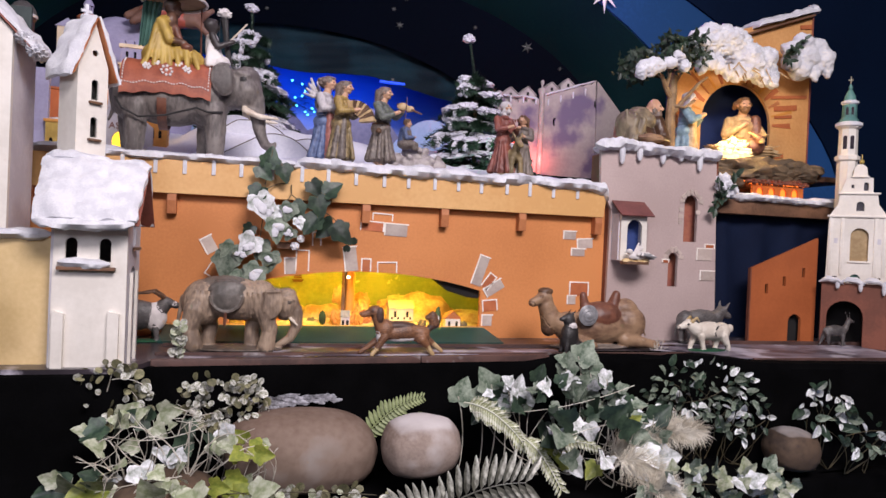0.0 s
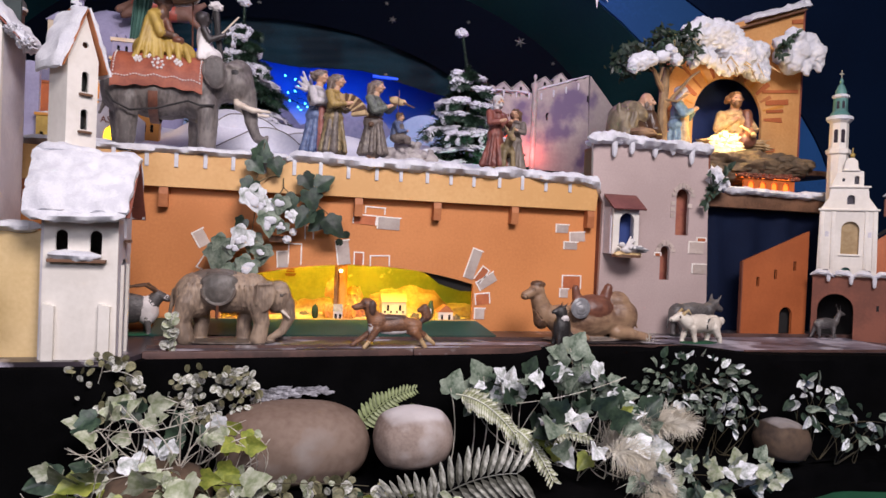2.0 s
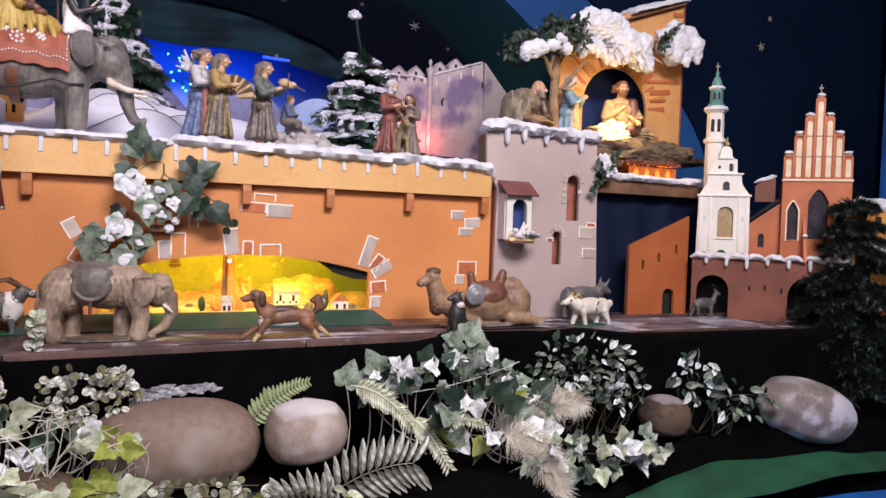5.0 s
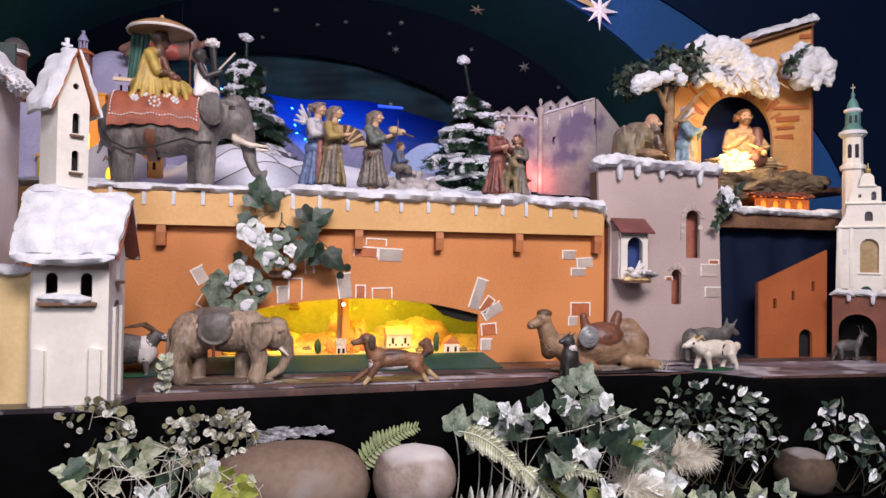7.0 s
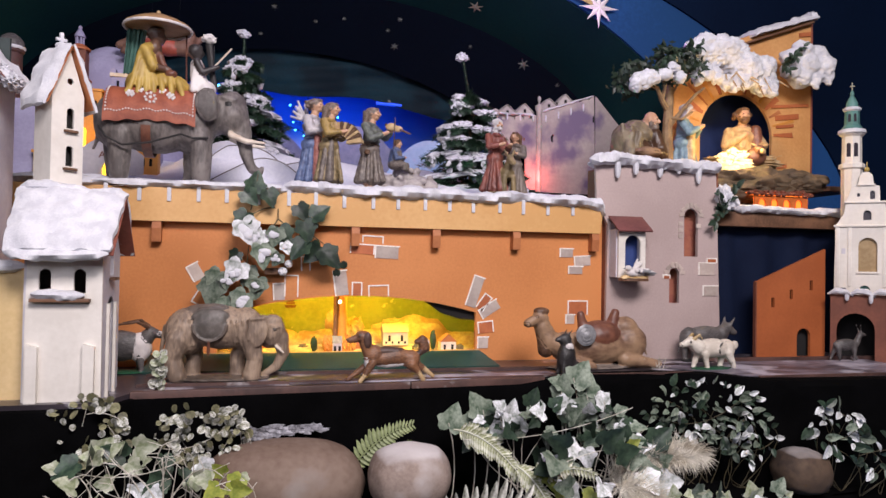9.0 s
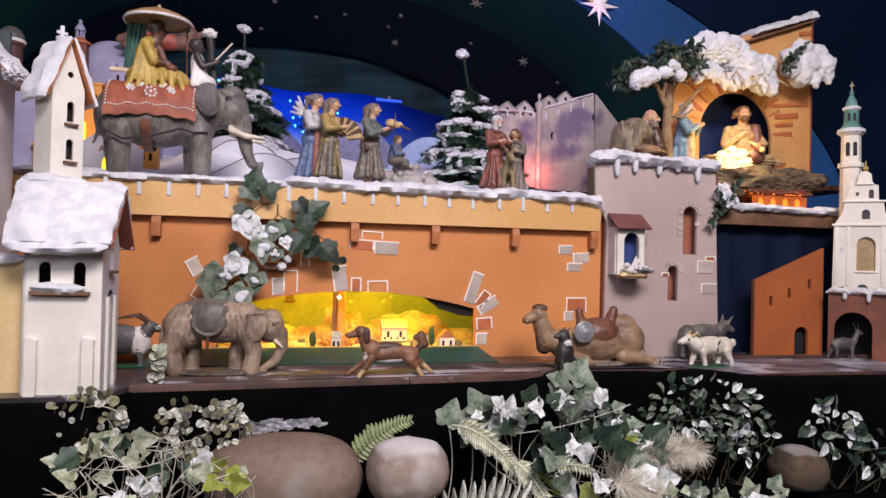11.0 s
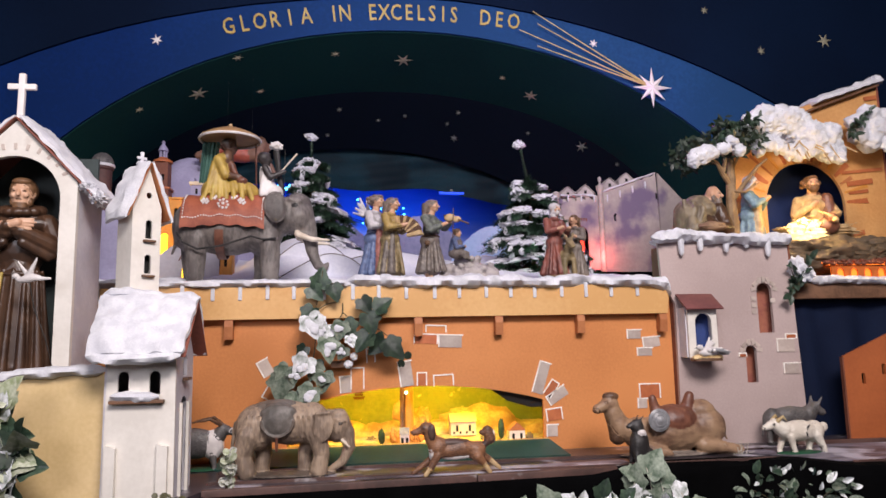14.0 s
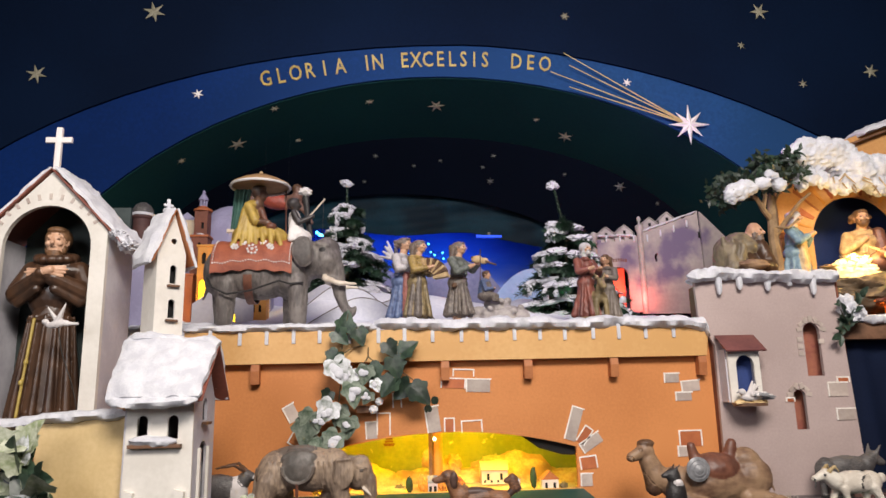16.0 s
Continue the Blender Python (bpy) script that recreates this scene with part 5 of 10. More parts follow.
# ---------------------------------------------------------------- white houses, shrine
def white_house():
    t = thing("bell_house", (-0.728, -0.52, 0), "white model house with a deep snow roof on the deck", "model house")
    w = 0.081
    wins = [arch(-0.040, 0.246, 0.025, 0.055), arch(0.032, 0.246, 0.025, 0.055)]
    part("front_wall", plate(nb(), [(-w, -0.012), (w, -0.012), (w - 0.002, 0.335), (-w + 0.004, 0.335)], wins, 0.008), WHITE, t, smooth=False)
    side = Matrix.Translation((w - 0.002, 0.008, 0)) @ Matrix.Rotation(radians(90), 4, "Z")
    gable = [(0, -0.012), (0.18, -0.012), (0.18, 0.335), (0.09, 0.455), (0, 0.335)]
    # Side and back walls: white paint with their shade mixed into it.
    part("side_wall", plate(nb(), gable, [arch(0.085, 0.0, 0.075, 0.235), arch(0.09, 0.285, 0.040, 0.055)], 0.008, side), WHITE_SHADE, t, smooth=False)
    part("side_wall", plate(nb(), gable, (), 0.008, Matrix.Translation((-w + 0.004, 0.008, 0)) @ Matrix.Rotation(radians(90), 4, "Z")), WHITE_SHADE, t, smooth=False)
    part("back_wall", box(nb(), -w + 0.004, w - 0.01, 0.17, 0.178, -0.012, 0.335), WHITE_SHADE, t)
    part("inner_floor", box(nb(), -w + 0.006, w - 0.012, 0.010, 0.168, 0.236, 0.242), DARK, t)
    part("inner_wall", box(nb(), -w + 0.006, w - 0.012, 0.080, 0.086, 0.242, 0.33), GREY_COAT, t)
    for x in (-0.061, 0.056):
        bm = plate(nb(), [(-0.012, -0.010), (0.012, -0.010), (0.012, 0.125), (-0.012, 0.132)], (), 0.014, Matrix.Translation((x, -0.014, 0)))
        part("buttress", bm, WHITE, t, smooth=False)
    sill = part("sill", box(nb(), -0.067, 0.056, -0.018, 0.0, 0.226, 0.234, None, 0.001), WOOD, t)
    part("sill_snow", snow_roll(nb(), [(-0.066, -0.008, 0.244), (0.0, -0.012, 0.242), (0.045, -0.010, 0.241)], 0.034, 0.026, 2, 0.006, 0.5), SNOW, sill, "snow on the sill")
    for x in (0.044, 0.118):
        part("door_jamb", box(nb(), w - 0.001, w + 0.006, x, x + 0.010, -0.012, 0.22), WHITE, t)
    part("sill", box(nb(), w, w + 0.012, 0.065, 0.115, 0.274, 0.281), WOOD, t)
    # roof boards and snow
    for s in (1, -1):
        y0, y1 = (-0.035, 0.098) if s > 0 else (0.225, 0.098)
        a, b, c, d = (-0.108, y0, 0.332), (0.108, y0, 0.332), (0.108, y1, 0.470), (-0.108, y1, 0.470)
        bm = nb()
        if s > 0:
            slab(bm, a, b, c, d, 0.006, 1, 4, 2, 0)
        else:
            slab(bm, b, a, d, c, 0.006, 1, 4, 2, 0)
        part("roof_board", bm, ROOF_RED, t)
    bm = nb()
    slab(bm, (-0.112, -0.046, 0.334), (0.104, -0.046, 0.336), (0.108, 0.096, 0.478), (-0.128, 0.096, 0.490), 0.026, 3, 30, 18, 0.42)
    slab(bm, (0.104, 0.222, 0.336), (-0.112, 0.222, 0.334), (-0.122, 0.100, 0.484), (0.108, 0.100, 0.478), 0.022, 5, 18, 10, 0.4)
    snow_roll(bm, [(-0.110, -0.046, 0.336), (-0.05, -0.050, 0.330), (0.02, -0.050, 0.332), (0.100, -0.046, 0.337)], 0.030, 0.026, 4, 0.006, 0.5)
    snow_roll(bm, [(-0.125, 0.098, 0.492), (-0.05, 0.098, 0.492), (0.03, 0.098, 0.480), (0.112, 0.098, 0.480)], 0.045, 0.032, 6, 0.006, 0.5)
    part("roof_snow", bm, SNOW, t, "thick cotton snow with a ragged eave")
    return t


white_house()


def chapel_tower():
    t = thing("chapel_tower", (-0.787, -0.375, 0.0), "slim white model tower with a steep snow roof", "model tower", rz=43)
    w, e, p = 0.039, 0.722, 0.835
    wins = [arch(0.006, 0.640, 0.018, 0.050), arch(0.006, 0.548, 0.018, 0.050), [(0.004 + 0.008 * math.cos(a * 0.628), 0.755 + 0.008 * math.sin(a * 0.628)) for a in range(10)]]
    part("gable_wall", plate(nb(), [(-w, 0), (w, 0), (w, e), (0, p), (-w, e)], wins, 0.006, Matrix.Translation((0, -w, 0))), WHITE, t, smooth=False)
    part("gable_wall", plate(nb(), [(-w, 0), (w, 0), (w, e), (0, p), (-w, e)], (), 0.006, Matrix.Translation((0, w - 0.006, 0))), WHITE, t, smooth=False)
    for x in (-w, w - 0.006):
        part("side_wall", box(nb(), x, x + 0.006, -w + 0.006, w - 0.006, 0, e), WHITE, t)
    # Dark board in place of the tower's unlit inside.
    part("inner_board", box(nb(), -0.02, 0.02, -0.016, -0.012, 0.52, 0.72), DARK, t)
    for z in (0.544, 0.636):
        part("sill", box(nb(), -0.010, 0.022, -w - 0.010, -w, z - 0.006, z, None, 0.001), WOOD, t)
    for s in (1, -1):
        bm = nb()
        a = [(s * 0.056, -w - 0.014, e - 0.030), (s * 0.056, w + 0.014, e - 0.030), (0, w + 0.014, p + 0.004), (0, -w - 0.014, p + 0.004)]
        slab(bm, *(a if s > 0 else [a[1], a[0], a[3], a[2]]), 0.005, 1, 3, 3, 0)
        part("roof_board", bm, BRACKET, t)
        bm = nb()
        a = [(s * 0.062, -w - 0.014, e - 0.036), (s * 0.062, w + 0.018, e - 0.036), (s * 0.002, w + 0.018, p + 0.008), (s * 0.002, -w - 0.012, p + 0.008)]
        slab(bm, *(a if s > 0 else [a[1], a[0], a[3], a[2]]), 0.018, 2 + s, 12, 12, 0.5)
        part("roof_snow", bm, SNOW, t, "cotton snow on the roof")
    bm = nb()
    box(bm, -0.004, 0.004, -0.004, 0.004, p, p + 0.045, None, 0.001)
    box(bm, -0.013, 0.013, -0.0035, 0.0035, p + 0.024, p + 0.031, None, 0.001)
    blob(bm, (0, 0, p + 0.012), (0.016, 0.016, 0.008), 3, 0.4, 3, 2)
    part("cross", bm, SNOW, t, "small snowy cross")
    return t


chapel_tower()


def shrine():
    t = thing("roadside_shrine", (-1.112, -0.36, 0.29), "tall white shrine with a snowy gable roof and white cross", "shrine")
    front = [(-0.160, 0), (0.160, 0), (0.160, 0.508), (0, 0.676), (-0.160, 0.508)]
    part("front_board", plate(nb(), front, [arch(0.0, 0.004, 0.236, 0.575, 20)], 0.016), WHITE, t, smooth=False)
    # Shaded copy of the white on the shrine's flanks.
    for x in (-0.160, 0.148):
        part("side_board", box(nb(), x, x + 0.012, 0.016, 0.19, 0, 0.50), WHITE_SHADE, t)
    part("back_board", box(nb(), -0.148, 0.148, 0.178, 0.19, 0, 0.62), mat("niche_grey_green", (0.045, 0.062, 0.060), (0.028, 0.040, 0.040), 0.7, 4, 60, 0.1), t)
    part("floor_board", box(nb(), -0.148, 0.148, 0.016, 0.178, 0, 0.006), WOOD, t)
    for s in (1, -1):
        a = [(s * 0.203, -0.012, 0.468), (s * 0.203, 0.20, 0.468), (0, 0.20, 0.682), (0, -0.012, 0.682)]
        bm = nb()
        slab(bm, *(a if s > 0 else [a[1], a[0], a[3], a[2]]), 0.008, 1, 4, 3, 0)
        part("roof_board", bm, ROOF_RED, t)
        a = [(s * 0.210, -0.008, 0.466), (s * 0.210, 0.20, 0.466), (s * 0.004, 0.20, 0.690), (s * 0.004, -0.004, 0.690)]
        bm = nb()
        slab(bm, *(a if s > 0 else [a[1], a[0], a[3], a[2]]), 0.017, 6 + s, 18, 24, 0.6)
        blob(bm, (s * 0.206, 0.035, 0.470), (0.020, 0.050, 0.020), 2 + s, 0.5, 5, 4)
        blob(bm, (s * 0.182, 0.02, 0.497), (0.020, 0.036, 0.016), 5 + s, 0.5, 5, 4)
        part("roof_snow", bm, SNOW, t, "cotton snow clinging to the roof edge")
    bm = nb()
    box(bm, -0.008, 0.008, 0.010, 0.022, 0.66, 0.812, None, 0.0015)
    box(bm, -0.036, 0.036, 0.011, 0.021, 0.767, 0.783, None, 0.0015)
    part("cross", bm, STAR_WHITE, t, "plain white wooden cross")
    for i in range(11):  # worn lettering round the arch head, as plain strokes
        a = radians(150 - i * 12)
        m = Matrix.Translation((0.147 * math.cos(a), -0.001, 0.458 + 0.147 * math.sin(a))) @ Matrix.Rotation(-(a - math.pi / 2), 4, "Y")
        bm = nb()
        box(bm, -0.0040, 0.0040, -0.0008, 0.001, -0.008, 0.008, m)
        part("lettering_bar", bm, STONE_PALE, t, smooth=False)
    return t


shrine()
def friar_statue():
    p = [cap((0, 0, 0.03), (0, 0, 0.52), 0.140, 0.098, 0), egg((0.0, 0, 0.645), (0.095, 0.130, 0.15), 0), egg((-0.01, 0, 0.765), (0.085, 0.160, 0.065), 0), egg((0, 0, 0.50), (0.108, 0.118, 0.03), 0)]
    for i in range(17):  # long folds of the habit
        a = 2 * math.pi * (i + 0.3 * math.sin(i * 1.9)) / 17
        p.append(cap((0.152 * math.cos(a), 0.158 * math.sin(a), 0.0), (0.098 * math.cos(a + 0.05), 0.108 * math.sin(a + 0.05), 0.52), 0.018 + 0.011 * math.sin(i * 2.3), 0.007, 0))
    for i in range(14):  # rolled cowl
        a = 2 * math.pi * i / 14
        p.append(egg((0.070 * math.cos(a) + 0.004, 0.084 * math.sin(a), 0.838 - 0.020 * math.cos(a)), (0.030, 0.032, 0.026), 0))
    p += [egg((-0.075, 0, 0.80), (0.06, 0.10, 0.08), 0)]
    for s in (1, -1):
        p += [cap((-0.01, 0.120 * s, 0.775), (0.015, 0.172 * s, 0.655), 0.050, 0.054, 0), cap((0.025, 0.172 * s, 0.640), (0.125, 0.030 * s, 0.712), 0.055, 0.042, 0), cap((0.02, 0.176 * s, 0.625), (0.055, 0.150 * s, 0.585), 0.045, 0.022, 0), cap((0.055, 0.150 * s, 0.590), (0.120, 0.045 * s, 0.655), 0.024, 0.026, 0)]
        p += [cap((0.05, 0.155 * s - 0.03 * s * k, 0.60 + 0.016 * k), (0.09 + 0.012 * k, 0.13 * s - 0.03 * s * k, 0.70), 0.010, 0.006, 0) for k in range(3)]
        w = Vector((0.160 - 0.014 * (s > 0), 0.016 * s, 0.730 - 0.006 * s))
        p += [cap((0.118, 0.035 * s, 0.708), w, 0.036, 0.028, 0), cap(w, w + Vector((0.002, -0.045 * s, 0.014)), 0.022, 0.023, 1)]
        for k in range(4):
            p.append(cap(w + Vector((0.002, -0.045 * s, 0.028 - 0.011 * k)), w + Vector((-0.024, (-0.120 + 0.010 * abs(k - 1)) * s, 0.036 - 0.017 * k)), 0.0088, 0.0066, 1))
    p += [cap((0, 0, 0.82), (0.015, 0, 0.88), 0.042, 0.040, 1)] + head((0.015, 0, 0.922), 0.078, 1, 2, 3, "short", "short")
    p += [cap((0.104, -0.046, 0.50), (0.158, -0.066, 0.01), 0.008, 0.008, 4)] + [egg((0.130 + 0.03 * k, -0.055 - 0.012 * k, 0.28 - 0.17 * k), (0.012, 0.012, 0.016), 4) for k in (0, 0.6)]
    carved("friar_statue", p, [BROWN_ROBE, SKIN_PALE, HAIR_BROWN, HAIR, GOLD], 0.0034, (-1.122, -0.275, 0.296), "brown-robed friar statue with crossed hands in the shrine", "statue", -84, 0.525, "", 4, 0.06)


friar_statue()


def dove():
    return carved("dove_figure", [egg((0, 0, 0), (0.030, 0.010, 0.010), 0, 10), egg((0.030, 0, 0.006), (0.009, 0.008, 0.008), 0), cap((-0.02, 0, 0), (-0.05, 0, 0.0), 0.006, 0.004, 0), cap((0.0, 0, 0.006), (0.030, -0.005, 0.045), 0.007, 0.002, 0), cap((0.0, 0, 0.006), (-0.022, 0.01, 0.052), 0.009, 0.002, 0)], [LINEN], 0.0025, (-1.035, -0.42, 0.535), "white carved dove with raised wings on a wire", "bird figure", 180, 1.0, "", 1)


dove()
single("dove_wire", tube(nb(), [(-1.033, -0.42, 0.53), (-1.02, -0.415, 0.46), (-0.99, -0.41, 0.38), (-0.972, -0.40, 0.298)], 0.0012, 6), WIRE, (0, 0, 0), "thin dark wire that holds the dove", "wire")


def low_wall():
    t = thing("garden_wall", (-1.12, -0.48, 0), "ochre board wall with a snowy top beside the white house", "wall", kind="structure")
    part("wall_board", plate(nb(), [(-0.45, -0.012), (0.312, -0.012), (0.312, 0.298), (0.0, 0.280), (-0.45, 0.270)], (), 0.012), OCHRE, t, smooth=False)
    part("post", box(nb(), 0.050, 0.088, -0.012, -0.001, -0.012, 0.272), ROOF_RED, t)
    part("shelf_board", box(nb(), -0.45, 0.30, 0.013, 0.32, 0.268, 0.282), WOOD, t)
    part("snow", snow_roll(nb(), [(-0.45, 0.0, 0.286), (-0.1, 0.0, 0.292), (0.0, 0.0, 0.286), (0.12, 0.002, 0.300), (0.30, 0.004, 0.306)], 0.055, 0.028, 9, 0.007, 0.45), SNOW, t, "cotton snow on the wall top")


low_wall()


# ---------------------------------------------------------------- lower belt animals
carved("elephant_figure", [
    egg((0.005, 0, 0.150), (0.105, 0.060, 0.064), 0, 6), egg((-0.088, 0, 0.138), (0.062, 0.056, 0.068), 0), egg((0.072, 0, 0.146), (0.058, 0.054, 0.062), 0), egg((-0.03, 0, 0.192), (0.075, 0.034, 0.026), 3),
    egg((-0.018, -0.052, 0.158), (0.048, 0.016, 0.044), 1), egg((-0.018, -0.044, 0.184), (0.052, 0.018, 0.024), 1), egg((-0.018, 0, 0.202), (0.050, 0.048, 0.016), 1), cap((-0.020, -0.060, 0.112), (-0.022, -0.046, 0.076), 0.005, 0.005, 4),
    *[cap((-0.018 + 0.047 * math.cos(a), -0.062, 0.160 + 0.045 * math.sin(a)), (-0.018 + 0.047 * math.cos(a - 0.35), -0.062, 0.160 + 0.045 * math.sin(a - 0.35)), 0.0035, 0.0035, 3) for a in (0.0, -0.35, -0.7, -1.05, -1.4, -1.75, -2.1, -2.45, -2.8)],
    egg((0.146, 0, 0.136), (0.044, 0.038, 0.048), 0), egg((0.150, 0, 0.166), (0.030, 0.030, 0.022), 0), egg((0.112, 0.052, 0.140), (0.030, 0.007, 0.046), 0, 14), egg((0.112, -0.056, 0.140), (0.030, 0.006, 0.046), 0, 14), cap((0.092, -0.060, 0.178), (0.130, -0.058, 0.180), 0.005, 0.005, 0), cap((0.092, -0.060, 0.178), (0.090, -0.060, 0.120), 0.004, 0.004, 0), egg((0.160, -0.034, 0.146), (0.006, 0.004, 0.005), 3), cap((0.150, -0.034, 0.156), (0.174, -0.030, 0.152), 0.005, 0.004, 0),
    cap((0.175, 0, 0.118), (0.184, 0, 0.075), 0.025, 0.018, 0), cap((0.184, 0, 0.075), (0.165, 0, 0.034), 0.018, 0.013, 0), cap((0.165, 0, 0.034), (0.125, 0, 0.010), 0.013, 0.009, 0),
    cap((0.165, 0.02, 0.095), (0.186, 0.024, 0.078), 0.005, 0.003, 2), cap((0.165, -0.024, 0.095), (0.186, -0.028, 0.078), 0.005, 0.003, 2),
    cap((0.075, 0.030, 0.12), (0.050, 0.030, 0.060), 0.028, 0.023, 0), cap((0.050, 0.030, 0.06), (0.052, 0.030, 0.012), 0.022, 0.024, 0), cap((0.090, -0.030, 0.12), (0.106, -0.030, 0.062), 0.030, 0.024, 0), cap((0.106, -0.030, 0.062), (0.096, -0.030, 0.012), 0.023, 0.026, 0),
    cap((-0.085, 0.028, 0.12), (-0.070, 0.028, 0.060), 0.034, 0.024, 0), cap((-0.070, 0.028, 0.06), (-0.078, 0.028, 0.012), 0.022, 0.024, 0), cap((-0.105, -0.030, 0.12), (-0.122, -0.030, 0.065), 0.036, 0.026, 0), cap((-0.122, -0.030, 0.065), (-0.108, -0.030, 0.012), 0.024, 0.026, 0),
    cap((-0.148, 0, 0.15), (-0.160, 0, 0.07), 0.008, 0.005, 0), egg((0.00, 0, 0.002), (0.15, 0.055, 0.007), 3)]
    + [cap((x, -0.052 - 0.006 * math.cos((x - 0.02) * 20), 0.175), (x + 0.012, -0.044, 0.100), 0.003, 0.002, 0) for x in (0.040, 0.055, 0.070, 0.085, -0.075, -0.09, -0.105)],
    [ELEPHANT_PALE, SADDLE, IVORY, mat("dark_elephant_back", (0.13, 0.10, 0.08), (0.07, 0.055, 0.045), 0.5, 20, 100, 0.4), LEATHER], 0.0028, (-0.408, -0.26, 0.002), "taupe carved elephant with a grey saddle cloth on the deck", "elephant figure", -4, 0.94, "", 2)

carved("camel_figure", [
    egg((0.02, 0, 0.070), (0.130, 0.055, 0.058), 0), egg((0.125, 0, 0.080), (0.065, 0.05, 0.062), 0), egg((0.115, 0, 0.125), (0.045, 0.035, 0.040), 0), egg((-0.09, 0, 0.068), (0.055, 0.045, 0.050), 0),
    egg((0.02, 0, 0.105), (0.075, 0.060, 0.048), 1), cap((-0.03, 0, 0.120), (-0.042, 0, 0.172), 0.020, 0.012, 1), cap((0.065, 0, 0.125), (0.080, 0, 0.176), 0.022, 0.015, 1), egg((0.02, 0, 0.135), (0.045, 0.045, 0.014), 1),
    cap((-0.100, 0, 0.070), (-0.150, 0, 0.085), 0.042, 0.034, 0), cap((-0.150, 0, 0.085), (-0.175, 0, 0.140), 0.034, 0.027, 0), egg((-0.182, -0.004, 0.160), (0.028, 0.023, 0.022), 0), cap((-0.190, -0.006, 0.158), (-0.226, -0.016, 0.146), 0.020, 0.015, 0), egg((-0.230, -0.018, 0.142), (0.012, 0.014, 0.010), 2), egg((-0.176, 0, 0.182), (0.026, 0.022, 0.013), 2), egg((-0.200, -0.024, 0.166), (0.005, 0.004, 0.004), 2), cap((-0.160, 0, 0.060), (-0.172, 0, 0.110), 0.026, 0.020, 2), egg((-0.178, 0.012, 0.172), (0.006, 0.006, 0.010), 0), egg((-0.178, -0.012, 0.172), (0.006, 0.006, 0.010), 0),
    cap((0.10, 0.03, 0.03), (0.21, 0.035, 0.014), 0.024, 0.014, 0), cap((0.10, -0.03, 0.03), (0.215, -0.035, 0.014), 0.024, 0.014, 0), cap((-0.09, 0.03, 0.03), (-0.02, 0.045, 0.012), 0.020, 0.014, 0), cap((-0.09, -0.03, 0.03), (-0.02, -0.045, 0.012), 0.020, 0.014, 0),
    egg((0.0, 0, 0.004), (0.16, 0.055, 0.008), 3), cap((0.17, 0, 0.09), (0.195, 0, 0.04), 0.007, 0.004, 0)],
    [CAMEL, LEATHER, HAIR, TAUPE], 0.004, (0.735, -0.20, 0.0), "lying tan camel figure with a brown leather saddle", "camel figure", 0, 1.0)
single("round_shield", lathe(nb(), [(0.033, 0.0), (0.034, 0.004), (0.026, 0.008), (0.024, 0.0075), (0.016, 0.012), (0.014, 0.0115), (0.005, 0.017), (0.001, 0.018)], 24, Matrix.Rotation(radians(90), 4, "X")), STEEL, (0.682, -0.262, 0.112), "round grey shield hung on the camel saddle", "shield")
carved("goat_figure", [egg((0, 0, 0.050), (0.030, 0.026, 0.050), 0), egg((-0.004, 0, 0.100), (0.020, 0.018, 0.024), 0, -20), cap((-0.01, 0, 0.110), (-0.035, 0, 0.104), 0.012, 0.008, 0), egg((0.0, -0.014, 0.085), (0.014, 0.012, 0.010), 1), cap((0.0, 0.008, 0.120), (0.014, 0.014, 0.135), 0.004, 0.002, 0), cap((0.0, -0.008, 0.120), (0.014, -0.014, 0.135), 0.004, 0.002, 0), egg((0.02, 0, 0.02), (0.036, 0.028, 0.022), 0), cap((-0.015, 0.012, 0.05), (-0.022, 0.012, 0.004), 0.010, 0.007, 0), cap((-0.015, -0.012, 0.05), (-0.022, -0.012, 0.004), 0.010, 0.007, 0)],
       [BLACK_COAT, LINEN], 0.004, (0.590, -0.325, 0.002), "seated black carved animal with a white collar patch", "animal figure", 15, 1.0)

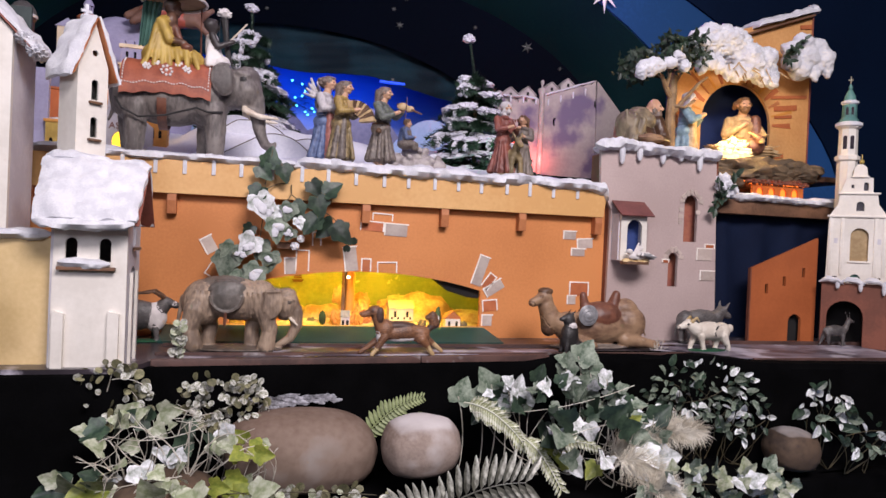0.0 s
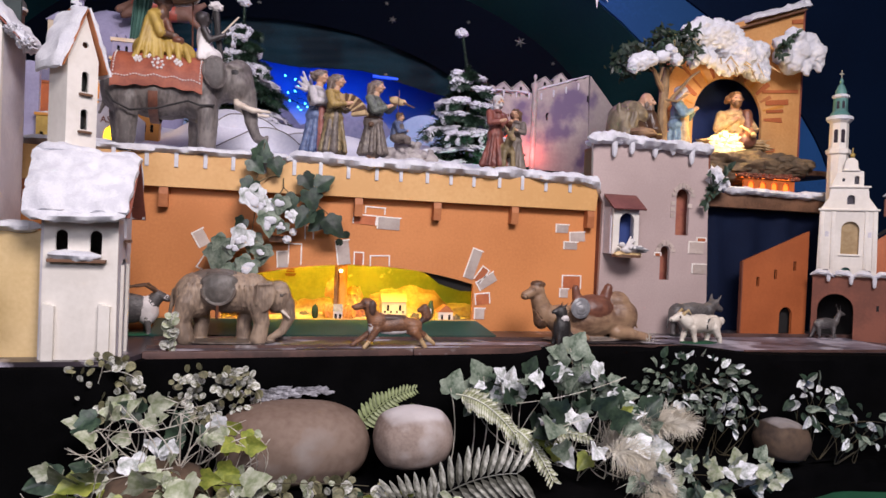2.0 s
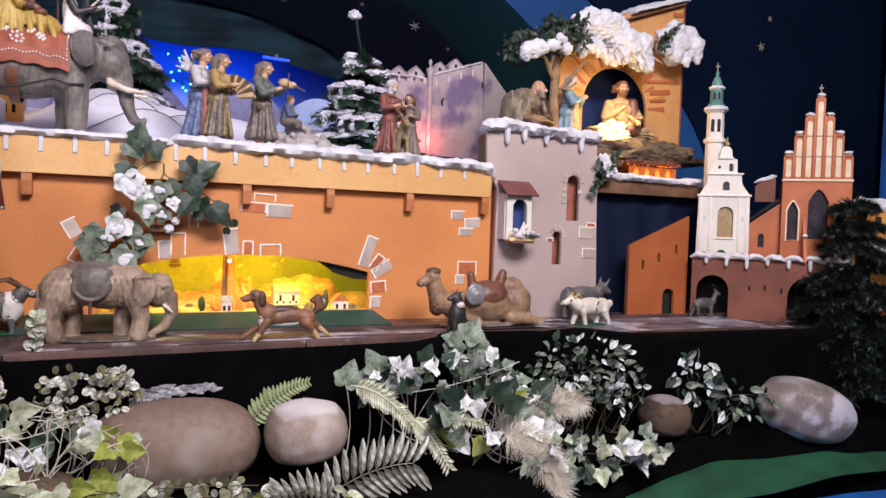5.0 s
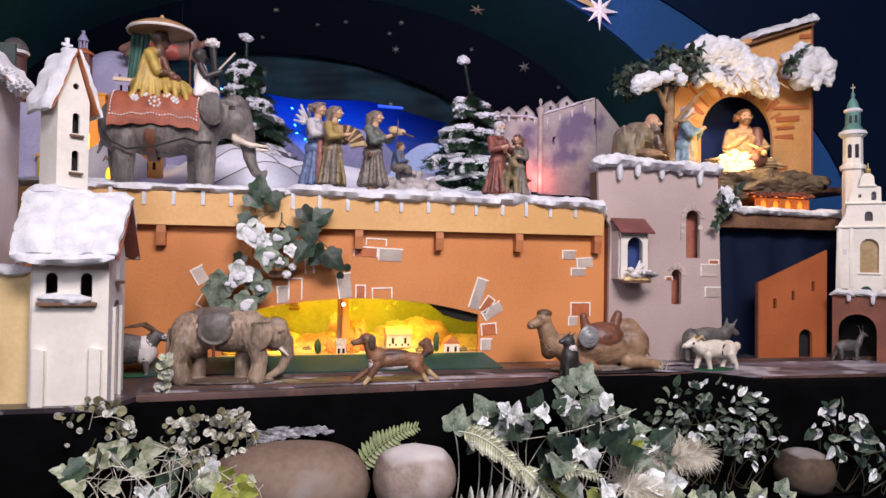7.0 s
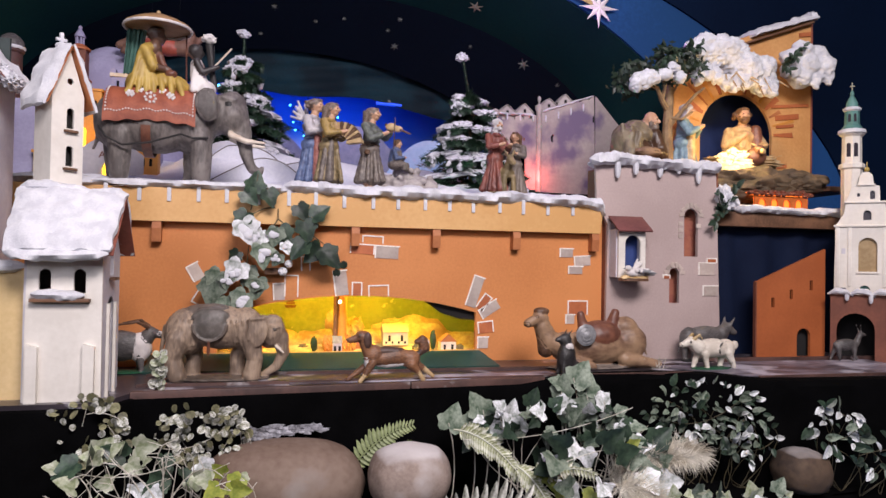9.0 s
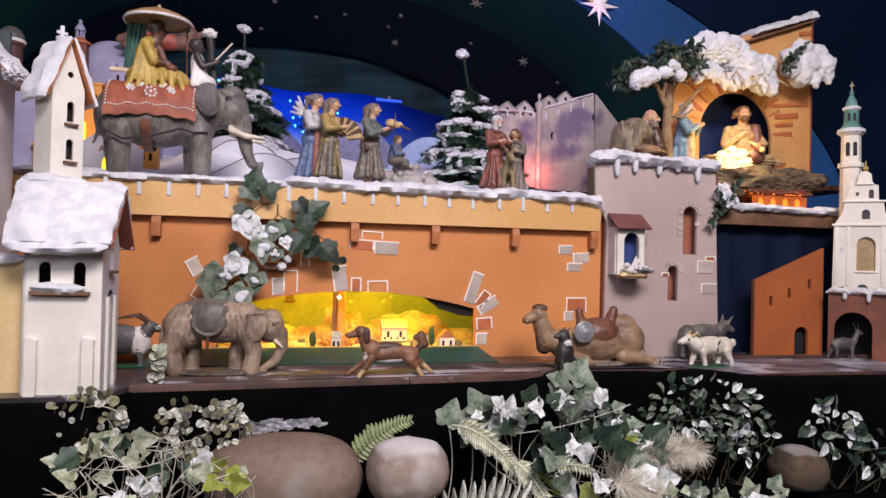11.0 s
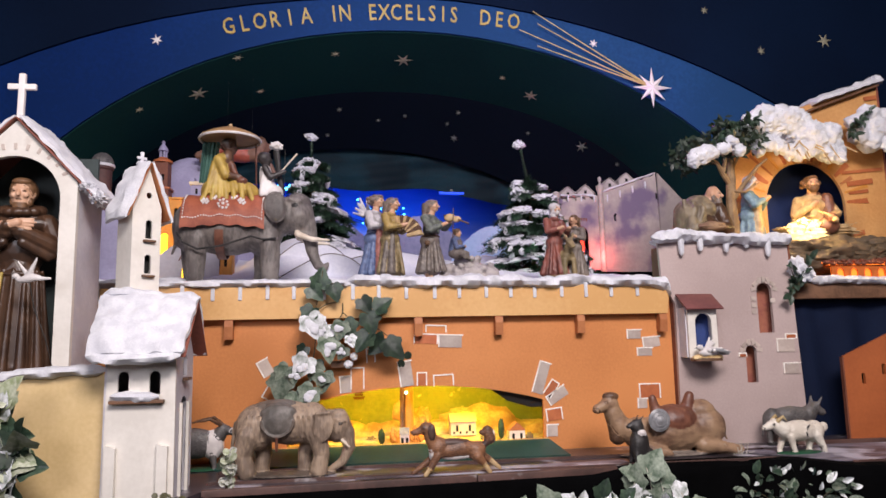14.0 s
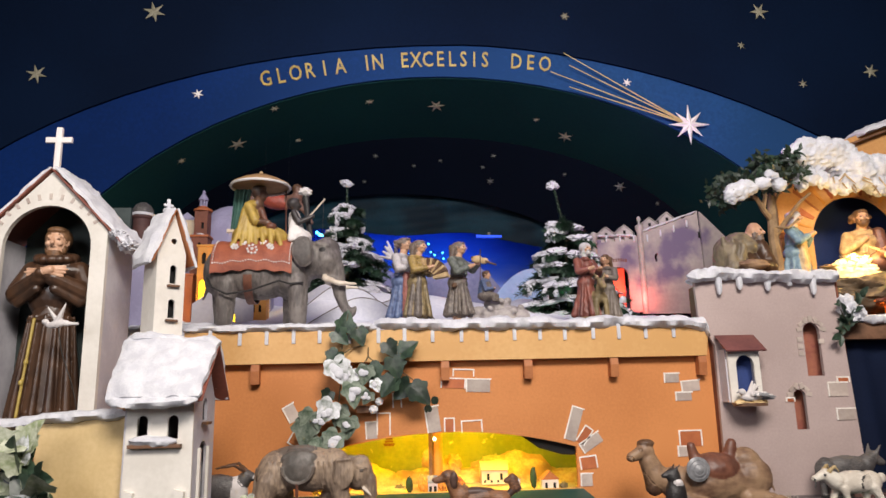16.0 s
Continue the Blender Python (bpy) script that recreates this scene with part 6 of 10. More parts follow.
carved("dog_figure", [
    egg((0.0, 0, 0.078), (0.075, 0.026, 0.028), 0, -4), egg((-0.055, 0, 0.085), (0.034, 0.025, 0.034), 0), egg((-0.01, 0, 0.098), (0.060, 0.020, 0.014), 1), egg((0.0, 0, 0.056), (0.050, 0.018, 0.010), 2), egg((0.065, 0, 0.070), (0.032, 0.025, 0.030), 0), cap((-0.070, 0, 0.095), (-0.085, 0, 0.132), 0.022, 0.019, 0), egg((-0.092, 0, 0.145), (0.025, 0.020, 0.020), 0), cap((-0.10, 0, 0.142), (-0.132, 0, 0.134), 0.014, 0.010, 0), egg((-0.140, 0, 0.136), (0.005, 0.006, 0.005), 1), egg((-0.105, -0.017, 0.150), (0.004, 0.003, 0.004), 1), egg((-0.078, 0.020, 0.136), (0.012, 0.006, 0.026), 1), egg((-0.078, -0.020, 0.136), (0.012, 0.006, 0.026), 1), egg((-0.072, 0, 0.080), (0.016, 0.018, 0.036), 2),
    cap((-0.060, 0.014, 0.065), (-0.105, 0.014, 0.030), 0.014, 0.010, 0), cap((-0.105, 0.014, 0.030), (-0.135, 0.014, 0.010), 0.009, 0.007, 0), cap((-0.060, -0.014, 0.065), (-0.085, -0.014, 0.025), 0.014, 0.010, 0), cap((-0.085, -0.014, 0.025), (-0.100, -0.014, 0.006), 0.009, 0.008, 3),
    cap((0.070, 0.014, 0.060), (0.110, 0.014, 0.040), 0.020, 0.011, 0), cap((0.110, 0.014, 0.040), (0.145, 0.014, 0.012), 0.009, 0.007, 3), cap((0.065, -0.014, 0.055), (0.085, -0.014, 0.035), 0.019, 0.011, 0), cap((0.085, -0.014, 0.035), (0.105, -0.014, 0.006), 0.009, 0.008, 3),
    cap((0.090, 0, 0.085), (0.112, 0, 0.105), 0.009, 0.015, 1), cap((0.112, 0, 0.105), (0.104, 0, 0.132), 0.017, 0.016, 0), cap((0.104, 0, 0.132), (0.084, 0, 0.126), 0.013, 0.008, 0), cap((0.116, 0, 0.100), (0.120, 0, 0.125), 0.010, 0.008, 2)],
    [DOG, mat("dark_brown_coat", (0.085, 0.045, 0.032), (0.05, 0.027, 0.02), 0.5, 18, 120, 0.4), LINEN, SAND], 0.0032, (0.050, -0.370, 0.001), "running red-brown hound figure on the deck track", "dog figure", 3, 0.86, "", 2)

carved("goat_figure", [
    egg((0.015, 0, 0.062), (0.062, 0.030, 0.030), 0), egg((0.065, 0, 0.060), (0.028, 0.026, 0.030), 0), cap((-0.035, 0, 0.066), (-0.062, 0, 0.082), 0.024, 0.017, 0), cap((-0.062, 0, 0.084), (-0.094, 0, 0.074), 0.016, 0.009, 0), cap((-0.060, 0.012, 0.094), (-0.045, 0.016, 0.106), 0.006, 0.004, 1), cap((-0.060, -0.012, 0.094), (-0.045, -0.016, 0.106), 0.006, 0.004, 1), cap((-0.045, 0.016, 0.106), (-0.036, 0.018, 0.092), 0.004, 0.002, 1), cap((-0.045, -0.016, 0.106), (-0.036, -0.018, 0.092), 0.004, 0.002, 1),
    cap((-0.025, 0.014, 0.05), (-0.045, 0.014, 0.004), 0.012, 0.006, 0), cap((-0.025, -0.014, 0.05), (-0.012, -0.014, 0.004), 0.012, 0.006, 0), cap((0.060, 0.014, 0.05), (0.055, 0.014, 0.004), 0.015, 0.007, 0), cap((0.062, -0.014, 0.05), (0.085, -0.014, 0.004), 0.015, 0.007, 0), egg((0.098, 0, 0.070), (0.013, 0.008, 0.014), 0), egg((0.01, 0, 0.0), (0.07, 0.03, 0.005), 2), egg((-0.074, -0.014, 0.084), (0.004, 0.003, 0.003), 3), egg((-0.100, 0, 0.072), (0.005, 0.006, 0.005), 3)]
    + [cap((0.045 + 0.028 * math.cos(a), -0.030, 0.060 + 0.026 * math.sin(a)), (0.045 + 0.028 * math.cos(a + 0.5), -0.030, 0.060 + 0.026 * math.sin(a + 0.5)), 0.0016, 0.0016, 3) for a in (1.2, 1.7, 2.2, 2.7, 3.2)],
    [GOAT, HAIR_PALE, GREEN_CLOTH, BLACK_COAT], 0.003, (1.098, -0.29, 0.004), "white goat figure with dark markings on a green base", "goat figure", 4, 1.05, "", 2)

carved("donkey_figure", [
    egg((0, 0, 0.088), (0.082, 0.032, 0.036), 0), egg((-0.062, 0, 0.084), (0.034, 0.030, 0.036), 0), cap((0.065, 0, 0.095), (0.092, 0, 0.118), 0.028, 0.020, 0), cap((0.092, 0, 0.116), (0.122, 0, 0.098), 0.018, 0.011, 0), cap((0.088, 0.012, 0.130), (0.094, 0.016, 0.158), 0.007, 0.003, 0), cap((0.098, -0.012, 0.128), (0.112, -0.016, 0.154), 0.007, 0.003, 0),
    cap((0.050, 0.015, 0.07), (0.052, 0.015, 0.004), 0.014, 0.008, 0), cap((0.055, -0.015, 0.07), (0.062, -0.015, 0.004), 0.014, 0.008, 0), cap((-0.065, 0.015, 0.07), (-0.070, 0.015, 0.004), 0.016, 0.008, 0), cap((-0.060, -0.015, 0.07), (-0.050, -0.015, 0.004), 0.016, 0.008, 0), cap((-0.092, 0, 0.09), (-0.105, 0, 0.03), 0.006, 0.004, 0), egg((0, 0, 0), (0.09, 0.032, 0.005), 1)],
    [GREY_COAT, DARK], 0.0045, (1.205, -0.115, 0.003), "dark grey donkey figure on the rear track", "donkey figure", 0, 0.98, "", 2)

carved("ram_figure", [
    egg((-0.02, 0, 0.075), (0.075, 0.034, 0.044), 0), egg((0.035, 0, 0.070), (0.032, 0.030, 0.044), 1), cap((0.045, 0, 0.090), (0.062, 0, 0.112), 0.024, 0.018, 0), cap((0.060, 0, 0.116), (0.090, 0, 0.104), 0.015, 0.010, 0), cap((0.055, 0.012, 0.128), (0.030, 0.030, 0.145), 0.006, 0.005, 2), cap((0.055, -0.012, 0.128), (0.030, -0.030, 0.145), 0.006, 0.005, 2), cap((0.030, 0.030, 0.145), (-0.020, 0.034, 0.138), 0.005, 0.003, 2), cap((0.030, -0.030, 0.145), (-0.020, -0.034, 0.138), 0.005, 0.003, 2), egg((0.085, 0, 0.108), (0.007, 0.012, 0.008), 1),
    cap((0.03, 0.014, 0.05), (0.03, 0.014, 0.004), 0.012, 0.007, 0), cap((0.035, -0.014, 0.05), (0.042, -0.014, 0.004), 0.012, 0.007, 0), cap((-0.07, 0.014, 0.05), (-0.07, 0.014, 0.004), 0.014, 0.007, 0), cap((-0.06, -0.014, 0.05), (-0.06, -0.014, 0.004), 0.014, 0.007, 0), egg((-0.01, 0, 0), (0.09, 0.03, 0.005), 3)],
    [GREY_COAT, LINEN, HAIR, GREEN_CLOTH], 0.0034, (-0.665, -0.12, 0.003), "grey horned ram figure half behind the elephant", "ram figure", 0, 1.0, "", 2)
carved("deer_figure", [
    egg((0, 0, 0.062), (0.050, 0.020, 0.022), 0), cap((0.040, 0, 0.070), (0.056, 0, 0.100), 0.013, 0.009, 0), cap((0.056, 0, 0.104), (0.074, 0, 0.098), 0.009, 0.006, 0), cap((0.054, 0.006, 0.11), (0.048, 0.012, 0.135), 0.004, 0.002, 0), cap((0.054, -0.006, 0.11), (0.048, -0.012, 0.135), 0.004, 0.002, 0), cap((0.03, 0.01, 0.05), (0.05, 0.01, 0.004), 0.008, 0.004, 0), cap((0.03, -0.01, 0.05), (0.025, -0.01, 0.004), 0.008, 0.004, 0), cap((-0.035, 0.01, 0.05), (-0.055, 0.01, 0.004), 0.010, 0.004, 0), cap((-0.035, -0.01, 0.05), (-0.03, -0.01, 0.004), 0.010, 0.004, 0)],
    [GREY_COAT], 0.004, (1.72, -0.20, 0.004), "small grey deer figure before the gate arch", "deer figure", -10, 0.95, "", 2)


# ---------------------------------------------------------------- upper belt figures
def k12(cx, cy, y=0.0):
    """A side-on sketch of the rider group in its own units, as metres."""
    return (-0.845 + (cx - 62) * 0.000695 + 0.60, y, (828 - cy) * 0.000695)


def upper_elephant():
    K = k12
    p = [egg(K(300, 555), (0.155, 0.085, 0.100), 0, 2), egg(K(150, 560), (0.075, 0.078, 0.095), 0), egg(K(470, 560), (0.070, 0.078, 0.098), 0), egg(K(630, 500), (0.062, 0.055, 0.066), 0), egg(K(640, 440), (0.046, 0.045, 0.038), 0), egg(K(560, 500, 0.0), (0.06, 0.06, 0.07), 0),
         egg(K(540, 480, -0.084), (0.040, 0.008, 0.056), 0, -8), egg(K(543, 482, -0.091), (0.028, 0.004, 0.042), 3, -8), egg(K(540, 480, 0.070), (0.037, 0.010, 0.055), 0, -8), cap(K(505, 430, -0.088), K(560, 415, -0.088), 0.006, 0.006, 0), cap(K(505, 430, -0.088), K(500, 500, -0.088), 0.005, 0.005, 0), cap(K(500, 500, -0.088), K(545, 548, -0.088), 0.005, 0.005, 0), cap(K(680, 540), K(700, 620), 0.034, 0.026, 0), cap(K(700, 620), K(712, 690), 0.026, 0.020, 0), cap(K(712, 690), K(735, 745), 0.020, 0.017, 0), cap(K(735, 745), K(768, 768), 0.017, 0.014, 0), cap(K(768, 768), K(782, 745), 0.013, 0.009, 0),
         cap(K(640, 600, -0.035), K(710, 628, -0.045), 0.012, 0.010, 1), cap(K(710, 628, -0.045), K(795, 632, -0.042), 0.010, 0.004, 1), cap(K(640, 600, 0.035), K(710, 628, 0.045), 0.012, 0.010, 1), cap(K(710, 628, 0.045), K(795, 632, 0.042), 0.010, 0.004, 1),
         cap(K(510, 620, -0.042), K(515, 805, -0.042), 0.036, 0.030, 0), cap(K(470, 620, 0.042), K(465, 805, 0.042), 0.036, 0.030, 0), cap(K(165, 620, -0.042), K(165, 805, -0.042), 0.040, 0.030, 0), cap(K(125, 620, 0.042), K(130, 805, 0.042), 0.040, 0.030, 0), cap(K(82, 560), K(45, 690), 0.010, 0.005, 0), egg(K(628, 462, -0.050), (0.010, 0.006, 0.007), 2), cap(K(600, 430, -0.048), K(655, 440, -0.046), 0.008, 0.006, 0), egg(K(640, 500, -0.040), (0.030, 0.018, 0.026), 0)]
    carved("elephant_figure", p, [ELEPHANT, IVORY, BLACK_COAT, mat("dark_ear_paint", (0.12, 0.10, 0.095), (0.07, 0.06, 0.055), 0.55, 16, 110, 0.5)], 0.005, (-0.565, 0.12, 0.572), "large grey carved elephant with long tusks on the upper belt", "elephant figure", 0, 1.0)

    def over(u, v):  # saddle cloth bent over the back
        a = radians(-96 + 192 * v)
        x = K(105, 0)[0] + (K(490, 0)[0] - K(105, 0)[0]) * u
        zc = 0.180 + 0.012 * math.sin(u * 3.1)
        return Vector((x, 0.094 * math.sin(a), zc + 0.112 * math.cos(a) + 0.003 * math.sin(u * 30)))

    t = thing("saddle_carpet", (-0.565, 0.12, 0.572), "red carpet with white flower ornament over the elephant", "saddle cloth")
    part("cloth", sheet(28, 24, over, 0.004), CARPET, t)
    for u, v, n, r in ((0.50, 0.20, 8, 0.016), (0.28, 0.24, 6, 0.010), (0.72, 0.24, 6, 0.010), (0.38, 0.31, 5, 0.008), (0.62, 0.31, 5, 0.008)):
        bm = nb()
        for i in range(n):
            a = 2 * math.pi * i / n
            q = over(u + r * math.cos(a) / 0.27, v + r * math.sin(a) / 0.33)
            blob(bm, q + Vector((0, -0.003, 0)), (0.005, 0.003, 0.005), i, 0.3, 3, 1)
        blob(bm, over(u, v) + Vector((0, -0.003, 0)), (0.006, 0.003, 0.006), 1, 0.2, 3, 1)
        part("flower_ornament", bm, LINEN, t, "white painted flower")
    bm = nb()
    for i in range(31):
        blob(bm, over(i / 30 * 0.94 + 0.03, 0.085) + Vector((0, -0.003, 0)), (0.0028, 0.002, 0.0028), i, 0, 1, 1)
    for i in range(12):
        for u in (0.03, 0.97):
            blob(bm, over(u, 0.09 + i * 0.03) + Vector((0, -0.003, 0)), (0.0028, 0.002, 0.0028), i, 0, 1, 1)
    part("border_beads", bm, LINEN, t)
    part("harness_strap", tube(nb(), [K(85, 600, -0.070), K(120, 650, -0.092), K(190, 684, -0.094), K(300, 668, -0.094), K(430, 622, -0.088), K(480, 636, -0.084), K(545, 630, -0.080)], 0.0035, 6), BLACK_COAT, t, "black harness strap")
    part("girth_strap", sheet(3, 20, lambda u, v: Vector((K(262 + 40 * u, 0)[0], 0.090 * math.cos(math.pi * v), 0.165 - 0.088 * math.sin(math.pi * v))), 0.003), LEATHER, t)

    rp = [cap(K(258, 345), K(272, 235), 0.044, 0.036, 0), egg(K(275, 222), (0.030, 0.046, 0.020), 0), egg(K(340, 372), (0.072, 0.050, 0.034), 0), egg(K(235, 385), (0.045, 0.052, 0.045), 0), egg(K(410, 395), (0.030, 0.046, 0.034), 0), egg(K(300, 215, -0.01), (0.018, 0.030, 0.030), 1)]
    for a, b, za, zb, w in ((245, 205, 250, 430, 0.011), (252, 238, 300, 445, 0.013), (268, 275, 330, 440, 0.012), (295, 308, 350, 450, 0.014), (330, 345, 355, 440, 0.012), (370, 385, 360, 448, 0.013), (405, 428, 370, 440, 0.012), (235, 190, 330, 440, 0.010)):  # folds of the robe that end in points
        rp.append(cap(K(a, za, -0.040), K(b, zb, -0.060), 0.012, w * 0.6, 0))
    rp += [cap(K(262, 235, -0.042), K(300, 315, -0.055), 0.018, 0.016, 0), cap(K(300, 315, -0.055), K(352, 318, -0.042), 0.013, 0.009, 1), egg(K(360, 318, -0.040), (0.011, 0.010, 0.009), 1), egg(K(375, 338, -0.040), (0.018, 0.016, 0.012), 4), cap(K(318, 250, -0.02), K(350, 330, -0.03), 0.012, 0.010, 4)]
    rp += [cap(K(284, 200), K(300, 178), 0.012, 0.012, 1)] + head(K(306, 158), 0.027, 1, 1, 3, "short") + [egg(K(292, 138), (0.024, 0.026, 0.014), 2)]
    carved("rider_figure", rp, [YELLOW, SKIN_BROWN, TAUPE, BLACK_COAT, LEATHER], 0.0034, (-0.565, 0.12, 0.572), "seated king figure in a yellow robe on the elephant", "rider figure", 0, 1.0, "", 2)
    dp = [egg(K(505, 385), (0.044, 0.040, 0.030), 0), cap(K(495, 385), K(478, 285), 0.030, 0.022, 0), egg(K(478, 268), (0.020, 0.032, 0.012), 0), cap(K(480, 265, -0.028), K(508, 318, -0.034), 0.012, 0.010, 1), cap(K(508, 318, -0.034), K(575, 285, -0.028), 0.010, 0.008, 1), cap(K(478, 260), K(478, 240), 0.009, 0.009, 1), cap(K(520, 400, -0.04), K(560, 425, -0.05), 0.016, 0.010, 0)]
    dp += [cap(K(470, 300, -0.024), K(470 + 26 * i, 405, -0.042 + 0.004 * i), 0.006, 0.010, 0) for i in range(4)] + head(K(478, 216), 0.024, 1, 1, 1, "short")
    carved("driver_figure", dp, [LINEN, SKIN_DARK], 0.004, (-0.565, 0.12, 0.572), "elephant driver figure in a white tunic", "rider figure", 0, 1.0, "", 2)
    t = thing("feather_whisk", (-0.565, 0.12, 0.572), "dark staff with a white feather top", "whisk")
    part("staff", tube(nb(), [K(560, 380, 0.01), K(545, 290, 0), K(530, 170, 0)], [0.010, 0.009, 0.012], 8), BLACK_COAT, t)
    part("feather", blob(nb(), K(528, 145, 0), (0.022, 0.016, 0.015), 4, 0.5, 3, 3), LINEN, t, "white feather tuft")
    single("riding_stick", tube(nb(), [K(560, 285, -0.03), K(635, 195, -0.03)], 0.003, 6), IVORY, (-0.565, 0.12, 0.572), "thin pale stick in the driver's grip", "stick")
    t = thing("parasol", (-0.565, 0.12, 0.572), "straw-coloured parasol with a white rim and green curtain", "parasol")
    cx = K(305, 0)[0]
    canopy = part("canopy", lathe(nb(), [(0.103, 0.488), (0.100, 0.494), (0.070, 0.510), (0.035, 0.524), (0.004, 0.532)], 28, Matrix.Translation((cx, 0, 0.008))), PARASOL, t, "straw-coloured ribbed canopy")
    part("rim", tube(nb(), [(cx + 0.102 * math.cos(i * 0.2244), 0.102 * math.sin(i * 0.2244), 0.492) for i in range(29)], 0.0045, 6), LINEN, canopy, "white rim")
    part("finial", blob(nb(), (cx, 0, 0.544), (0.007, 0.007, 0.008), 0, 0, 1, 2), SAND, canopy)
    for k in (-0.09, 0.085):
        part("pole", tube(nb(), [(cx + k, 0.05, 0.28), (cx + k * 0.95, 0.05, 0.492)], 0.003, 6), LEATHER, t)
    bm = sheet(22, 10, lambda u, v: Vector((K(165 + 82 * u - 20 * v * (u - 0.2), 0)[0] - 0.012 * v, 0.028 + 0.006 * math.sin(u * 26), 0.492 - 0.145 * v)), 0.003)
    part("curtain", bm, mat("sea_green_cloth", (0.10, 0.21, 0.17), (0.06, 0.14, 0.115), 0.6, 12, 90, 0.2), t, "sea-green side curtain")


upper_elephant()


def villager(seed, skirt, shirt, skin, hair, eye, arms="hold", style="short", hem=0.05, wide=0.13, legs=True, veil=None, beard="", waist=0.56):
    """A clothed standing figure one unit high that faces +x: uneven hem, gathered skirt, bent arms."""
    rng = random.Random(seed)
    p = [cap((0, 0, hem + 0.05), (0, 0, waist), wide * 0.78, 0.074, skirt), egg((-0.005, 0, waist - 0.09), (0.100, 0.104, 0.10), skirt)]
    for i in range(12):
        a = 2 * math.pi * i / 12 + rng.uniform(-0.2, 0.2)
        q, lift = wide * rng.uniform(0.78, 1.10), rng.uniform(-0.008, 0.020)
        b = a + rng.uniform(-0.3, 0.3)
        p.append(cap((q * math.cos(a), q * math.sin(a), hem + 0.02 + lift), (0.068 * math.cos(b), 0.074 * math.sin(b), waist - rng.uniform(0, 0.12)), rng.uniform(0.018, 0.040), 0.012, skirt))
    if legs:
        for s in (1, -1):
            p += [cap((0.0, 0.045 * s, 0.14), (0.005 + 0.02 * s, 0.045 * s, 0.03), 0.032, 0.024, skin), egg((0.04 + 0.02 * s, 0.045 * s, 0.016), (0.056, 0.026, 0.018), skin)]
    p += [egg((0.0, 0, waist), (0.084, 0.086, 0.022), skirt), cap((0, 0, waist), (0.012, 0, 0.70), 0.076, 0.082, shirt), egg((0.022, 0, 0.69), (0.080, 0.098, 0.075), shirt), egg((0, 0, 0.765), (0.062, 0.122, 0.046), shirt)]
    for i in range(5):  # creases of the shirt
        a = rng.uniform(-1.6, 1.6)
        p.append(cap((0.086 * math.cos(a), 0.094 * math.sin(a), 0.58), (0.080 * math.cos(a + 0.3), 0.100 * math.sin(a + 0.3), 0.74), 0.013, 0.006, shirt))
    p += [cap((0.005, 0, 0.78), (0.022, 0, 0.85), 0.040, 0.037, skin)] + head((0.034, 0, 0.912), 0.074, skin, hair, eye, style, beard, veil)
    if style == "long":  # locks to the shoulders
        p += [cap((0.00 - 0.015 * k, 0.062 * g, 0.93), (-0.03 - 0.012 * k, (0.074 - 0.02 * k) * g, 0.765 - 0.01 * k), 0.024, 0.017, hair) for g in (1, -1) for k in range(3)]
    if style == "short":  # curls
        p += [egg((0.005 + 0.062 * math.cos(k * 0.55 + 1.5), 0.066 * math.sin(k * 0.55 + 1.5), 0.925 + 0.028 * math.sin(k * 2.1)), (0.026, 0.024, 0.026), hair) for k in range(7)]
    reach = {"hold": ((0.055, 0.15, 0.60), (0.185, 0.055, 0.635)), "fiddle": ((0.085, 0.155, 0.655), (0.225, 0.04, 0.735)), "chest": ((0.05, 0.165, 0.60), (0.125, 0.02, 0.70)), "pray": ((0.075, 0.13, 0.60), (0.165, 0.012, 0.70))}[arms]
    for s in (1, -1):
        e, w = Vector(reach[0]), Vector(reach[1])
        e.y, w.y = e.y * s, w.y * s
        if arms == "fiddle" and s < 0:
            e, w = Vector((0.085, -0.150, 0.585)), Vector((0.190, -0.045, 0.665))
        if arms == "chest" and s > 0:
            e, w = Vector((0.07, 0.165, 0.60)), Vector((0.175, 0.09, 0.56))
        p += [cap((0, 0.112 * s, 0.752), e, 0.046, 0.043, shirt), cap(e, e.lerp(w, 0.62), 0.042, 0.036, shirt), cap(e.lerp(w, 0.55), w, 0.027, 0.024, skin), egg(w + Vector((0.012, 0, 0.006)), (0.026, 0.020, 0.022), skin)]
    return p


feathers = [cap((-0.075, s * (0.045 + 0.014 * k), 0.80 - 0.02 * k), (-0.12 - 0.012 * k, s * (0.07 + 0.02 * k), 0.955 - 0.06 * k), 0.020, 0.012, 3) for s in (1, -1) for k in range(4)]
vest = [egg((-0.012, 0, 0.68), (0.086, 0.082, 0.095), 5), egg((-0.01, 0, 0.768), (0.060, 0.075, 0.047), 5)]
panel = [cap((0.10, -0.085, 0.07), (0.075, -0.05, 0.55), 0.045, 0.030, 4), cap((0.125, -0.045, 0.07), (0.085, -0.02, 0.55), 0.030, 0.020, 4)]
carved("musician_figure", villager(3, 0, 3, 1, 2, 6, "hold", "short", 0.03, 0.135) + panel + vest + feathers, [BLUE_ROBE, SKIN, HAIR_GREY, GREY_LINEN, ROSE, TAUPE, HAIR], 0.0058, (-0.146, 0.118, 0.576), "winged musician figure in a blue skirt and white shirt", "figure", -30, 0.300, "musicians on the upper belt", 2, 0.6, 1.22)
apron = [cap((0.06, -0.115, 0.07), (0.05, -0.06, 0.52), 0.040, 0.026, 4), cap((-0.02, -0.13, 0.07), (0.0, -0.075, 0.50), 0.030, 0.020, 4)]
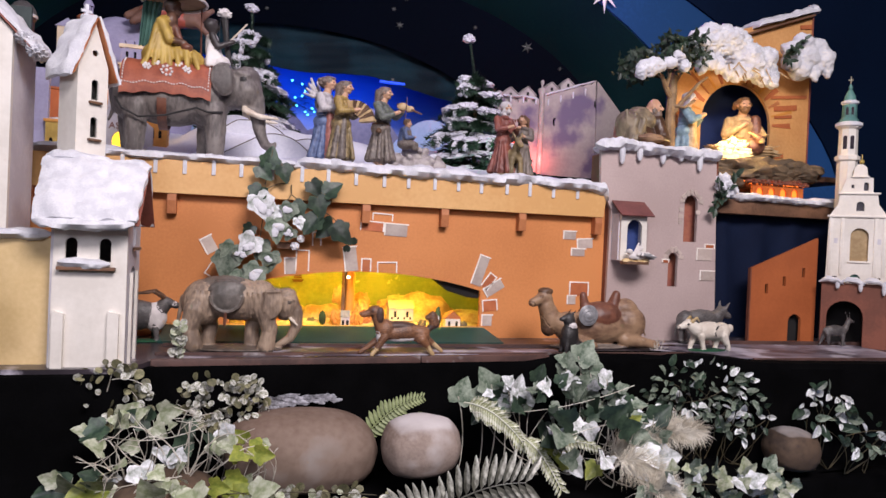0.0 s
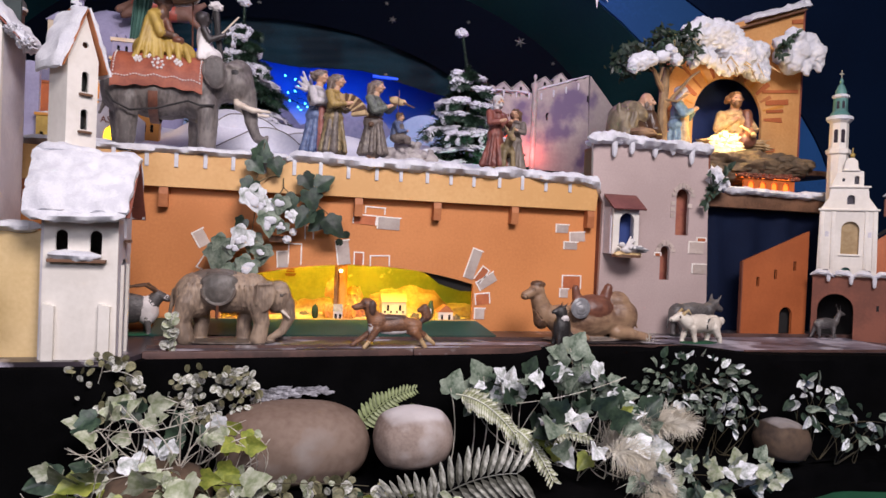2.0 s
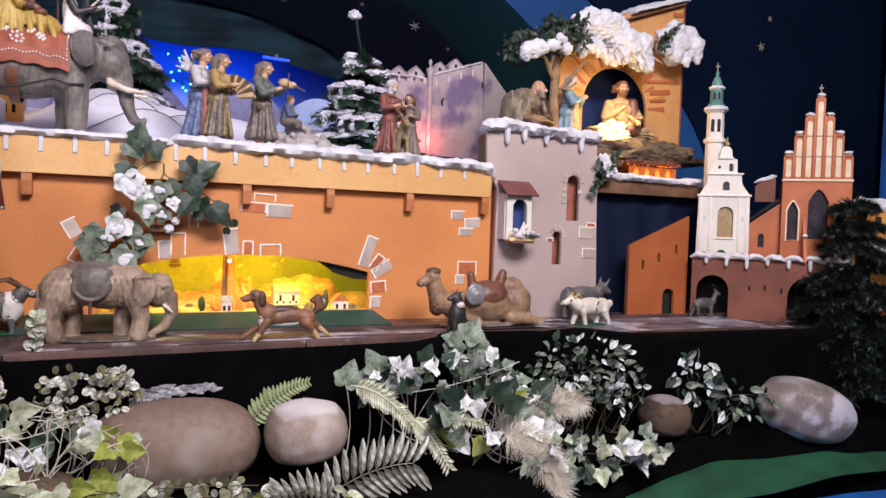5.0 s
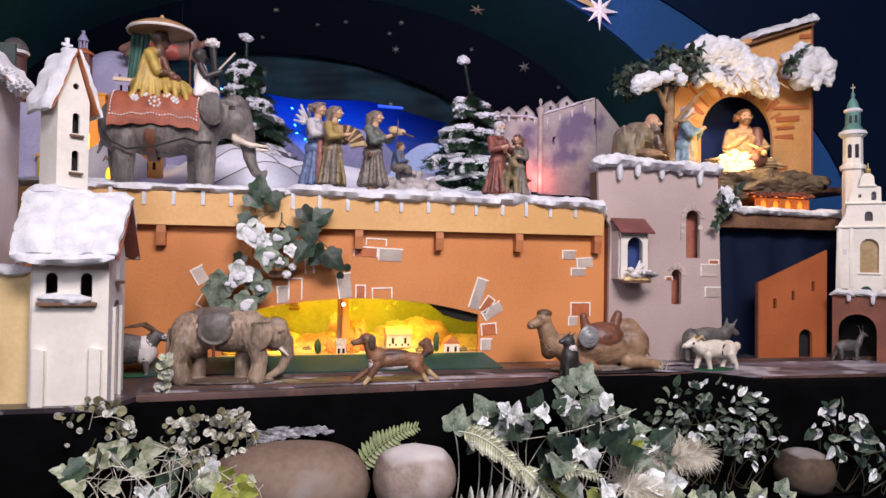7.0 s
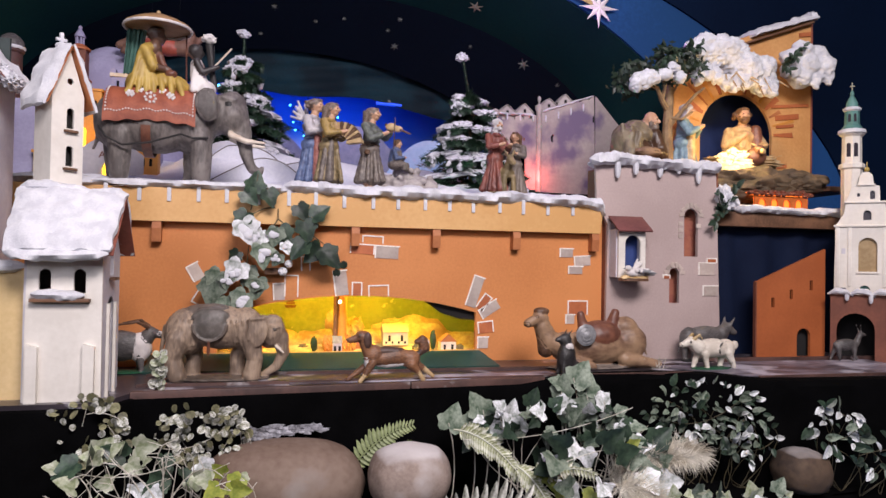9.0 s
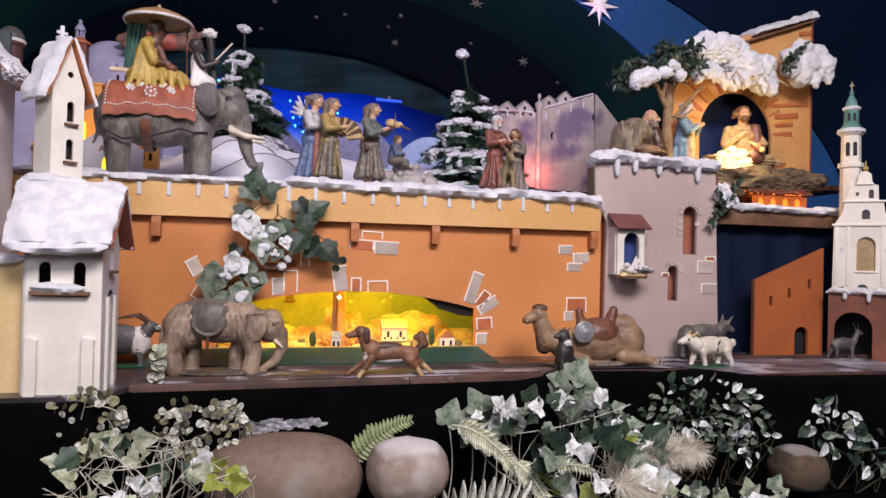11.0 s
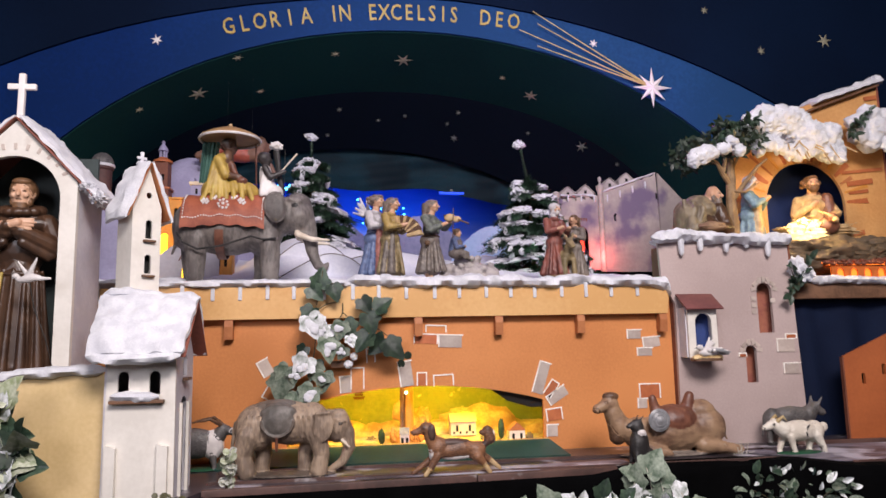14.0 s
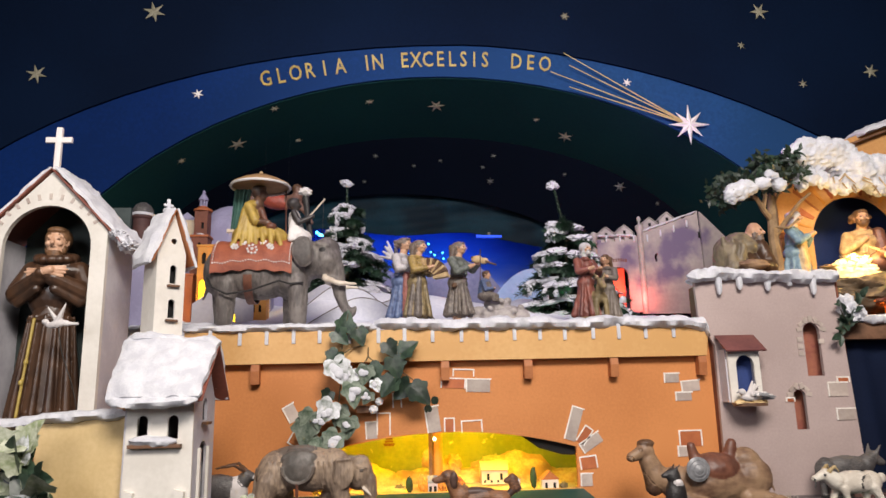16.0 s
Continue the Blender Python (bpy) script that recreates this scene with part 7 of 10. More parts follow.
carved("musician_figure", villager(8, 0, 3, 1, 2, 5, "hold", "long", 0.05, 0.130) + apron, [OLIVE, SKIN, HAIR_GREY, MUSTARD, TAUPE, HAIR], 0.0058, (-0.094, 0.062, 0.574), "musician figure in an olive dress who plays a bellows", "figure", -30, 0.280, "musicians on the upper belt", 2, 0.6, 1.22)
pouch = [egg((0.03, -0.125, 0.43), (0.032, 0.022, 0.034), 4), egg((0.0, 0, 0.53), (0.098, 0.100, 0.016), 4)]
carved("musician_figure", villager(12, 0, 3, 1, 2, 4, "fiddle", "long", 0.07, 0.128) + pouch, [TAUPE, SKIN, HAIR_GREY, TUNIC, HAIR], 0.0058, (0.045, 0.085, 0.574), "long-haired fiddler figure in a grey-brown tunic", "figure", -34, 0.278, "musicians on the upper belt", 2, 0.6, 1.25)


def accordion():
    t = thing("accordion", (-0.062, 0.020, 0.742), "striped accordion opened like a fan in the woman's arms", "accordion", rz=-28, s=0.80)
    for i in range(9):
        a = radians(10 + i * 11)
        m = Matrix.Translation((0.0, 0, -0.035)) @ Matrix.Rotation(radians(90) - a, 4, "Y")
        bm = nb()
        plate(bm, [(-0.003, 0.030), (0.003, 0.030), (0.0065, 0.088), (-0.0065, 0.088)], (), 0.026, m)
        part("bellows_fold", bm, (SAND, HAIR)[i % 2], t, smooth=False)
    for a in (4, 106):
        m = Matrix.Translation((0, 0, -0.035)) @ Matrix.Rotation(radians(90 - a), 4, "Y")
        part("end_board", box(nb(), -0.006, 0.006, -0.003, 0.030, 0.026, 0.092, m, 0.002), SAND, t)


accordion()


def fiddle():
    t = thing("fiddle", (0.108, 0.040, 0.782), "small brown carved fiddle held by the hooded musician", "fiddle", rz=-20)
    bm = nb()
    for c, r in (((0.0, 0, 0), (0.020, 0.006, 0.013)), ((0.024, 0, -0.008), (0.016, 0.006, 0.011))):
        blob(bm, c, r, 0, 0, 1, 3)
    part("body", bm, SAND, t)
    part("neck", tube(nb(), [(-0.01, 0, 0.004), (-0.02, 0, 0.008)], 0.004, 6), HAIR, t)
    part("neck", tube(nb(), [(0.03, -0.004, -0.010), (0.068, -0.004, -0.026)], [0.004, 0.003], 6), HAIR, t)
    part("bow", tube(nb(), [(0.012, -0.012, -0.075), (0.016, -0.012, 0.03)], 0.0016, 5), HAIR, t)


fiddle()
carved("shepherd_figure", seated(0, 1, 2, 3, ""), [TAUPE, SKIN, HAIR, BLUE_ROBE], 0.016, (0.150, 0.165, 0.655), "small seated shepherd figure who plays to his flock", "figure", -30, 0.105, "", 2)
carved("sheep_group_figure", [egg((x, y, z), (0.034, 0.022, 0.024), 0, a) for x, y, z, a in ((-0.06, 0, 0.03, 8), (0.0, 0.02, 0.048, 0), (0.05, 0.01, 0.030, -8), (-0.02, -0.02, 0.022, 4), (0.03, -0.025, 0.018, -5), (0.085, 0, 0.018, 0), (-0.01, 0.04, 0.065, 0), (0.02, 0.03, 0.06, 5))] + [egg((x, y, z), (0.013, 0.009, 0.010), 0, 20) for x, y, z in ((-0.095, -0.005, 0.045), (0.02, -0.005, 0.072), (0.088, -0.01, 0.046), (-0.02, -0.045, 0.04), (0.06, -0.04, 0.03), (0.045, 0.02, 0.075))] + [egg((0, 0, 0.0), (0.13, 0.05, 0.020), 0)],
       [SHEEP], 0.004, (0.185, 0.175, 0.584), "grey carved flock of lying sheep on one base", "sheep figures", -6, 1.0, "", 1)
elder = villager(31, 0, 0, 1, 2, 4, "hold", "none", 0.02, 0.150, True, 2, "full")
maid = villager(36, 3, 3, 1, 4, 4, "hold", "long", 0.02, 0.145)
donkey = [egg((0.0, -0.01, 0.072), (0.026, 0.036, 0.026), 5), cap((0.0, -0.03, 0.085), (0.002, -0.050, 0.118), 0.014, 0.011, 5), cap((0.002, -0.050, 0.122), (0.006, -0.074, 0.100), 0.012, 0.008, 5), cap((-0.006, -0.045, 0.132), (-0.014, -0.04, 0.152), 0.004, 0.003, 5), cap((0.010, -0.045, 0.132), (0.018, -0.04, 0.152), 0.004, 0.003, 5), cap((-0.012, -0.036, 0.06), (-0.012, -0.038, 0.005), 0.009, 0.007, 5), cap((0.016, -0.036, 0.06), (0.018, -0.038, 0.005), 0.009, 0.007, 5), egg((0, -0.02, 0.0), (0.078, 0.055, 0.007), 5)]
carved("holy_family_group", moved(elder, (-0.032, 0.005, 0), -58, 0.268, (0, 1, 2, 3, 4)) + moved(maid, (0.036, 0.010, 0), -128, 0.226, (0, 1, 2, 3, 4)) + donkey,
       [RED_DIM, SKIN, GREY_LINEN, TAUPE, HAIR, OLIVE], 0.0021, (0.520, 0.06, 0.572), "carved travelling family group with a donkey", "figure group", -4, 1.0, "", 2, 0.6, 1.12)
# flying angel before the night board; its skin is darkened for the shade there
carved("angel_figure", [egg((0, 0, 0), (0.085, 0.04, 0.045), 0, 12), egg((-0.08, 0, 0.02), (0.06, 0.045, 0.04), 0), cap((-0.12, 0.02, 0.02), (-0.20, 0.02, -0.01), 0.030, 0.018, 1), cap((-0.11, -0.02, 0.0), (-0.17, -0.02, -0.045), 0.030, 0.018, 1), egg((0.085, 0, -0.005), (0.05, 0.04, 0.04), 1), cap((0.10, -0.02, -0.01), (0.155, -0.03, -0.06), 0.022, 0.016, 1), cap((0.155, -0.03, -0.06), (0.190, -0.035, -0.125), 0.016, 0.012, 1), cap((0.10, 0.02, 0.0), (0.17, 0.03, 0.06), 0.020, 0.014, 1), egg((0.115, 0, 0.050), (0.026, 0.024, 0.030), 1), egg((0.108, 0, 0.066), (0.028, 0.027, 0.026), 2), cap((-0.02, 0, 0.04), (-0.08, 0.02, 0.12), 0.03, 0.015, 3)],
       [RED_ROBE, mat("shaded_angel_skin", (0.20, 0.105, 0.075), (0.13, 0.065, 0.045), 0.6), HAIR, BLUE_ROBE], 0.009, (-0.735, 0.90, 1.235), "flying angel figure with bare arms in the dark", "angel figure", 0, 0.92, "", 2)
for x in (-0.05, 0.06):
    single("angel_wire", tube(nb(), [(-0.735 + x, 0.90, 1.26), (-0.735 + x, 0.90, 3.3)], 0.0002, 5), WIRE, (0, 0, 0), "thin dark wire that the angel hangs from", "wire", group="angel wires")


# ---------------------------------------------------------------- snowy firs
def fir(at, h, r, tiers, seed, label, snowy=1.0, top=0.0, dense=1.0, lean=0.0, needle=NEEDLE):
    """A small artificial fir: trunk, drooping bushy boughs in tiers, cotton snow over the bough ends."""
    t = thing("fir_tree", at, label, "fir tree")
    rng = random.Random(seed)
    part("trunk", tube(nb(), [(0, 0, -0.05), (0, 0, h * 0.5), (lean * 0.3, 0, h)], [0.012, 0.009, 0.004], 8), BARK, t)
    verts, faces = [], []

    def brush(a, b, deep, n):
        a, b = Vector(a), Vector(b)
        d = (b - a).normalized()
        side = d.cross(Vector((0, 0, 1)))
        side = side.normalized() if side.length > 0.01 else Vector((1, 0, 0))
        up = side.cross(d)
        for _ in range(int(n * dense)):
            s = rng.random()
            p = a.lerp(b, s)
            ang = rng.uniform(0, 6.283)
            out = (math.cos(ang) * side + 0.75 * math.sin(ang) * up + d * rng.uniform(0.3, 1.0)).normalized()
            q = p + out * deep * rng.uniform(0.55, 1.15) * (1 - 0.25 * s)
            w = out.cross(d).normalized() * 0.0030
            k = len(verts)
            verts.extend((p - w, p + w, q))
            faces.append((k, k + 1, k + 2))

    def cap_snow(root, tip, a, wide, on):
        """Snow that lies over a bough end and hangs ragged over its tip."""
        bm = nb()
        d = (tip - root).normalized()
        turn = Matrix.Rotation(a, 4, "Z") @ Matrix.Rotation(-math.asin(max(-1, min(1, d.z))) * 0.8, 4, "Y")
        l = (tip - root).length
        for j in range(4):
            across = (j - 1.5) / 1.5 * wide + rng.uniform(-0.2, 0.2) * wide
            c = root.lerp(tip, 0.86 - 0.16 * abs(j - 1.5) + rng.uniform(-0.06, 0.06)) + Vector((-math.sin(a), math.cos(a), 0)) * across + Vector((0, 0, 0.026 - 0.007 * abs(j - 1.5)))
            blob(bm, c, (l * rng.uniform(0.13, 0.25) + 0.013, wide * rng.uniform(0.48, 0.72), rng.uniform(0.010, 0.017)), rng.random() * 50, 0.7, 2.0, 3, turn)
        for j in range(rng.randint(1, 3)):  # ragged drips over the tip
            c = tip + Vector((-math.sin(a), math.cos(a), 0)) * rng.uniform(-1, 1) * wide + Vector((0, 0, -0.004))
            blob(bm, c, (0.014, 0.014, rng.uniform(0.016, 0.028)), rng.random() * 50, 0.6, 2.5, 2, turn)
        part("snow_clump", bm, SNOW, on)

    for i in range(tiers):
        f = i / (tiers - 1)
        z = h * (0.13 + 0.80 * f)
        n = max(4, round(7 - 3 * f))
        for k in range(n):
            a = 6.283 * (k + 0.5 * (i % 2)) / n + rng.uniform(-0.22, 0.22)
            l = r * (1 - 0.72 * f ** 1.0) * rng.uniform(0.82, 1.12)
            zz = z + rng.uniform(-0.018, 0.018)
            root = Vector((lean * 0.3 * f, 0, zz + 0.02))
            tip = root + Vector((l * math.cos(a), l * math.sin(a), -l * rng.uniform(0.26, 0.46) + 0.01))
            mid = root.lerp(tip, 0.55) + Vector((0, 0, l * 0.10))
            limb = part("limb", tube(nb(), [root, mid, tip], [0.004, 0.003, 0.0015], 5), BARK, t)
            brush(root, mid, 0.050, 120)
            brush(mid, tip, 0.040, 190)
            for s in (0.35, 0.55, 0.75, 0.9):
                q = (root.lerp(mid, s / 0.55) if s < 0.55 else mid.lerp(tip, (s - 0.55) / 0.45))
                for sg in (-1, 1):
                    b = a + sg * rng.uniform(0.55, 0.95)
                    brush(q, q + Vector((math.cos(b), math.sin(b), -0.32)) * l * (0.52 - 0.18 * s), 0.038, 70)
            if rng.random() < snowy and math.sin(a) < 0.7:
                cap_snow(root, tip, a, 0.018 + 0.19 * l, limb)
    brush((lean * 0.2, 0, h * 0.72), (lean * 0.3, 0, h + 0.02), 0.040, 260)
    if top:
        brush((lean * 0.3, 0, h), (lean, 0, h + top), 0.016, 700)
        limb = part("limb", tube(nb(), [(lean * 0.3, 0, h), (lean, 0, h + top)], 0.005, 5), NEEDLE, t)
        bm = nb()
        for j in range(3):
            blob(bm, (lean + rng.uniform(-0.012, 0.012), -0.004, h + top + rng.uniform(-0.006, 0.010)), (0.022, 0.018, 0.012), j * 7.0, 0.6, 2.2, 3)
        part("snow_clump", bm, SNOW, limb)
    me = bpy.data.meshes.new("needles")
    me.from_pydata(verts, [], faces)
    me.materials.append(needle)
    tagged(part("needles", me, needle, t, "dark green needles"), kind="stuff")
    return t


fir((-0.410, 1.0, 0.79), 0.435, 0.205, 7, 5, "dark fir with snow-rimmed drooping boughs on the upper stage", 0.66, 0.12)
fir((0.585, 0.72, 0.60), 0.475, 0.270, 7, 9, "snow-rimmed fir in front of the castle", 0.88, 0.17, 1.0, -0.045)
# Last fir: the shade it stands in is put into near-black needles.
fir((2.13, -0.52, -0.31), 0.80, 0.27, 13, 21, "dark unlit fir at the end of the deck", 0.02, 0.0, 0.8, 0.0, mat("shade_dark_needle", (0.007, 0.016, 0.010), (0.004, 0.008, 0.006), 0.6, 24, 120, 0.1))


# ---------------------------------------------------------------- painted castle
def crenels(x0, x1, z0, z1, n, notch):
    """The top of a wall with merlons, from right to left."""
    pts, w = [], (x1 - x0) / (2 * n - 1)
    for i in range(2 * n - 1):
        a, b = x1 - i * w, x1 - (i + 1) * w
        za = z0 + (z1 - z0) * (a - x0) / (x1 - x0)
        zb = z0 + (z1 - z0) * (b - x0) / (x1 - x0)
        d = notch if i % 2 else 0
        pts += [(a, za - d), (b, zb - d)]
    return pts


def castle():
    t = thing("castle_board", (1.05, 1.0, 0.70), "grey board castle with a red-lit gate and snowy battlements", "castle")
    o = Matrix.Translation((-1.05, 0, -0.70))
    gw = part("gate_wall", plate(nb(), [(0.79, 0.70), (1.012, 0.70)] + crenels(0.80, 1.012, 1.055, 1.075, 5, 0.016), [arch(0.905, 0.715, 0.088, 0.205)], 0.012, o), CASTLE, t, smooth=False)
    part("keep_wall", plate(nb(), [(1.026, 0.69), (1.330, 0.69), (1.318, 1.195)] + [(1.318 - 0.29 * i / 12, 1.195 - 0.10 * i / 12 - 0.010 * (i % 2)) for i in range(1, 13)], [[(1.088, 0.945), (1.098, 0.945), (1.096, 0.968), (1.104, 0.985), (1.090, 0.985), (1.084, 0.97)]], 0.012, o), CASTLE, t, smooth=False)
    side = Matrix.Translation((1.330 - 1.05, 0.0, -0.70)) @ Matrix.Rotation(radians(14), 4, "Z")
    part("side_wall", plate(nb(), [(0, 0.69), (0.26, 0.69), (0.26, 0.97), (0.0, 1.195)], (), 0.010, side), CASTLE, t, smooth=False)
    for x, z1, r in ((0.788, 1.090, 0.014), (1.018, 1.130, 0.014)):
        bm = nb()
        lathe(bm, [(r, 0.69), (r, z1 - 0.035), (r * 1.4, z1 - 0.026), (r * 1.45, z1 - 0.006), (r * 0.9, z1 - 0.004)] + ([(r * 0.35, z1 + 0.004), (r * 0.35, z1 + 0.014), (r * 0.7, z1 + 0.022), (r * 0.6, z1 + 0.034), (0.002, z1 + 0.042)] if z1 > 1.1 else [(r * 0.85, z1), (0.002, z1 + 0.004)]), 12, o @ Matrix.Translation((x, -0.004, 0)))
        part("turret", bm, CASTLE_TRIM, t)
    for x, z, w in ((0.858, 1.064, 0.095), (0.950, 1.076, 0.085), (1.080, 1.112, 0.095), (1.170, 1.140, 0.080)):  # snowed house gables that look over the walls
        gable = part("house_gable", plate(nb(), [(x - w / 2, z - 0.03), (x + w / 2, z - 0.03), (x + w / 2, z + 0.018), (x, z + 0.056), (x - w / 2, z + 0.018)], (), 0.05, o @ Matrix.Translation((0, 0.02, 0))), CASTLE_TRIM, t, smooth=False)
        part("gable_window", box(nb(), x - 1.05 - 0.006, x - 1.05 + 0.006, 0.017, 0.021, z - 0.70 + 0.014, z - 0.70 + 0.030), DARK, gable)
        for sg in (1, -1):
            b = nb()
            q = [(x - 1.05 + sg * (w / 2 + 0.008), 0.012, z - 0.70 + 0.012), (x - 1.05 + sg * (w / 2 + 0.008), 0.072, z - 0.70 + 0.012), (x - 1.05, 0.072, z - 0.70 + 0.058), (x - 1.05, 0.012, z - 0.70 + 0.058)]
            slab(b, *(q if sg > 0 else [q[1], q[0], q[3], q[2]]), 0.005, x * 9 + sg, 8, 5, 0.5)
            part("gable_snow", b, CASTLE_TRIM, gable)
    part("gate_glow", plate(nb(), rect(0.85, 0.96, 0.70, 0.93), (), 0.003, o @ Matrix.Translation((0, 0.10, 0))), LIT_RED, gw, "red-lit gate passage", smooth=False)
    part("turret_slit", box(nb(), 1.312 - 1.05, 1.320 - 1.05, -0.003, 0.0, 0.36, 0.39), DARK, t)
    bm = nb()
    snow_roll(bm, [(-0.255, 0.002, 0.375), (-0.05, 0.002, 0.375)], 0.020, 0.012, 3, 0.006, 0.6)
    snow_roll(bm, [(-0.02, 0.002, 0.395), (0.27, 0.002, 0.497)], 0.020, 0.012, 5, 0.006, 0.6)
    part("snow", bm, SNOW, t)
    for i in range(7):
        bm = nb()
        icicle(bm, (-0.20 + i * 0.068, -0.004, 0.372 + (0.35 * max(0, i - 3) * 0.068)), 0.030, 0.005)
        part("snow_drip", bm, SNOW, t)
    for i in range(7):
        part("lettering_bar", box(nb(), -0.185 + i * 0.012, -0.178 + i * 0.012, -0.002, 0.0, 0.243 + 0.004 * math.sin(i * 0.5), 0.258 + 0.004 * math.sin(i * 0.5)), BRICK_DARK, gw)
    return t


castle()


# ---------------------------------------------------------------- hill town
def town_house(name, x, y, z0, w, d, h, wall, label, wins=(), roof=None, top="flat", snow=True):
    t = thing(name, (x, y, z0), label, "model house", group="houses of the hill town")
    holes = [arch(a, b, c, e) for a, b, c, e in wins]
    part("front_wall", plate(nb(), rect(-w / 2, w / 2, 0, h), holes, 0.006), wall, t, smooth=False)
    for s in (-w / 2, w / 2 - 0.005):
        part("side_wall", box(nb(), s, s + 0.005, 0.006, d, 0, h), wall, t)
    part("back_wall", box(nb(), -w / 2, w / 2, d, d + 0.005, 0, h), wall, t)
    # Dark sheet behind the windows stands for the shade indoors.
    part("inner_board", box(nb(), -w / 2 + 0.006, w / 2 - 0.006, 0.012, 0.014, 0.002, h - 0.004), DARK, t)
    rm = roof or wall
    if top == "flat":
        part("cornice", box(nb(), -w / 2 - 0.006, w / 2 + 0.006, -0.006, d + 0.01, h, h + 0.010, None, 0.002), rm, t)
    elif top == "battlement":
        bm = nb()
        box(bm, -w / 2 - 0.006, w / 2 + 0.006, -0.006, d + 0.008, h, h + 0.014)
        part("cornice", bm, rm, t)
        for k in (-1, 0, 1):
            part("merlon", box(nb(), k * w * 0.42 - w * 0.11, k * w * 0.42 + w * 0.11, -0.005, d * 0.5, h + 0.014, h + 0.030), wall, t)
    elif top == "gable":
        bm = nb()
        plate(bm, [(-w / 2 - 0.008, h), (w / 2 + 0.008, h), (0, h + w * 0.45)], (), d + 0.012, Matrix.Translation((0, -0.004, 0)))
        part("roof", bm, rm, t, smooth=False)
    elif top == "lantern":
        bm = nb()
        lathe(bm, [(w * 0.72, h), (w * 0.74, h + 0.008), (w * 0.36, h + 0.022), (w * 0.32, h + 0.025)], 16, Matrix.Translation((0, d / 2, 0)))
        part("roof", bm, rm, t)
        for k in range(6):
            a = k * 1.047
            part("lantern_post", tube(nb(), [(w * 0.24 * math.cos(a), d / 2 + w * 0.24 * math.sin(a), h + 0.022), (w * 0.24 * math.cos(a), d / 2 + w * 0.24 * math.sin(a), h + 0.055)], 0.004, 6), LILAC, t)
        bm = nb()
        lathe(bm, [(w * 0.38, h + 0.055), (w * 0.36, h + 0.062), (w * 0.2, h + 0.080), (0.006, h + 0.088), (0.009, h + 0.096), (0.002, h + 0.104)], 14, Matrix.Translation((0, d / 2, 0)))
        part("dome", bm, LILAC, t)
    if snow and top in ("gable", "flat"):
        zt = h + (w * 0.45 if top == "gable" else 0.012)
        part("snow", snow_roll(nb(), [(-w * 0.1 if top == "gable" else -w / 2, d * 0.3, zt), (w * 0.1 if top == "gable" else w / 2, d * 0.3, zt)], d * 0.8, 0.014, x * 9, 0.008, 0.4), SNOW, t)
    return t


town_house("bell_tower", -1.060, 0.85, 0.58, 0.072, 0.07, 0.475, BRICK_DARK, "tall brown bell tower with a lantern top", [(0.0, 0.41, 0.012, 0.04), (0.012, 0.33, 0.010, 0.03)], BRICK_RED, "flat")
town_house("bell_tower", -1.058, 0.852, 1.064, 0.058, 0.056, 0.115, BRICK_DARK, "upper stage of the brown bell tower", [(0.008, 0.03, 0.012, 0.03)], BRICK_RED, "lantern")
town_house("town_house", -1.115, 0.78, 0.58, 0.11, 0.09, 0.285, BRICK_RED, "terracotta town house under the bell tower", [], BRICK_RED, "flat", False)
town_house("town_house", -0.985, 0.74, 0.58, 0.092, 0.07, 0.405, AMBER, "amber town house with a lit tall window", [(-0.020, 0.33, 0.018, 0.05), (0.022, 0.33, 0.016, 0.04), (-0.022, 0.09, 0.030, 0.17)], AMBER, "flat", False)
single("lit_window", box(nb(), -0.020, 0.020, 0, 0.002, 0, 0.19), LIT_AMBER, (-1.008, 0.748, 0.665), "tall lit yellow window of the amber house", "window")
town_house("tower_house", -0.868, 0.75, 0.58, 0.085, 0.07, 0.400, BEIGE, "beige tower house with a blue-grey top storey", [(0.014, 0.18, 0.012, 0.05)], LANCET, "flat")
town_house("tower_house", -0.868, 0.752, 0.992, 0.078, 0.066, 0.060, LILAC, "crenellated blue-grey top of the beige tower", [(-0.016, 0.02, 0.010, 0.025), (0.014, 0.02, 0.010, 0.025)], LANCET, "battlement")
town_house("town_house", -0.762, 0.80, 0.58, 0.074, 0.07, 0.435, LILAC, "narrow lilac tower house with a red cornice", [(0.0, 0.36, 0.012, 0.03)], BRICK_DARK, "lantern")
town_house("town_house", -0.742, 0.60, 0.58, 0.075, 0.06, 0.225, AMBER, "small amber house beside the grey chapel", [(0.012, 0.10, 0.012, 0.03), (-0.014, 0.10, 0.012, 0.03)], AMBER, "gable")
town_house("town_house", -1.230, 0.55, 0.56, 0.16, 0.10, 0.285, mat("grey_green_paint", (0.20, 0.25, 0.25), (0.15, 0.19, 0.19), 0.65), "grey-green house with a snowy roof behind the shrine", [(0.04, 0.08, 0.02, 0.045)], LILAC, "gable")
town_house("town_house", -1.045, 0.40, 0.56, 0.060, 0.05, 0.125, YELLOW, "small yellow house with dark windows", [(-0.012, 0.03, 0.012, 0.04), (0.014, 0.03, 0.012, 0.04)], AMBER, "flat")
town_house("town_house", -1.150, 0.95, 0.58, 0.080, 0.08, 0.58, LANCET, "pale round-topped tower house", [], LILAC, "gable", False)


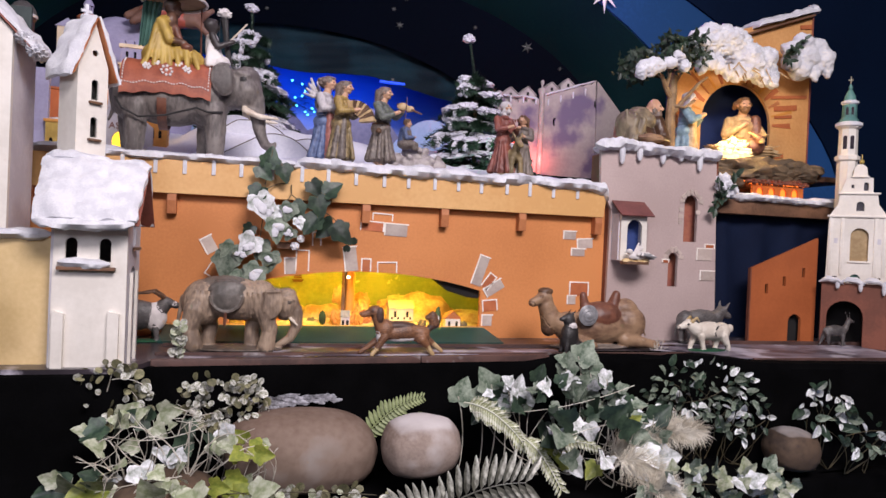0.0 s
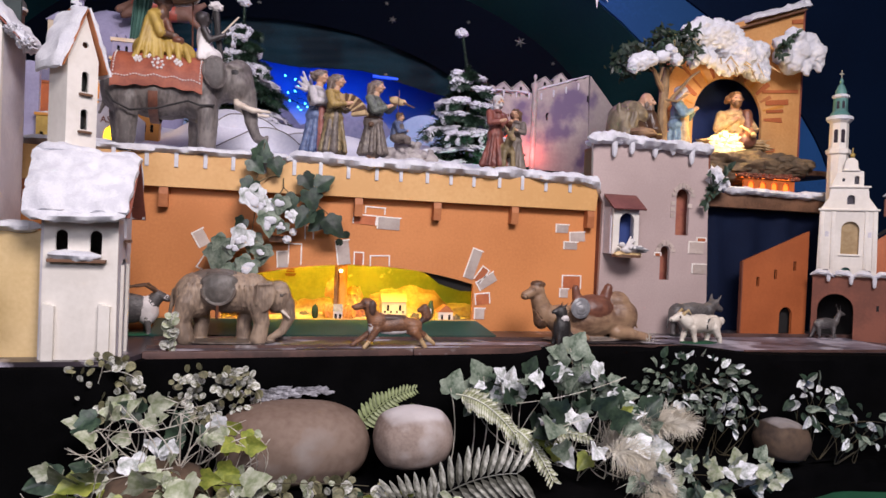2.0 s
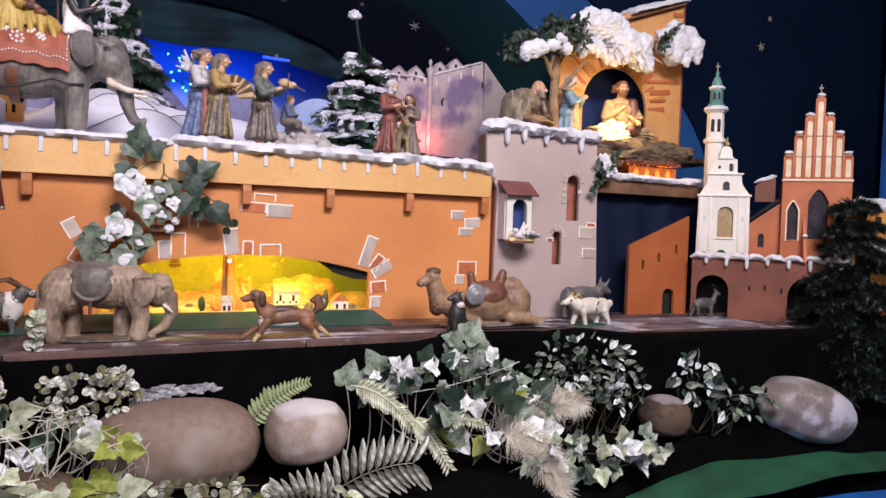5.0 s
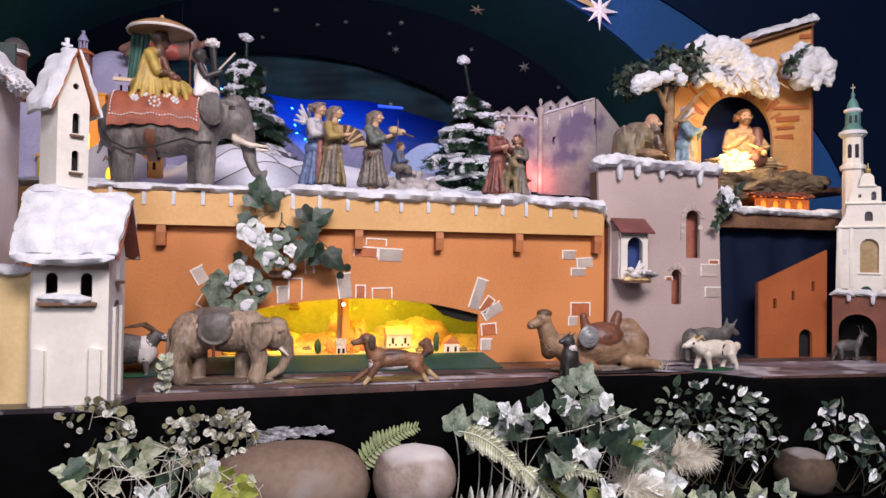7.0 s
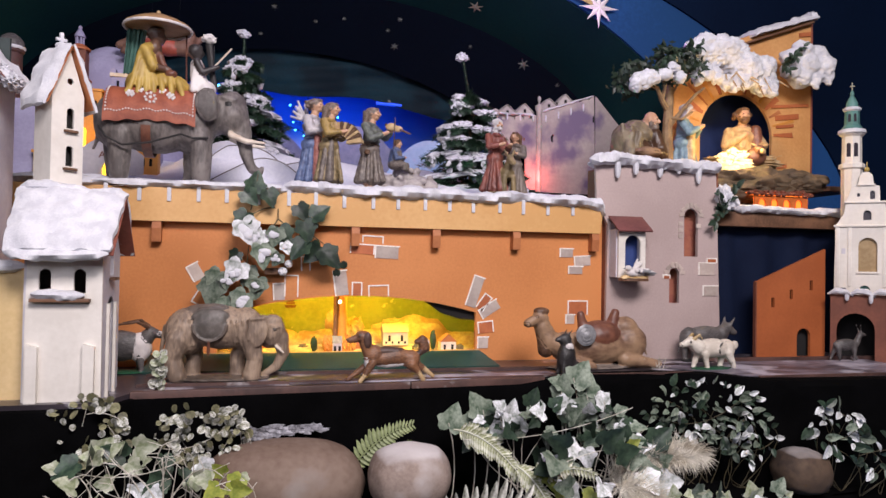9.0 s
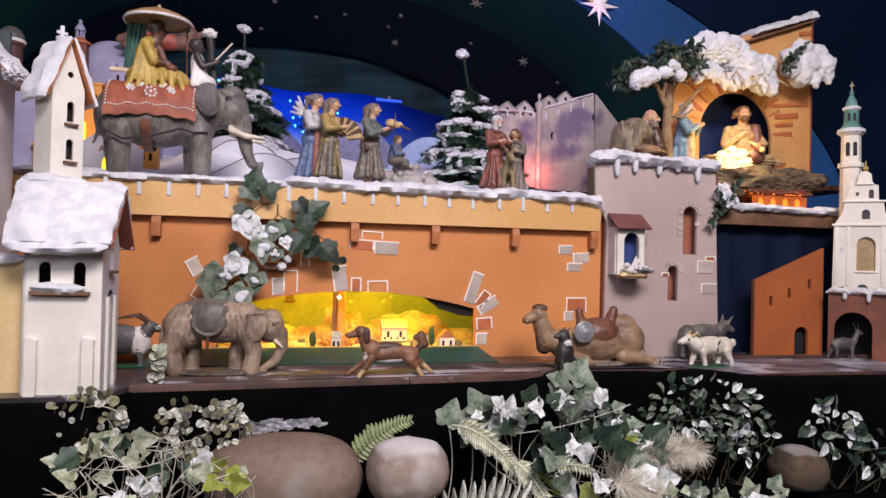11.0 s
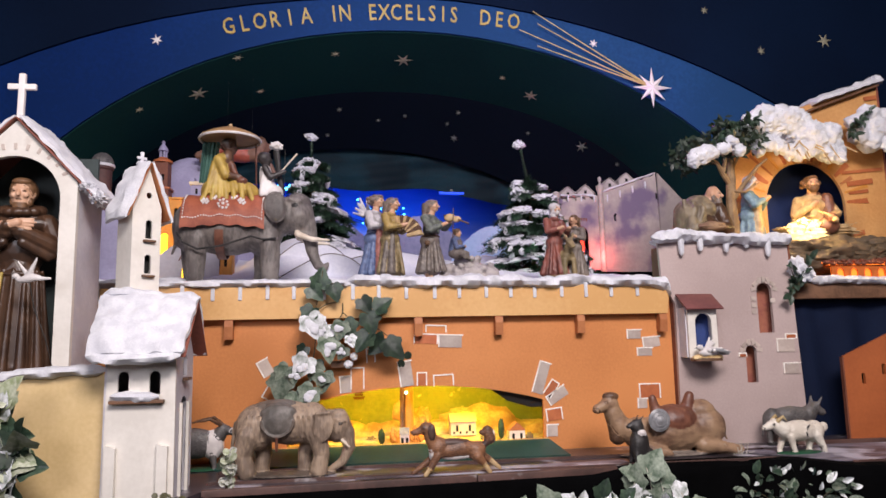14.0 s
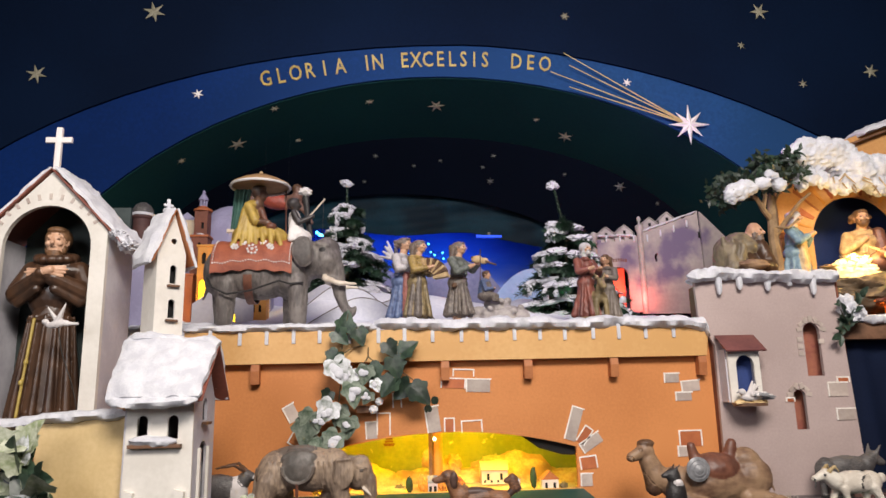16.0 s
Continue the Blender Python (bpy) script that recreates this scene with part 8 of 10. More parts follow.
def chapel_front():
    t = thing("model_chapel", (-0.872, 0.58, 0.575), "grey board chapel with a clock and lettered gable", "model house", group="houses of the hill town")
    o = [(-0.125, 0), (0.120, 0), (0.120, 0.140), (0.050, 0.195), (0.044, 0.200), (0.044, 0.270), (-0.042, 0.270), (-0.042, 0.200), (-0.050, 0.195), (-0.125, 0.140)]
    part("front_wall", plate(nb(), o, [arch(0.012, 0.06, 0.075, 0.060), arch(-0.018, 0.225, 0.014, 0.022), arch(0.018, 0.225, 0.014, 0.022)], 0.010), WHITE_SHADE, t, smooth=False)
    for x in (-0.046, -0.014, 0.018):
        part("merlon", box(nb(), x, x + 0.026, 0.0, 0.010, 0.271, 0.292), WHITE_SHADE, t)
    part("ledge", box(nb(), -0.050, 0.052, -0.006, 0.010, 0.205, 0.213), WHITE_SHADE, t)
    part("clock", lathe(nb(), [(0.012, 0), (0.012, 0.003), (0.010, 0.0035), (0.009, 0.002), (0.001, 0.002)], 18, Matrix.Translation((0.004, 0.0, 0.172)) @ Matrix.Rotation(radians(90), 4, "X")), STONE_PALE, t)
    part("doorway_glow", plate(nb(), arch(0.012, 0.06, 0.073, 0.060), (), 0.002, Matrix.Translation((0.0, 0.012, 0))), LIT_AMBER, t, "yellow-lit doorway", smooth=False)
    letters("lettering", "ASYŻ", 0.034, 0.0008, BRICK_DARK, t, Matrix.Translation((0.004, -0.0015, 0.137)) @ Matrix.Rotation(radians(90), 4, "X"), "brown painted lettering")
    return t


chapel_front()


def dark_turret():
    t = thing("domed_turret", (-1.185, 0.50, 0.56), "round brick turret with a grey dome behind the shrine", "model tower", group="houses of the hill town")
    part("shaft", lathe(nb(), [(0.036, 0), (0.036, 0.485), (0.042, 0.492), (0.042, 0.500)], 18), mat("dusky_turret_paint", (0.085, 0.034, 0.030), (0.05, 0.022, 0.022), 0.7, 8, 90, 0.2), t)
    part("gate_house", box(nb(), -0.050, 0.110, -0.075, -0.050, 0, 0.315, None, 0.002), LILAC, t, "lilac wall at its foot")
    part("ring", lathe(nb(), [(0.043, 0.500), (0.046, 0.504), (0.046, 0.509), (0.040, 0.512)], 18), SNOW, t, "thin snow ring")
    part("dome", lathe(nb(), [(0.042, 0.512), (0.040, 0.528), (0.030, 0.545), (0.014, 0.556), (0.002, 0.558)], 18), GREY_COAT, t, "dark grey dome")


dark_turret()
single("round_hill", blob(nb(), (0, 0, 0), (0.30, 0.12, 0.40), 4, 0.06, 2, 4), LILAC, (-0.95, 1.02, 0.84), "lilac rounded hill behind the town", "hill")
single("snow_bank", snow_roll(nb(), [(-1.2, 0.42, 0.585), (-1.0, 0.44, 0.60), (-0.85, 0.44, 0.595), (-0.7, 0.42, 0.59)], 0.10, 0.05, 7, 0.01, 0.4), HILL, (0, 0, 0), "white snow bank below the hill town", "snow")


# ---------------------------------------------------------------- stable
def stable():
    t = thing("stable", (1.72, 0.30, 0.73), "ochre board stable with an arch and a deep snow roof", "stable")
    o = Matrix.Translation((-1.72, 0, -0.73))
    shape = [(1.33, 0.66), (2.010, 0.66), (2.010, 1.435), (1.60, 1.290), (1.40, 1.20), (1.33, 1.16)]
    part("front_board", plate(nb(), shape, [arch(1.636, 0.742, 0.352, 0.325, 20)], 0.014, o), mat("stable_paint", (0.66, 0.35, 0.13), (0.56, 0.27, 0.09), 0.6, 5, 80, 0.15), t, smooth=False)
    part("edge_board", box(nb(), 0.290, 0.298, -0.002, 0.12, 0.01, 0.70), ROOF_RED, t)
    part("roof_board", box(nb(), -0.40, 0.30, -0.03, 0.16, 0.0, 0.008, Matrix.Translation((0.0, 0, 0.570)) @ Matrix.Rotation(radians(-20), 4, "Y") @ Matrix.Translation((0, 0, 0))), WOOD, t)
    part("back_cloth", plate(nb(), rect(1.38, 1.90, 0.74, 1.15), (), 0.004, o @ Matrix.Translation((0, 0.14, 0))), mat("stable_navy", (0.012, 0.03, 0.12), None, 0.7), t, "navy board behind the arch", smooth=False)
    rng = random.Random(12)
    for i in range(15):  # radiating painted strokes round the arch
        a = radians(4 + i * 12.3)
        r0, l, w = 0.186, rng.uniform(0.06, 0.14), rng.uniform(0.004, 0.011)
        m = Matrix.Translation((1.636 - 1.72 + r0 * math.cos(a), 0, 1.0 - 0.73 - 0.110 + r0 * math.sin(a))) @ Matrix.Rotation(-(a - math.pi / 2), 4, "Y")
        bm = nb()
        plate(bm, [(-w * 0.6, 0), (w * 0.6, 0), (w * 1.5, l), (-w * 1.3, l * 0.94)], (), 0.004, m @ Matrix.Translation((0, -0.003, 0)))
        part("brick", bm, (BRICK_RED, AMBER, BRACKET)[i % 3], t, smooth=False)
    for x, z, w, h in ((1.885, 0.985, 0.12, 0.026), (1.875, 0.945, 0.09, 0.015), (1.955, 1.290, 0.09, 0.020), (1.975, 1.355, 0.06, 0.022), (1.90, 1.035, 0.19, 0.016), (1.850, 0.770, 0.07, 0.020), (1.93, 1.225, 0.10, 0.014)):
        b = nb()
        plate(b, [(-w / 2, -h / 2), (w / 2, -h * 0.36), (w / 2, h * 0.55), (-w / 2, h * 0.3)], (), 0.0025, Matrix.Translation((x - 1.72, -0.006, z - 0.73)) @ Matrix.Rotation(radians(-5), 4, "Y"))
        part("brick", b, BRICK_RED, t, smooth=False)
    bm = nb()
    slab(bm, (-0.02, -0.04, 0.585), (0.300, -0.04, 0.695), (0.300, 0.14, 0.700), (-0.02, 0.14, 0.590), 0.026, 4, 22, 8, 0.6)
    blob(bm, (0.292, 0.0, 0.706), (0.026, 0.03, 0.022), 4, 0.4, 3, 3)
    part("roof_snow", bm, SNOW, t, "cotton snow on the slanting roof")
    heap = []
    for i in range(18):
        f = i / 17
        heap.append(egg((-0.37 + 0.34 * f, -0.10 + rng.uniform(-0.02, 0.02), 0.425 + 0.060 * math.sin(2.5 * f + 0.5) - 0.045 * f + rng.uniform(-0.025, 0.025)), (rng.uniform(0.050, 0.070), 0.050, rng.uniform(0.045, 0.062)), 0, rng.uniform(-30, 30)))
    for i in range(9):  # scalloped lower edge
        f = i / 8
        heap.append(egg((-0.36 + 0.345 * f, -0.125, 0.366 + 0.014 * math.sin(11 * f) - 0.02 * f), (0.026, 0.030, rng.uniform(0.026, 0.050))))
    part("roof_snow", snow_mass(heap, 0.005, 3.0, 0.010), SNOW, t, "heaped cotton snow over the arch")
    heap = [egg((0.175 + 0.085 * math.cos(k * 0.9), -0.10 + rng.uniform(-0.02, 0.02), 0.458 + 0.055 * math.sin(k * 0.9)), (rng.uniform(0.035, 0.055), 0.045, rng.uniform(0.032, 0.046)), 0, rng.uniform(-30, 30)) for k in range(7)] + [egg((0.175, -0.10, 0.46), (0.06, 0.05, 0.05)), egg((0.27, -0.12, 0.415), (0.024, 0.02, 0.045)), egg((0.21, -0.12, 0.385), (0.020, 0.02, 0.040)), egg((0.15, -0.12, 0.40), (0.026, 0.02, 0.04)), egg((0.10, -0.12, 0.42), (0.03, 0.02, 0.035))]
    part("roof_snow", snow_mass(heap, 0.006, 7.0, 0.007), SNOW, t, "heaped cotton snow on the corner")
    for i in range(12):  # thatch straws that stick out
        x = rng.uniform(-0.30, 0.04)
        bm = nb()
        p = Vector((x, -0.14, 0.36 + rng.uniform(-0.02, 0.03)))
        tube(bm, [p, p + Vector((rng.uniform(-0.05, 0.05), -0.03, -rng.uniform(0.02, 0.07)))], [0.004, 0.002], 5)
        part("straw", bm, SAND, t)
    return t


stable()


def bare_tree():
    t = thing("leafy_tree", (1.240, 0.18, 0.745), "small snow-capped tree with a pale trunk beside the stable", "tree")
    part("trunk", tube(nb(), [(-0.006, 0, -0.085), (-0.004, 0, 0.04), (-0.010, -0.004, 0.13), (-0.002, 0, 0.22), (0.004, 0, 0.30)], [0.024, 0.021, 0.019, 0.018, 0.012], 9), BARK, t)
    rng = random.Random(31)
    for pts, r in (([(0, 0, 0.19), (-0.045, -0.02, 0.235), (-0.07, -0.03, 0.275), (-0.12, -0.03, 0.30)], 0.012), ([(0, -0.01, 0.14), (0.04, -0.03, 0.20), (0.09, -0.04, 0.26), (0.13, -0.04, 0.29)], 0.010), ([(-0.045, -0.02, 0.235), (-0.03, -0.02, 0.29), (-0.05, -0.02, 0.36)], 0.009), ([(0.0, 0, 0.25), (0.03, -0.02, 0.31), (0.02, -0.02, 0.40)], 0.009), ([(-0.01, -0.01, 0.17), (0.03, -0.04, 0.16), (0.07, -0.05, 0.19)], 0.007), ([(-0.09, -0.03, 0.285), (-0.15, -0.03, 0.27), (-0.20, -0.03, 0.29)], 0.006)):
        part("limb", tube(nb(), pts, [r * (1 - 0.18 * i) for i in range(len(pts))], 7), BARK, t)
    verts, faces = [], []
    for cx, cz, rx, rz_, n in ((-0.10, 0.335, 0.13, 0.050, 260), (0.0, 0.400, 0.085, 0.055, 240), (-0.19, 0.285, 0.055, 0.045, 110), (0.07, 0.375, 0.06, 0.05, 120)):
        for _ in range(n):
            a, q = rng.uniform(0, 6.283), math.sqrt(rng.random())
            c = Vector((cx + rx * q * math.cos(a), rng.uniform(-0.08, 0.05), cz + rz_ * q * math.sin(a)))
            d = Vector((rng.gauss(0, 1), rng.gauss(-0.3, 0.5), rng.gauss(-0.4, 0.7))).normalized() * rng.uniform(0.022, 0.044)
            w = d.cross(Vector((0.3, 1, 0.2))).normalized() * rng.uniform(0.004, 0.008)
            k = len(verts)
            verts += [c, c + d * 0.5 - w, c + d, c + d * 0.5 + w]
            faces.append((k, k + 1, k + 2, k + 3))
    me = bpy.data.meshes.new("foliage")
    me.from_pydata(verts, [], faces)
    me.materials.append(IVY)
    tagged(part("foliage", me, IVY, t, "dark green leaves"), kind="stuff")
    for lumps in ([(-0.170, 0.285, 0.048, 0.034), (-0.13, 0.30, 0.040, 0.030), (-0.195, 0.268, 0.024, 0.030)], [(-0.075, 0.315, 0.030, 0.022), (-0.04, 0.345, 0.028, 0.020), (-0.01, 0.31, 0.026, 0.024)]):
        part("snow", snow_mass([egg((x, -0.085, z), (q, 0.026, w), 0, 15) for x, z, q, w in lumps], 0.005, lumps[0][0] * 30, 0.007), SNOW, t, "cotton snow on the branches")


bare_tree()

def friar_figure():
    p = [egg((0, 0, 0.10), (0.105, 0.085, 0.13), 0), egg((-0.035, 0.01, 0.20), (0.072, 0.075, 0.062), 3), egg((0.02, 0, 0.20), (0.062, 0.085, 0.050), 3), egg((-0.065, 0.0, 0.13), (0.050, 0.080, 0.11), 3)]
    p += [cap((0.075, -0.05, 0.20), (0.100, -0.075, 0.105), 0.034, 0.030, 0), cap((0.100, -0.075, 0.105), (0.025, -0.110, 0.115), 0.028, 0.022, 0), egg((0.005, -0.115, 0.122), (0.020, 0.013, 0.012), 1), cap((-0.06, -0.05, 0.18), (-0.075, -0.085, 0.105), 0.032, 0.028, 3), cap((-0.075, -0.085, 0.105), (-0.02, -0.110, 0.112), 0.024, 0.018, 3)]
    p += [cap((-0.09 + 0.035 * k, -0.045 - 0.02 * math.sin(k), 0.24 - 0.01 * k), (-0.085 + 0.045 * k, -0.078, 0.02), 0.010, 0.016, 3 if k < 3 else 0) for k in range(6)]
    p += [egg((0.005, 0.01, 0.205), (0.080, 0.080, 0.075), 3), egg((-0.045, -0.01, 0.165), (0.075, 0.080, 0.085), 3), cap((-0.055, -0.075, 0.20), (-0.10, -0.07, 0.06), 0.016, 0.022, 3), cap((-0.02, -0.085, 0.20), (-0.05, -0.085, 0.08), 0.014, 0.018, 3)]
    p += [cap((0.03, -0.01, 0.23), (0.055, -0.025, 0.255), 0.026, 0.024, 1)] + [q for q in moved(head((0, 0, 0), 0.044, 1, 2, 4, "bald", "full"), (0.062, -0.034, 0.270), -40, 1.0, (0, 1, 2, 3, 4))] + [egg((-0.005, 0.005, 0.235), (0.045, 0.05, 0.030), 3)]
    carved("friar_figure", p, [BROWN_ROBE, SKIN, HAIR_GREY, CLOAK, HAIR], 0.0038, (1.120, 0.23, 0.676), "seated bearded friar figure bent over a sack on his lap", "figure", 0, 0.84, "", 2, 0.5)


friar_figure()
single("grain_sack", blob(nb(), (0, 0, 0), (0.056, 0.028, 0.020), 3, 0.25, 2.5, 3), CAMEL, (1.118, 0.126, 0.766), "tan cloth sack on the friar's lap", "sack")
gown = [cap((0.07, 0.04 * k, 0.18), (0.06, 0.03 * k, 0.62), 0.060, 0.044, 4) for k in (-1, 0, 1)]
carved("mother_figure", villager(21, 0, 0, 1, 2, 5, "pray", "none", 0.0, 0.150, False, 3, "", 0.58) + gown, [PALE_BLUE, SKIN, HAIR, GREY_LINEN, SAND, HAIR], 0.0085, (1.318, 0.20, 0.664), "kneeling mother figure in a blue robe and pale veil", "figure", -42, 0.318, "", 2, 0.4, 1.28)
shawl = [cap((0.03, 0.11, 0.77), (0.07, 0.13, 0.30), 0.052, 0.070, 3), cap((-0.04, 0.03, 0.78), (-0.06, 0.04, 0.30), 0.080, 0.090, 3)]
carved("father_figure", villager(24, 0, 0, 1, 2, 4, "chest", "short", 0.18, 0.160, False, None, "full", 0.50) + shawl, [SAND, SKIN, HAIR_BROWN, LEATHER, HAIR], 0.0065, (1.612, 0.235, 0.588), "bearded father figure in sand robe and brown shawl by the manger", "figure", -102, 0.405, "", 2, 0.4, 1.15)


def straw_heap(at, r, n, seed, glow_mat, label):
    """A heap with loose stalks that stick out of it."""
    t = thing("straw_manger", at, label, "straw")
    rng = random.Random(seed)
    part("mound", blob(nb(), (0, 0, 0), r, seed, 0.5, 4, 4), glow_mat, t)
    for _ in range(n):
        a, b = rng.uniform(0, 6.283), rng.uniform(-0.2, 1.2)
        p = Vector((r[0] * math.cos(a) * math.cos(b), r[1] * math.sin(a) * math.cos(b), r[2] * math.sin(b)))
        d = Vector((rng.gauss(0, 1), rng.gauss(-0.2, 0.6), rng.gauss(0.3, 0.6))).normalized() * rng.uniform(0.015, 0.045)
        part("stalk", tube(nb(), [p - d * 0.3, p + d * 0.5, p + d + Vector((0, 0, -0.006))], [0.0018, 0.0015, 0.0008], 4), SAND, t)


# Emissive mound: its lamp light is put into the material.
straw_heap((1.500, 0.115, 0.742), (0.075, 0.042, 0.046), 80, 8, GLOW_STRAW, "brightly lit straw heap of the manger")
straw_heap((1.56, 0.15, 0.752), (0.15, 0.06, 0.030), 60, 9, SAND, "loose straw on the stable floor")
carved("ox_figure", [egg((0, 0, 0.03), (0.045, 0.035, 0.035), 0), egg((-0.005, -0.03, 0.055), (0.018, 0.022, 0.020), 0), egg((-0.005, -0.052, 0.045), (0.011, 0.012, 0.011), 1), cap((0.012, -0.03, 0.068), (0.045, -0.03, 0.080), 0.006, 0.003, 1), cap((-0.02, -0.03, 0.068), (-0.052, -0.03, 0.080), 0.006, 0.003, 1)], [LEATHER, SAND], 0.004, (1.565, 0.09, 0.735), "brown carved ox lying at the manger", "ox figure", 0, 1.0, "", 1)
single("rock_ground", blob(nb(), (0, 0, 0), (0.135, 0.09, 0.055), 12, 0.26, 2.2, 5), ROCK, (1.775, 0.12, 0.672), "brown crumpled paper rock beside the manger", "rock")
single("rock_ground", blob(nb(), (0, 0, 0), (0.19, 0.12, 0.080), 15, 0.28, 2.4, 5), ROCK, (1.56, 0.14, 0.655), "brown crumpled paper rock under the manger", "rock")


def ember_house():
    t = thing("ember_house", (1.63, 0.02, 0.555), "low model house with glowing orange openings", "model house")
    holes = [arch(-0.085 + 0.055 * i, 0.006, 0.028, 0.034) for i in range(4)]
    part("front_wall", plate(nb(), rect(-0.12, 0.12, 0, 0.048), holes, 0.006), mat("orange_brick_glaze", (0.62, 0.16, 0.03), (0.48, 0.11, 0.02), 0.5, 30), t, smooth=False)
    part("glow_board", box(nb(), -0.115, 0.115, 0.012, 0.014, 0, 0.046), LIT_FIRE, t, "glowing orange inner board")
    part("roof_glow", box(nb(), -0.14, 0.12, 0.0, 0.045, 0, 0.003, Matrix.Translation((0, 0, 0.052)) @ Matrix.Rotation(radians(22), 4, "X")), LIT_FIRE, t, "glow between the roof stones")
    rng = random.Random(17)
    for row in range(3):
        for i in range(12):
            x = -0.142 + 0.0245 * i + 0.011 * (row % 2) + rng.uniform(-0.003, 0.003)
            part("roof_stone", blob(nb(), (x, -0.002 + 0.020 * row, 0.058 + 0.009 * row + rng.uniform(-0.002, 0.003)), (0.0125, 0.013, 0.007), i + 20 * row, 0.5, 3, 2), BRICK_DARK, t)


ember_house()


def stable_ledge():
    t = thing("ledge_board", (1.62, 0.0, 0.485), "brown ledge board with a snowy edge under the stable", "ledge", kind="structure")
    part("board", box(nb(), -0.295, 0.31, 0.0, 0.50, 0.0, 0.055, None, 0.003), WOOD, t)
    part("snow", snow_roll(nb(), [(-0.22, -0.004, 0.065), (-0.10, -0.006, 0.066), (0.05, -0.004, 0.064), (0.30, -0.004, 0.066)], 0.045, 0.030, 12, 0.006, 0.5), SNOW, t, "cotton snow along the edge")


stable_ledge()


# ---------------------------------------------------------------- right wing: gate and churches
WING = Matrix.Translation((1.735, -0.115, 0)) @ Matrix.Rotation(math.atan2(-0.663, 0.749), 4, "Z")


def wing_thing(name, u, v, z, label, category, **k):
    t = thing(name, (0, 0, 0), label, category, **k)
    t.matrix_basis = WING @ Matrix.Translation((u, v, z))
    return t


def gate():
    t = wing_thing("city_gate", 0, 0, 0, "brown-red gate wall with two dark arches and snowy edge", "gate", kind="structure")
    part("wall_board", plate(nb(), rect(-0.002, 0.600, 0, 0.238), [arch(0.078, 0.001, 0.120, 0.170), arch(0.430, 0.001, 0.156, 0.178)], 0.016), BRICK_DARK, t, smooth=False)
    # Blackened board that gives the arches their inner shade.
    part("back_board", box(nb(), 0.0, 0.6, 0.16, 0.17, 0, 0.235), DARK, t)
    part("top_board", box(nb(), 0.0, 0.6, 0.016, 0.17, 0.228, 0.238), WOOD, t)
    for u, w, h in ((0.078, 0.120, 0.170), (0.430, 0.156, 0.178)):
        o = arch(u, 0.001, w + 0.014, h + 0.007)
        part("arch_trim", plate(nb(), o, [arch(u, 0.0012, w + 0.001, h)], 0.004, Matrix.Translation((0, -0.003, 0))), BRICK_DARK, t, smooth=False)
    for u, z in ((0.215, 0.125), (0.27, 0.13), (0.33, 0.12)):
        part("slit", box(nb(), u - 0.004, u + 0.004, -0.002, 0.001, z - 0.010, z + 0.010), DARK, t)
    bm = nb()
    for i in range(9):
        u = 0.03 + i * 0.068
        snow_roll(bm, [(u - 0.042, -0.004, 0.240), (u - 0.015, -0.008, 0.252), (u + 0.015, -0.008, 0.250), (u + 0.040, -0.004, 0.234)], 0.034, 0.022, i, 0.006, 0.4)
    part("snow", bm, SNOW, t, "scalloped cotton snow")
    for i in range(7):
        b = nb()
        icicle(b, (0.05 + i * 0.075, -0.012, 0.238), 0.022 + 0.008 * (i % 3), 0.008)
        part("snow_drip", b, SNOW, t)


gate()


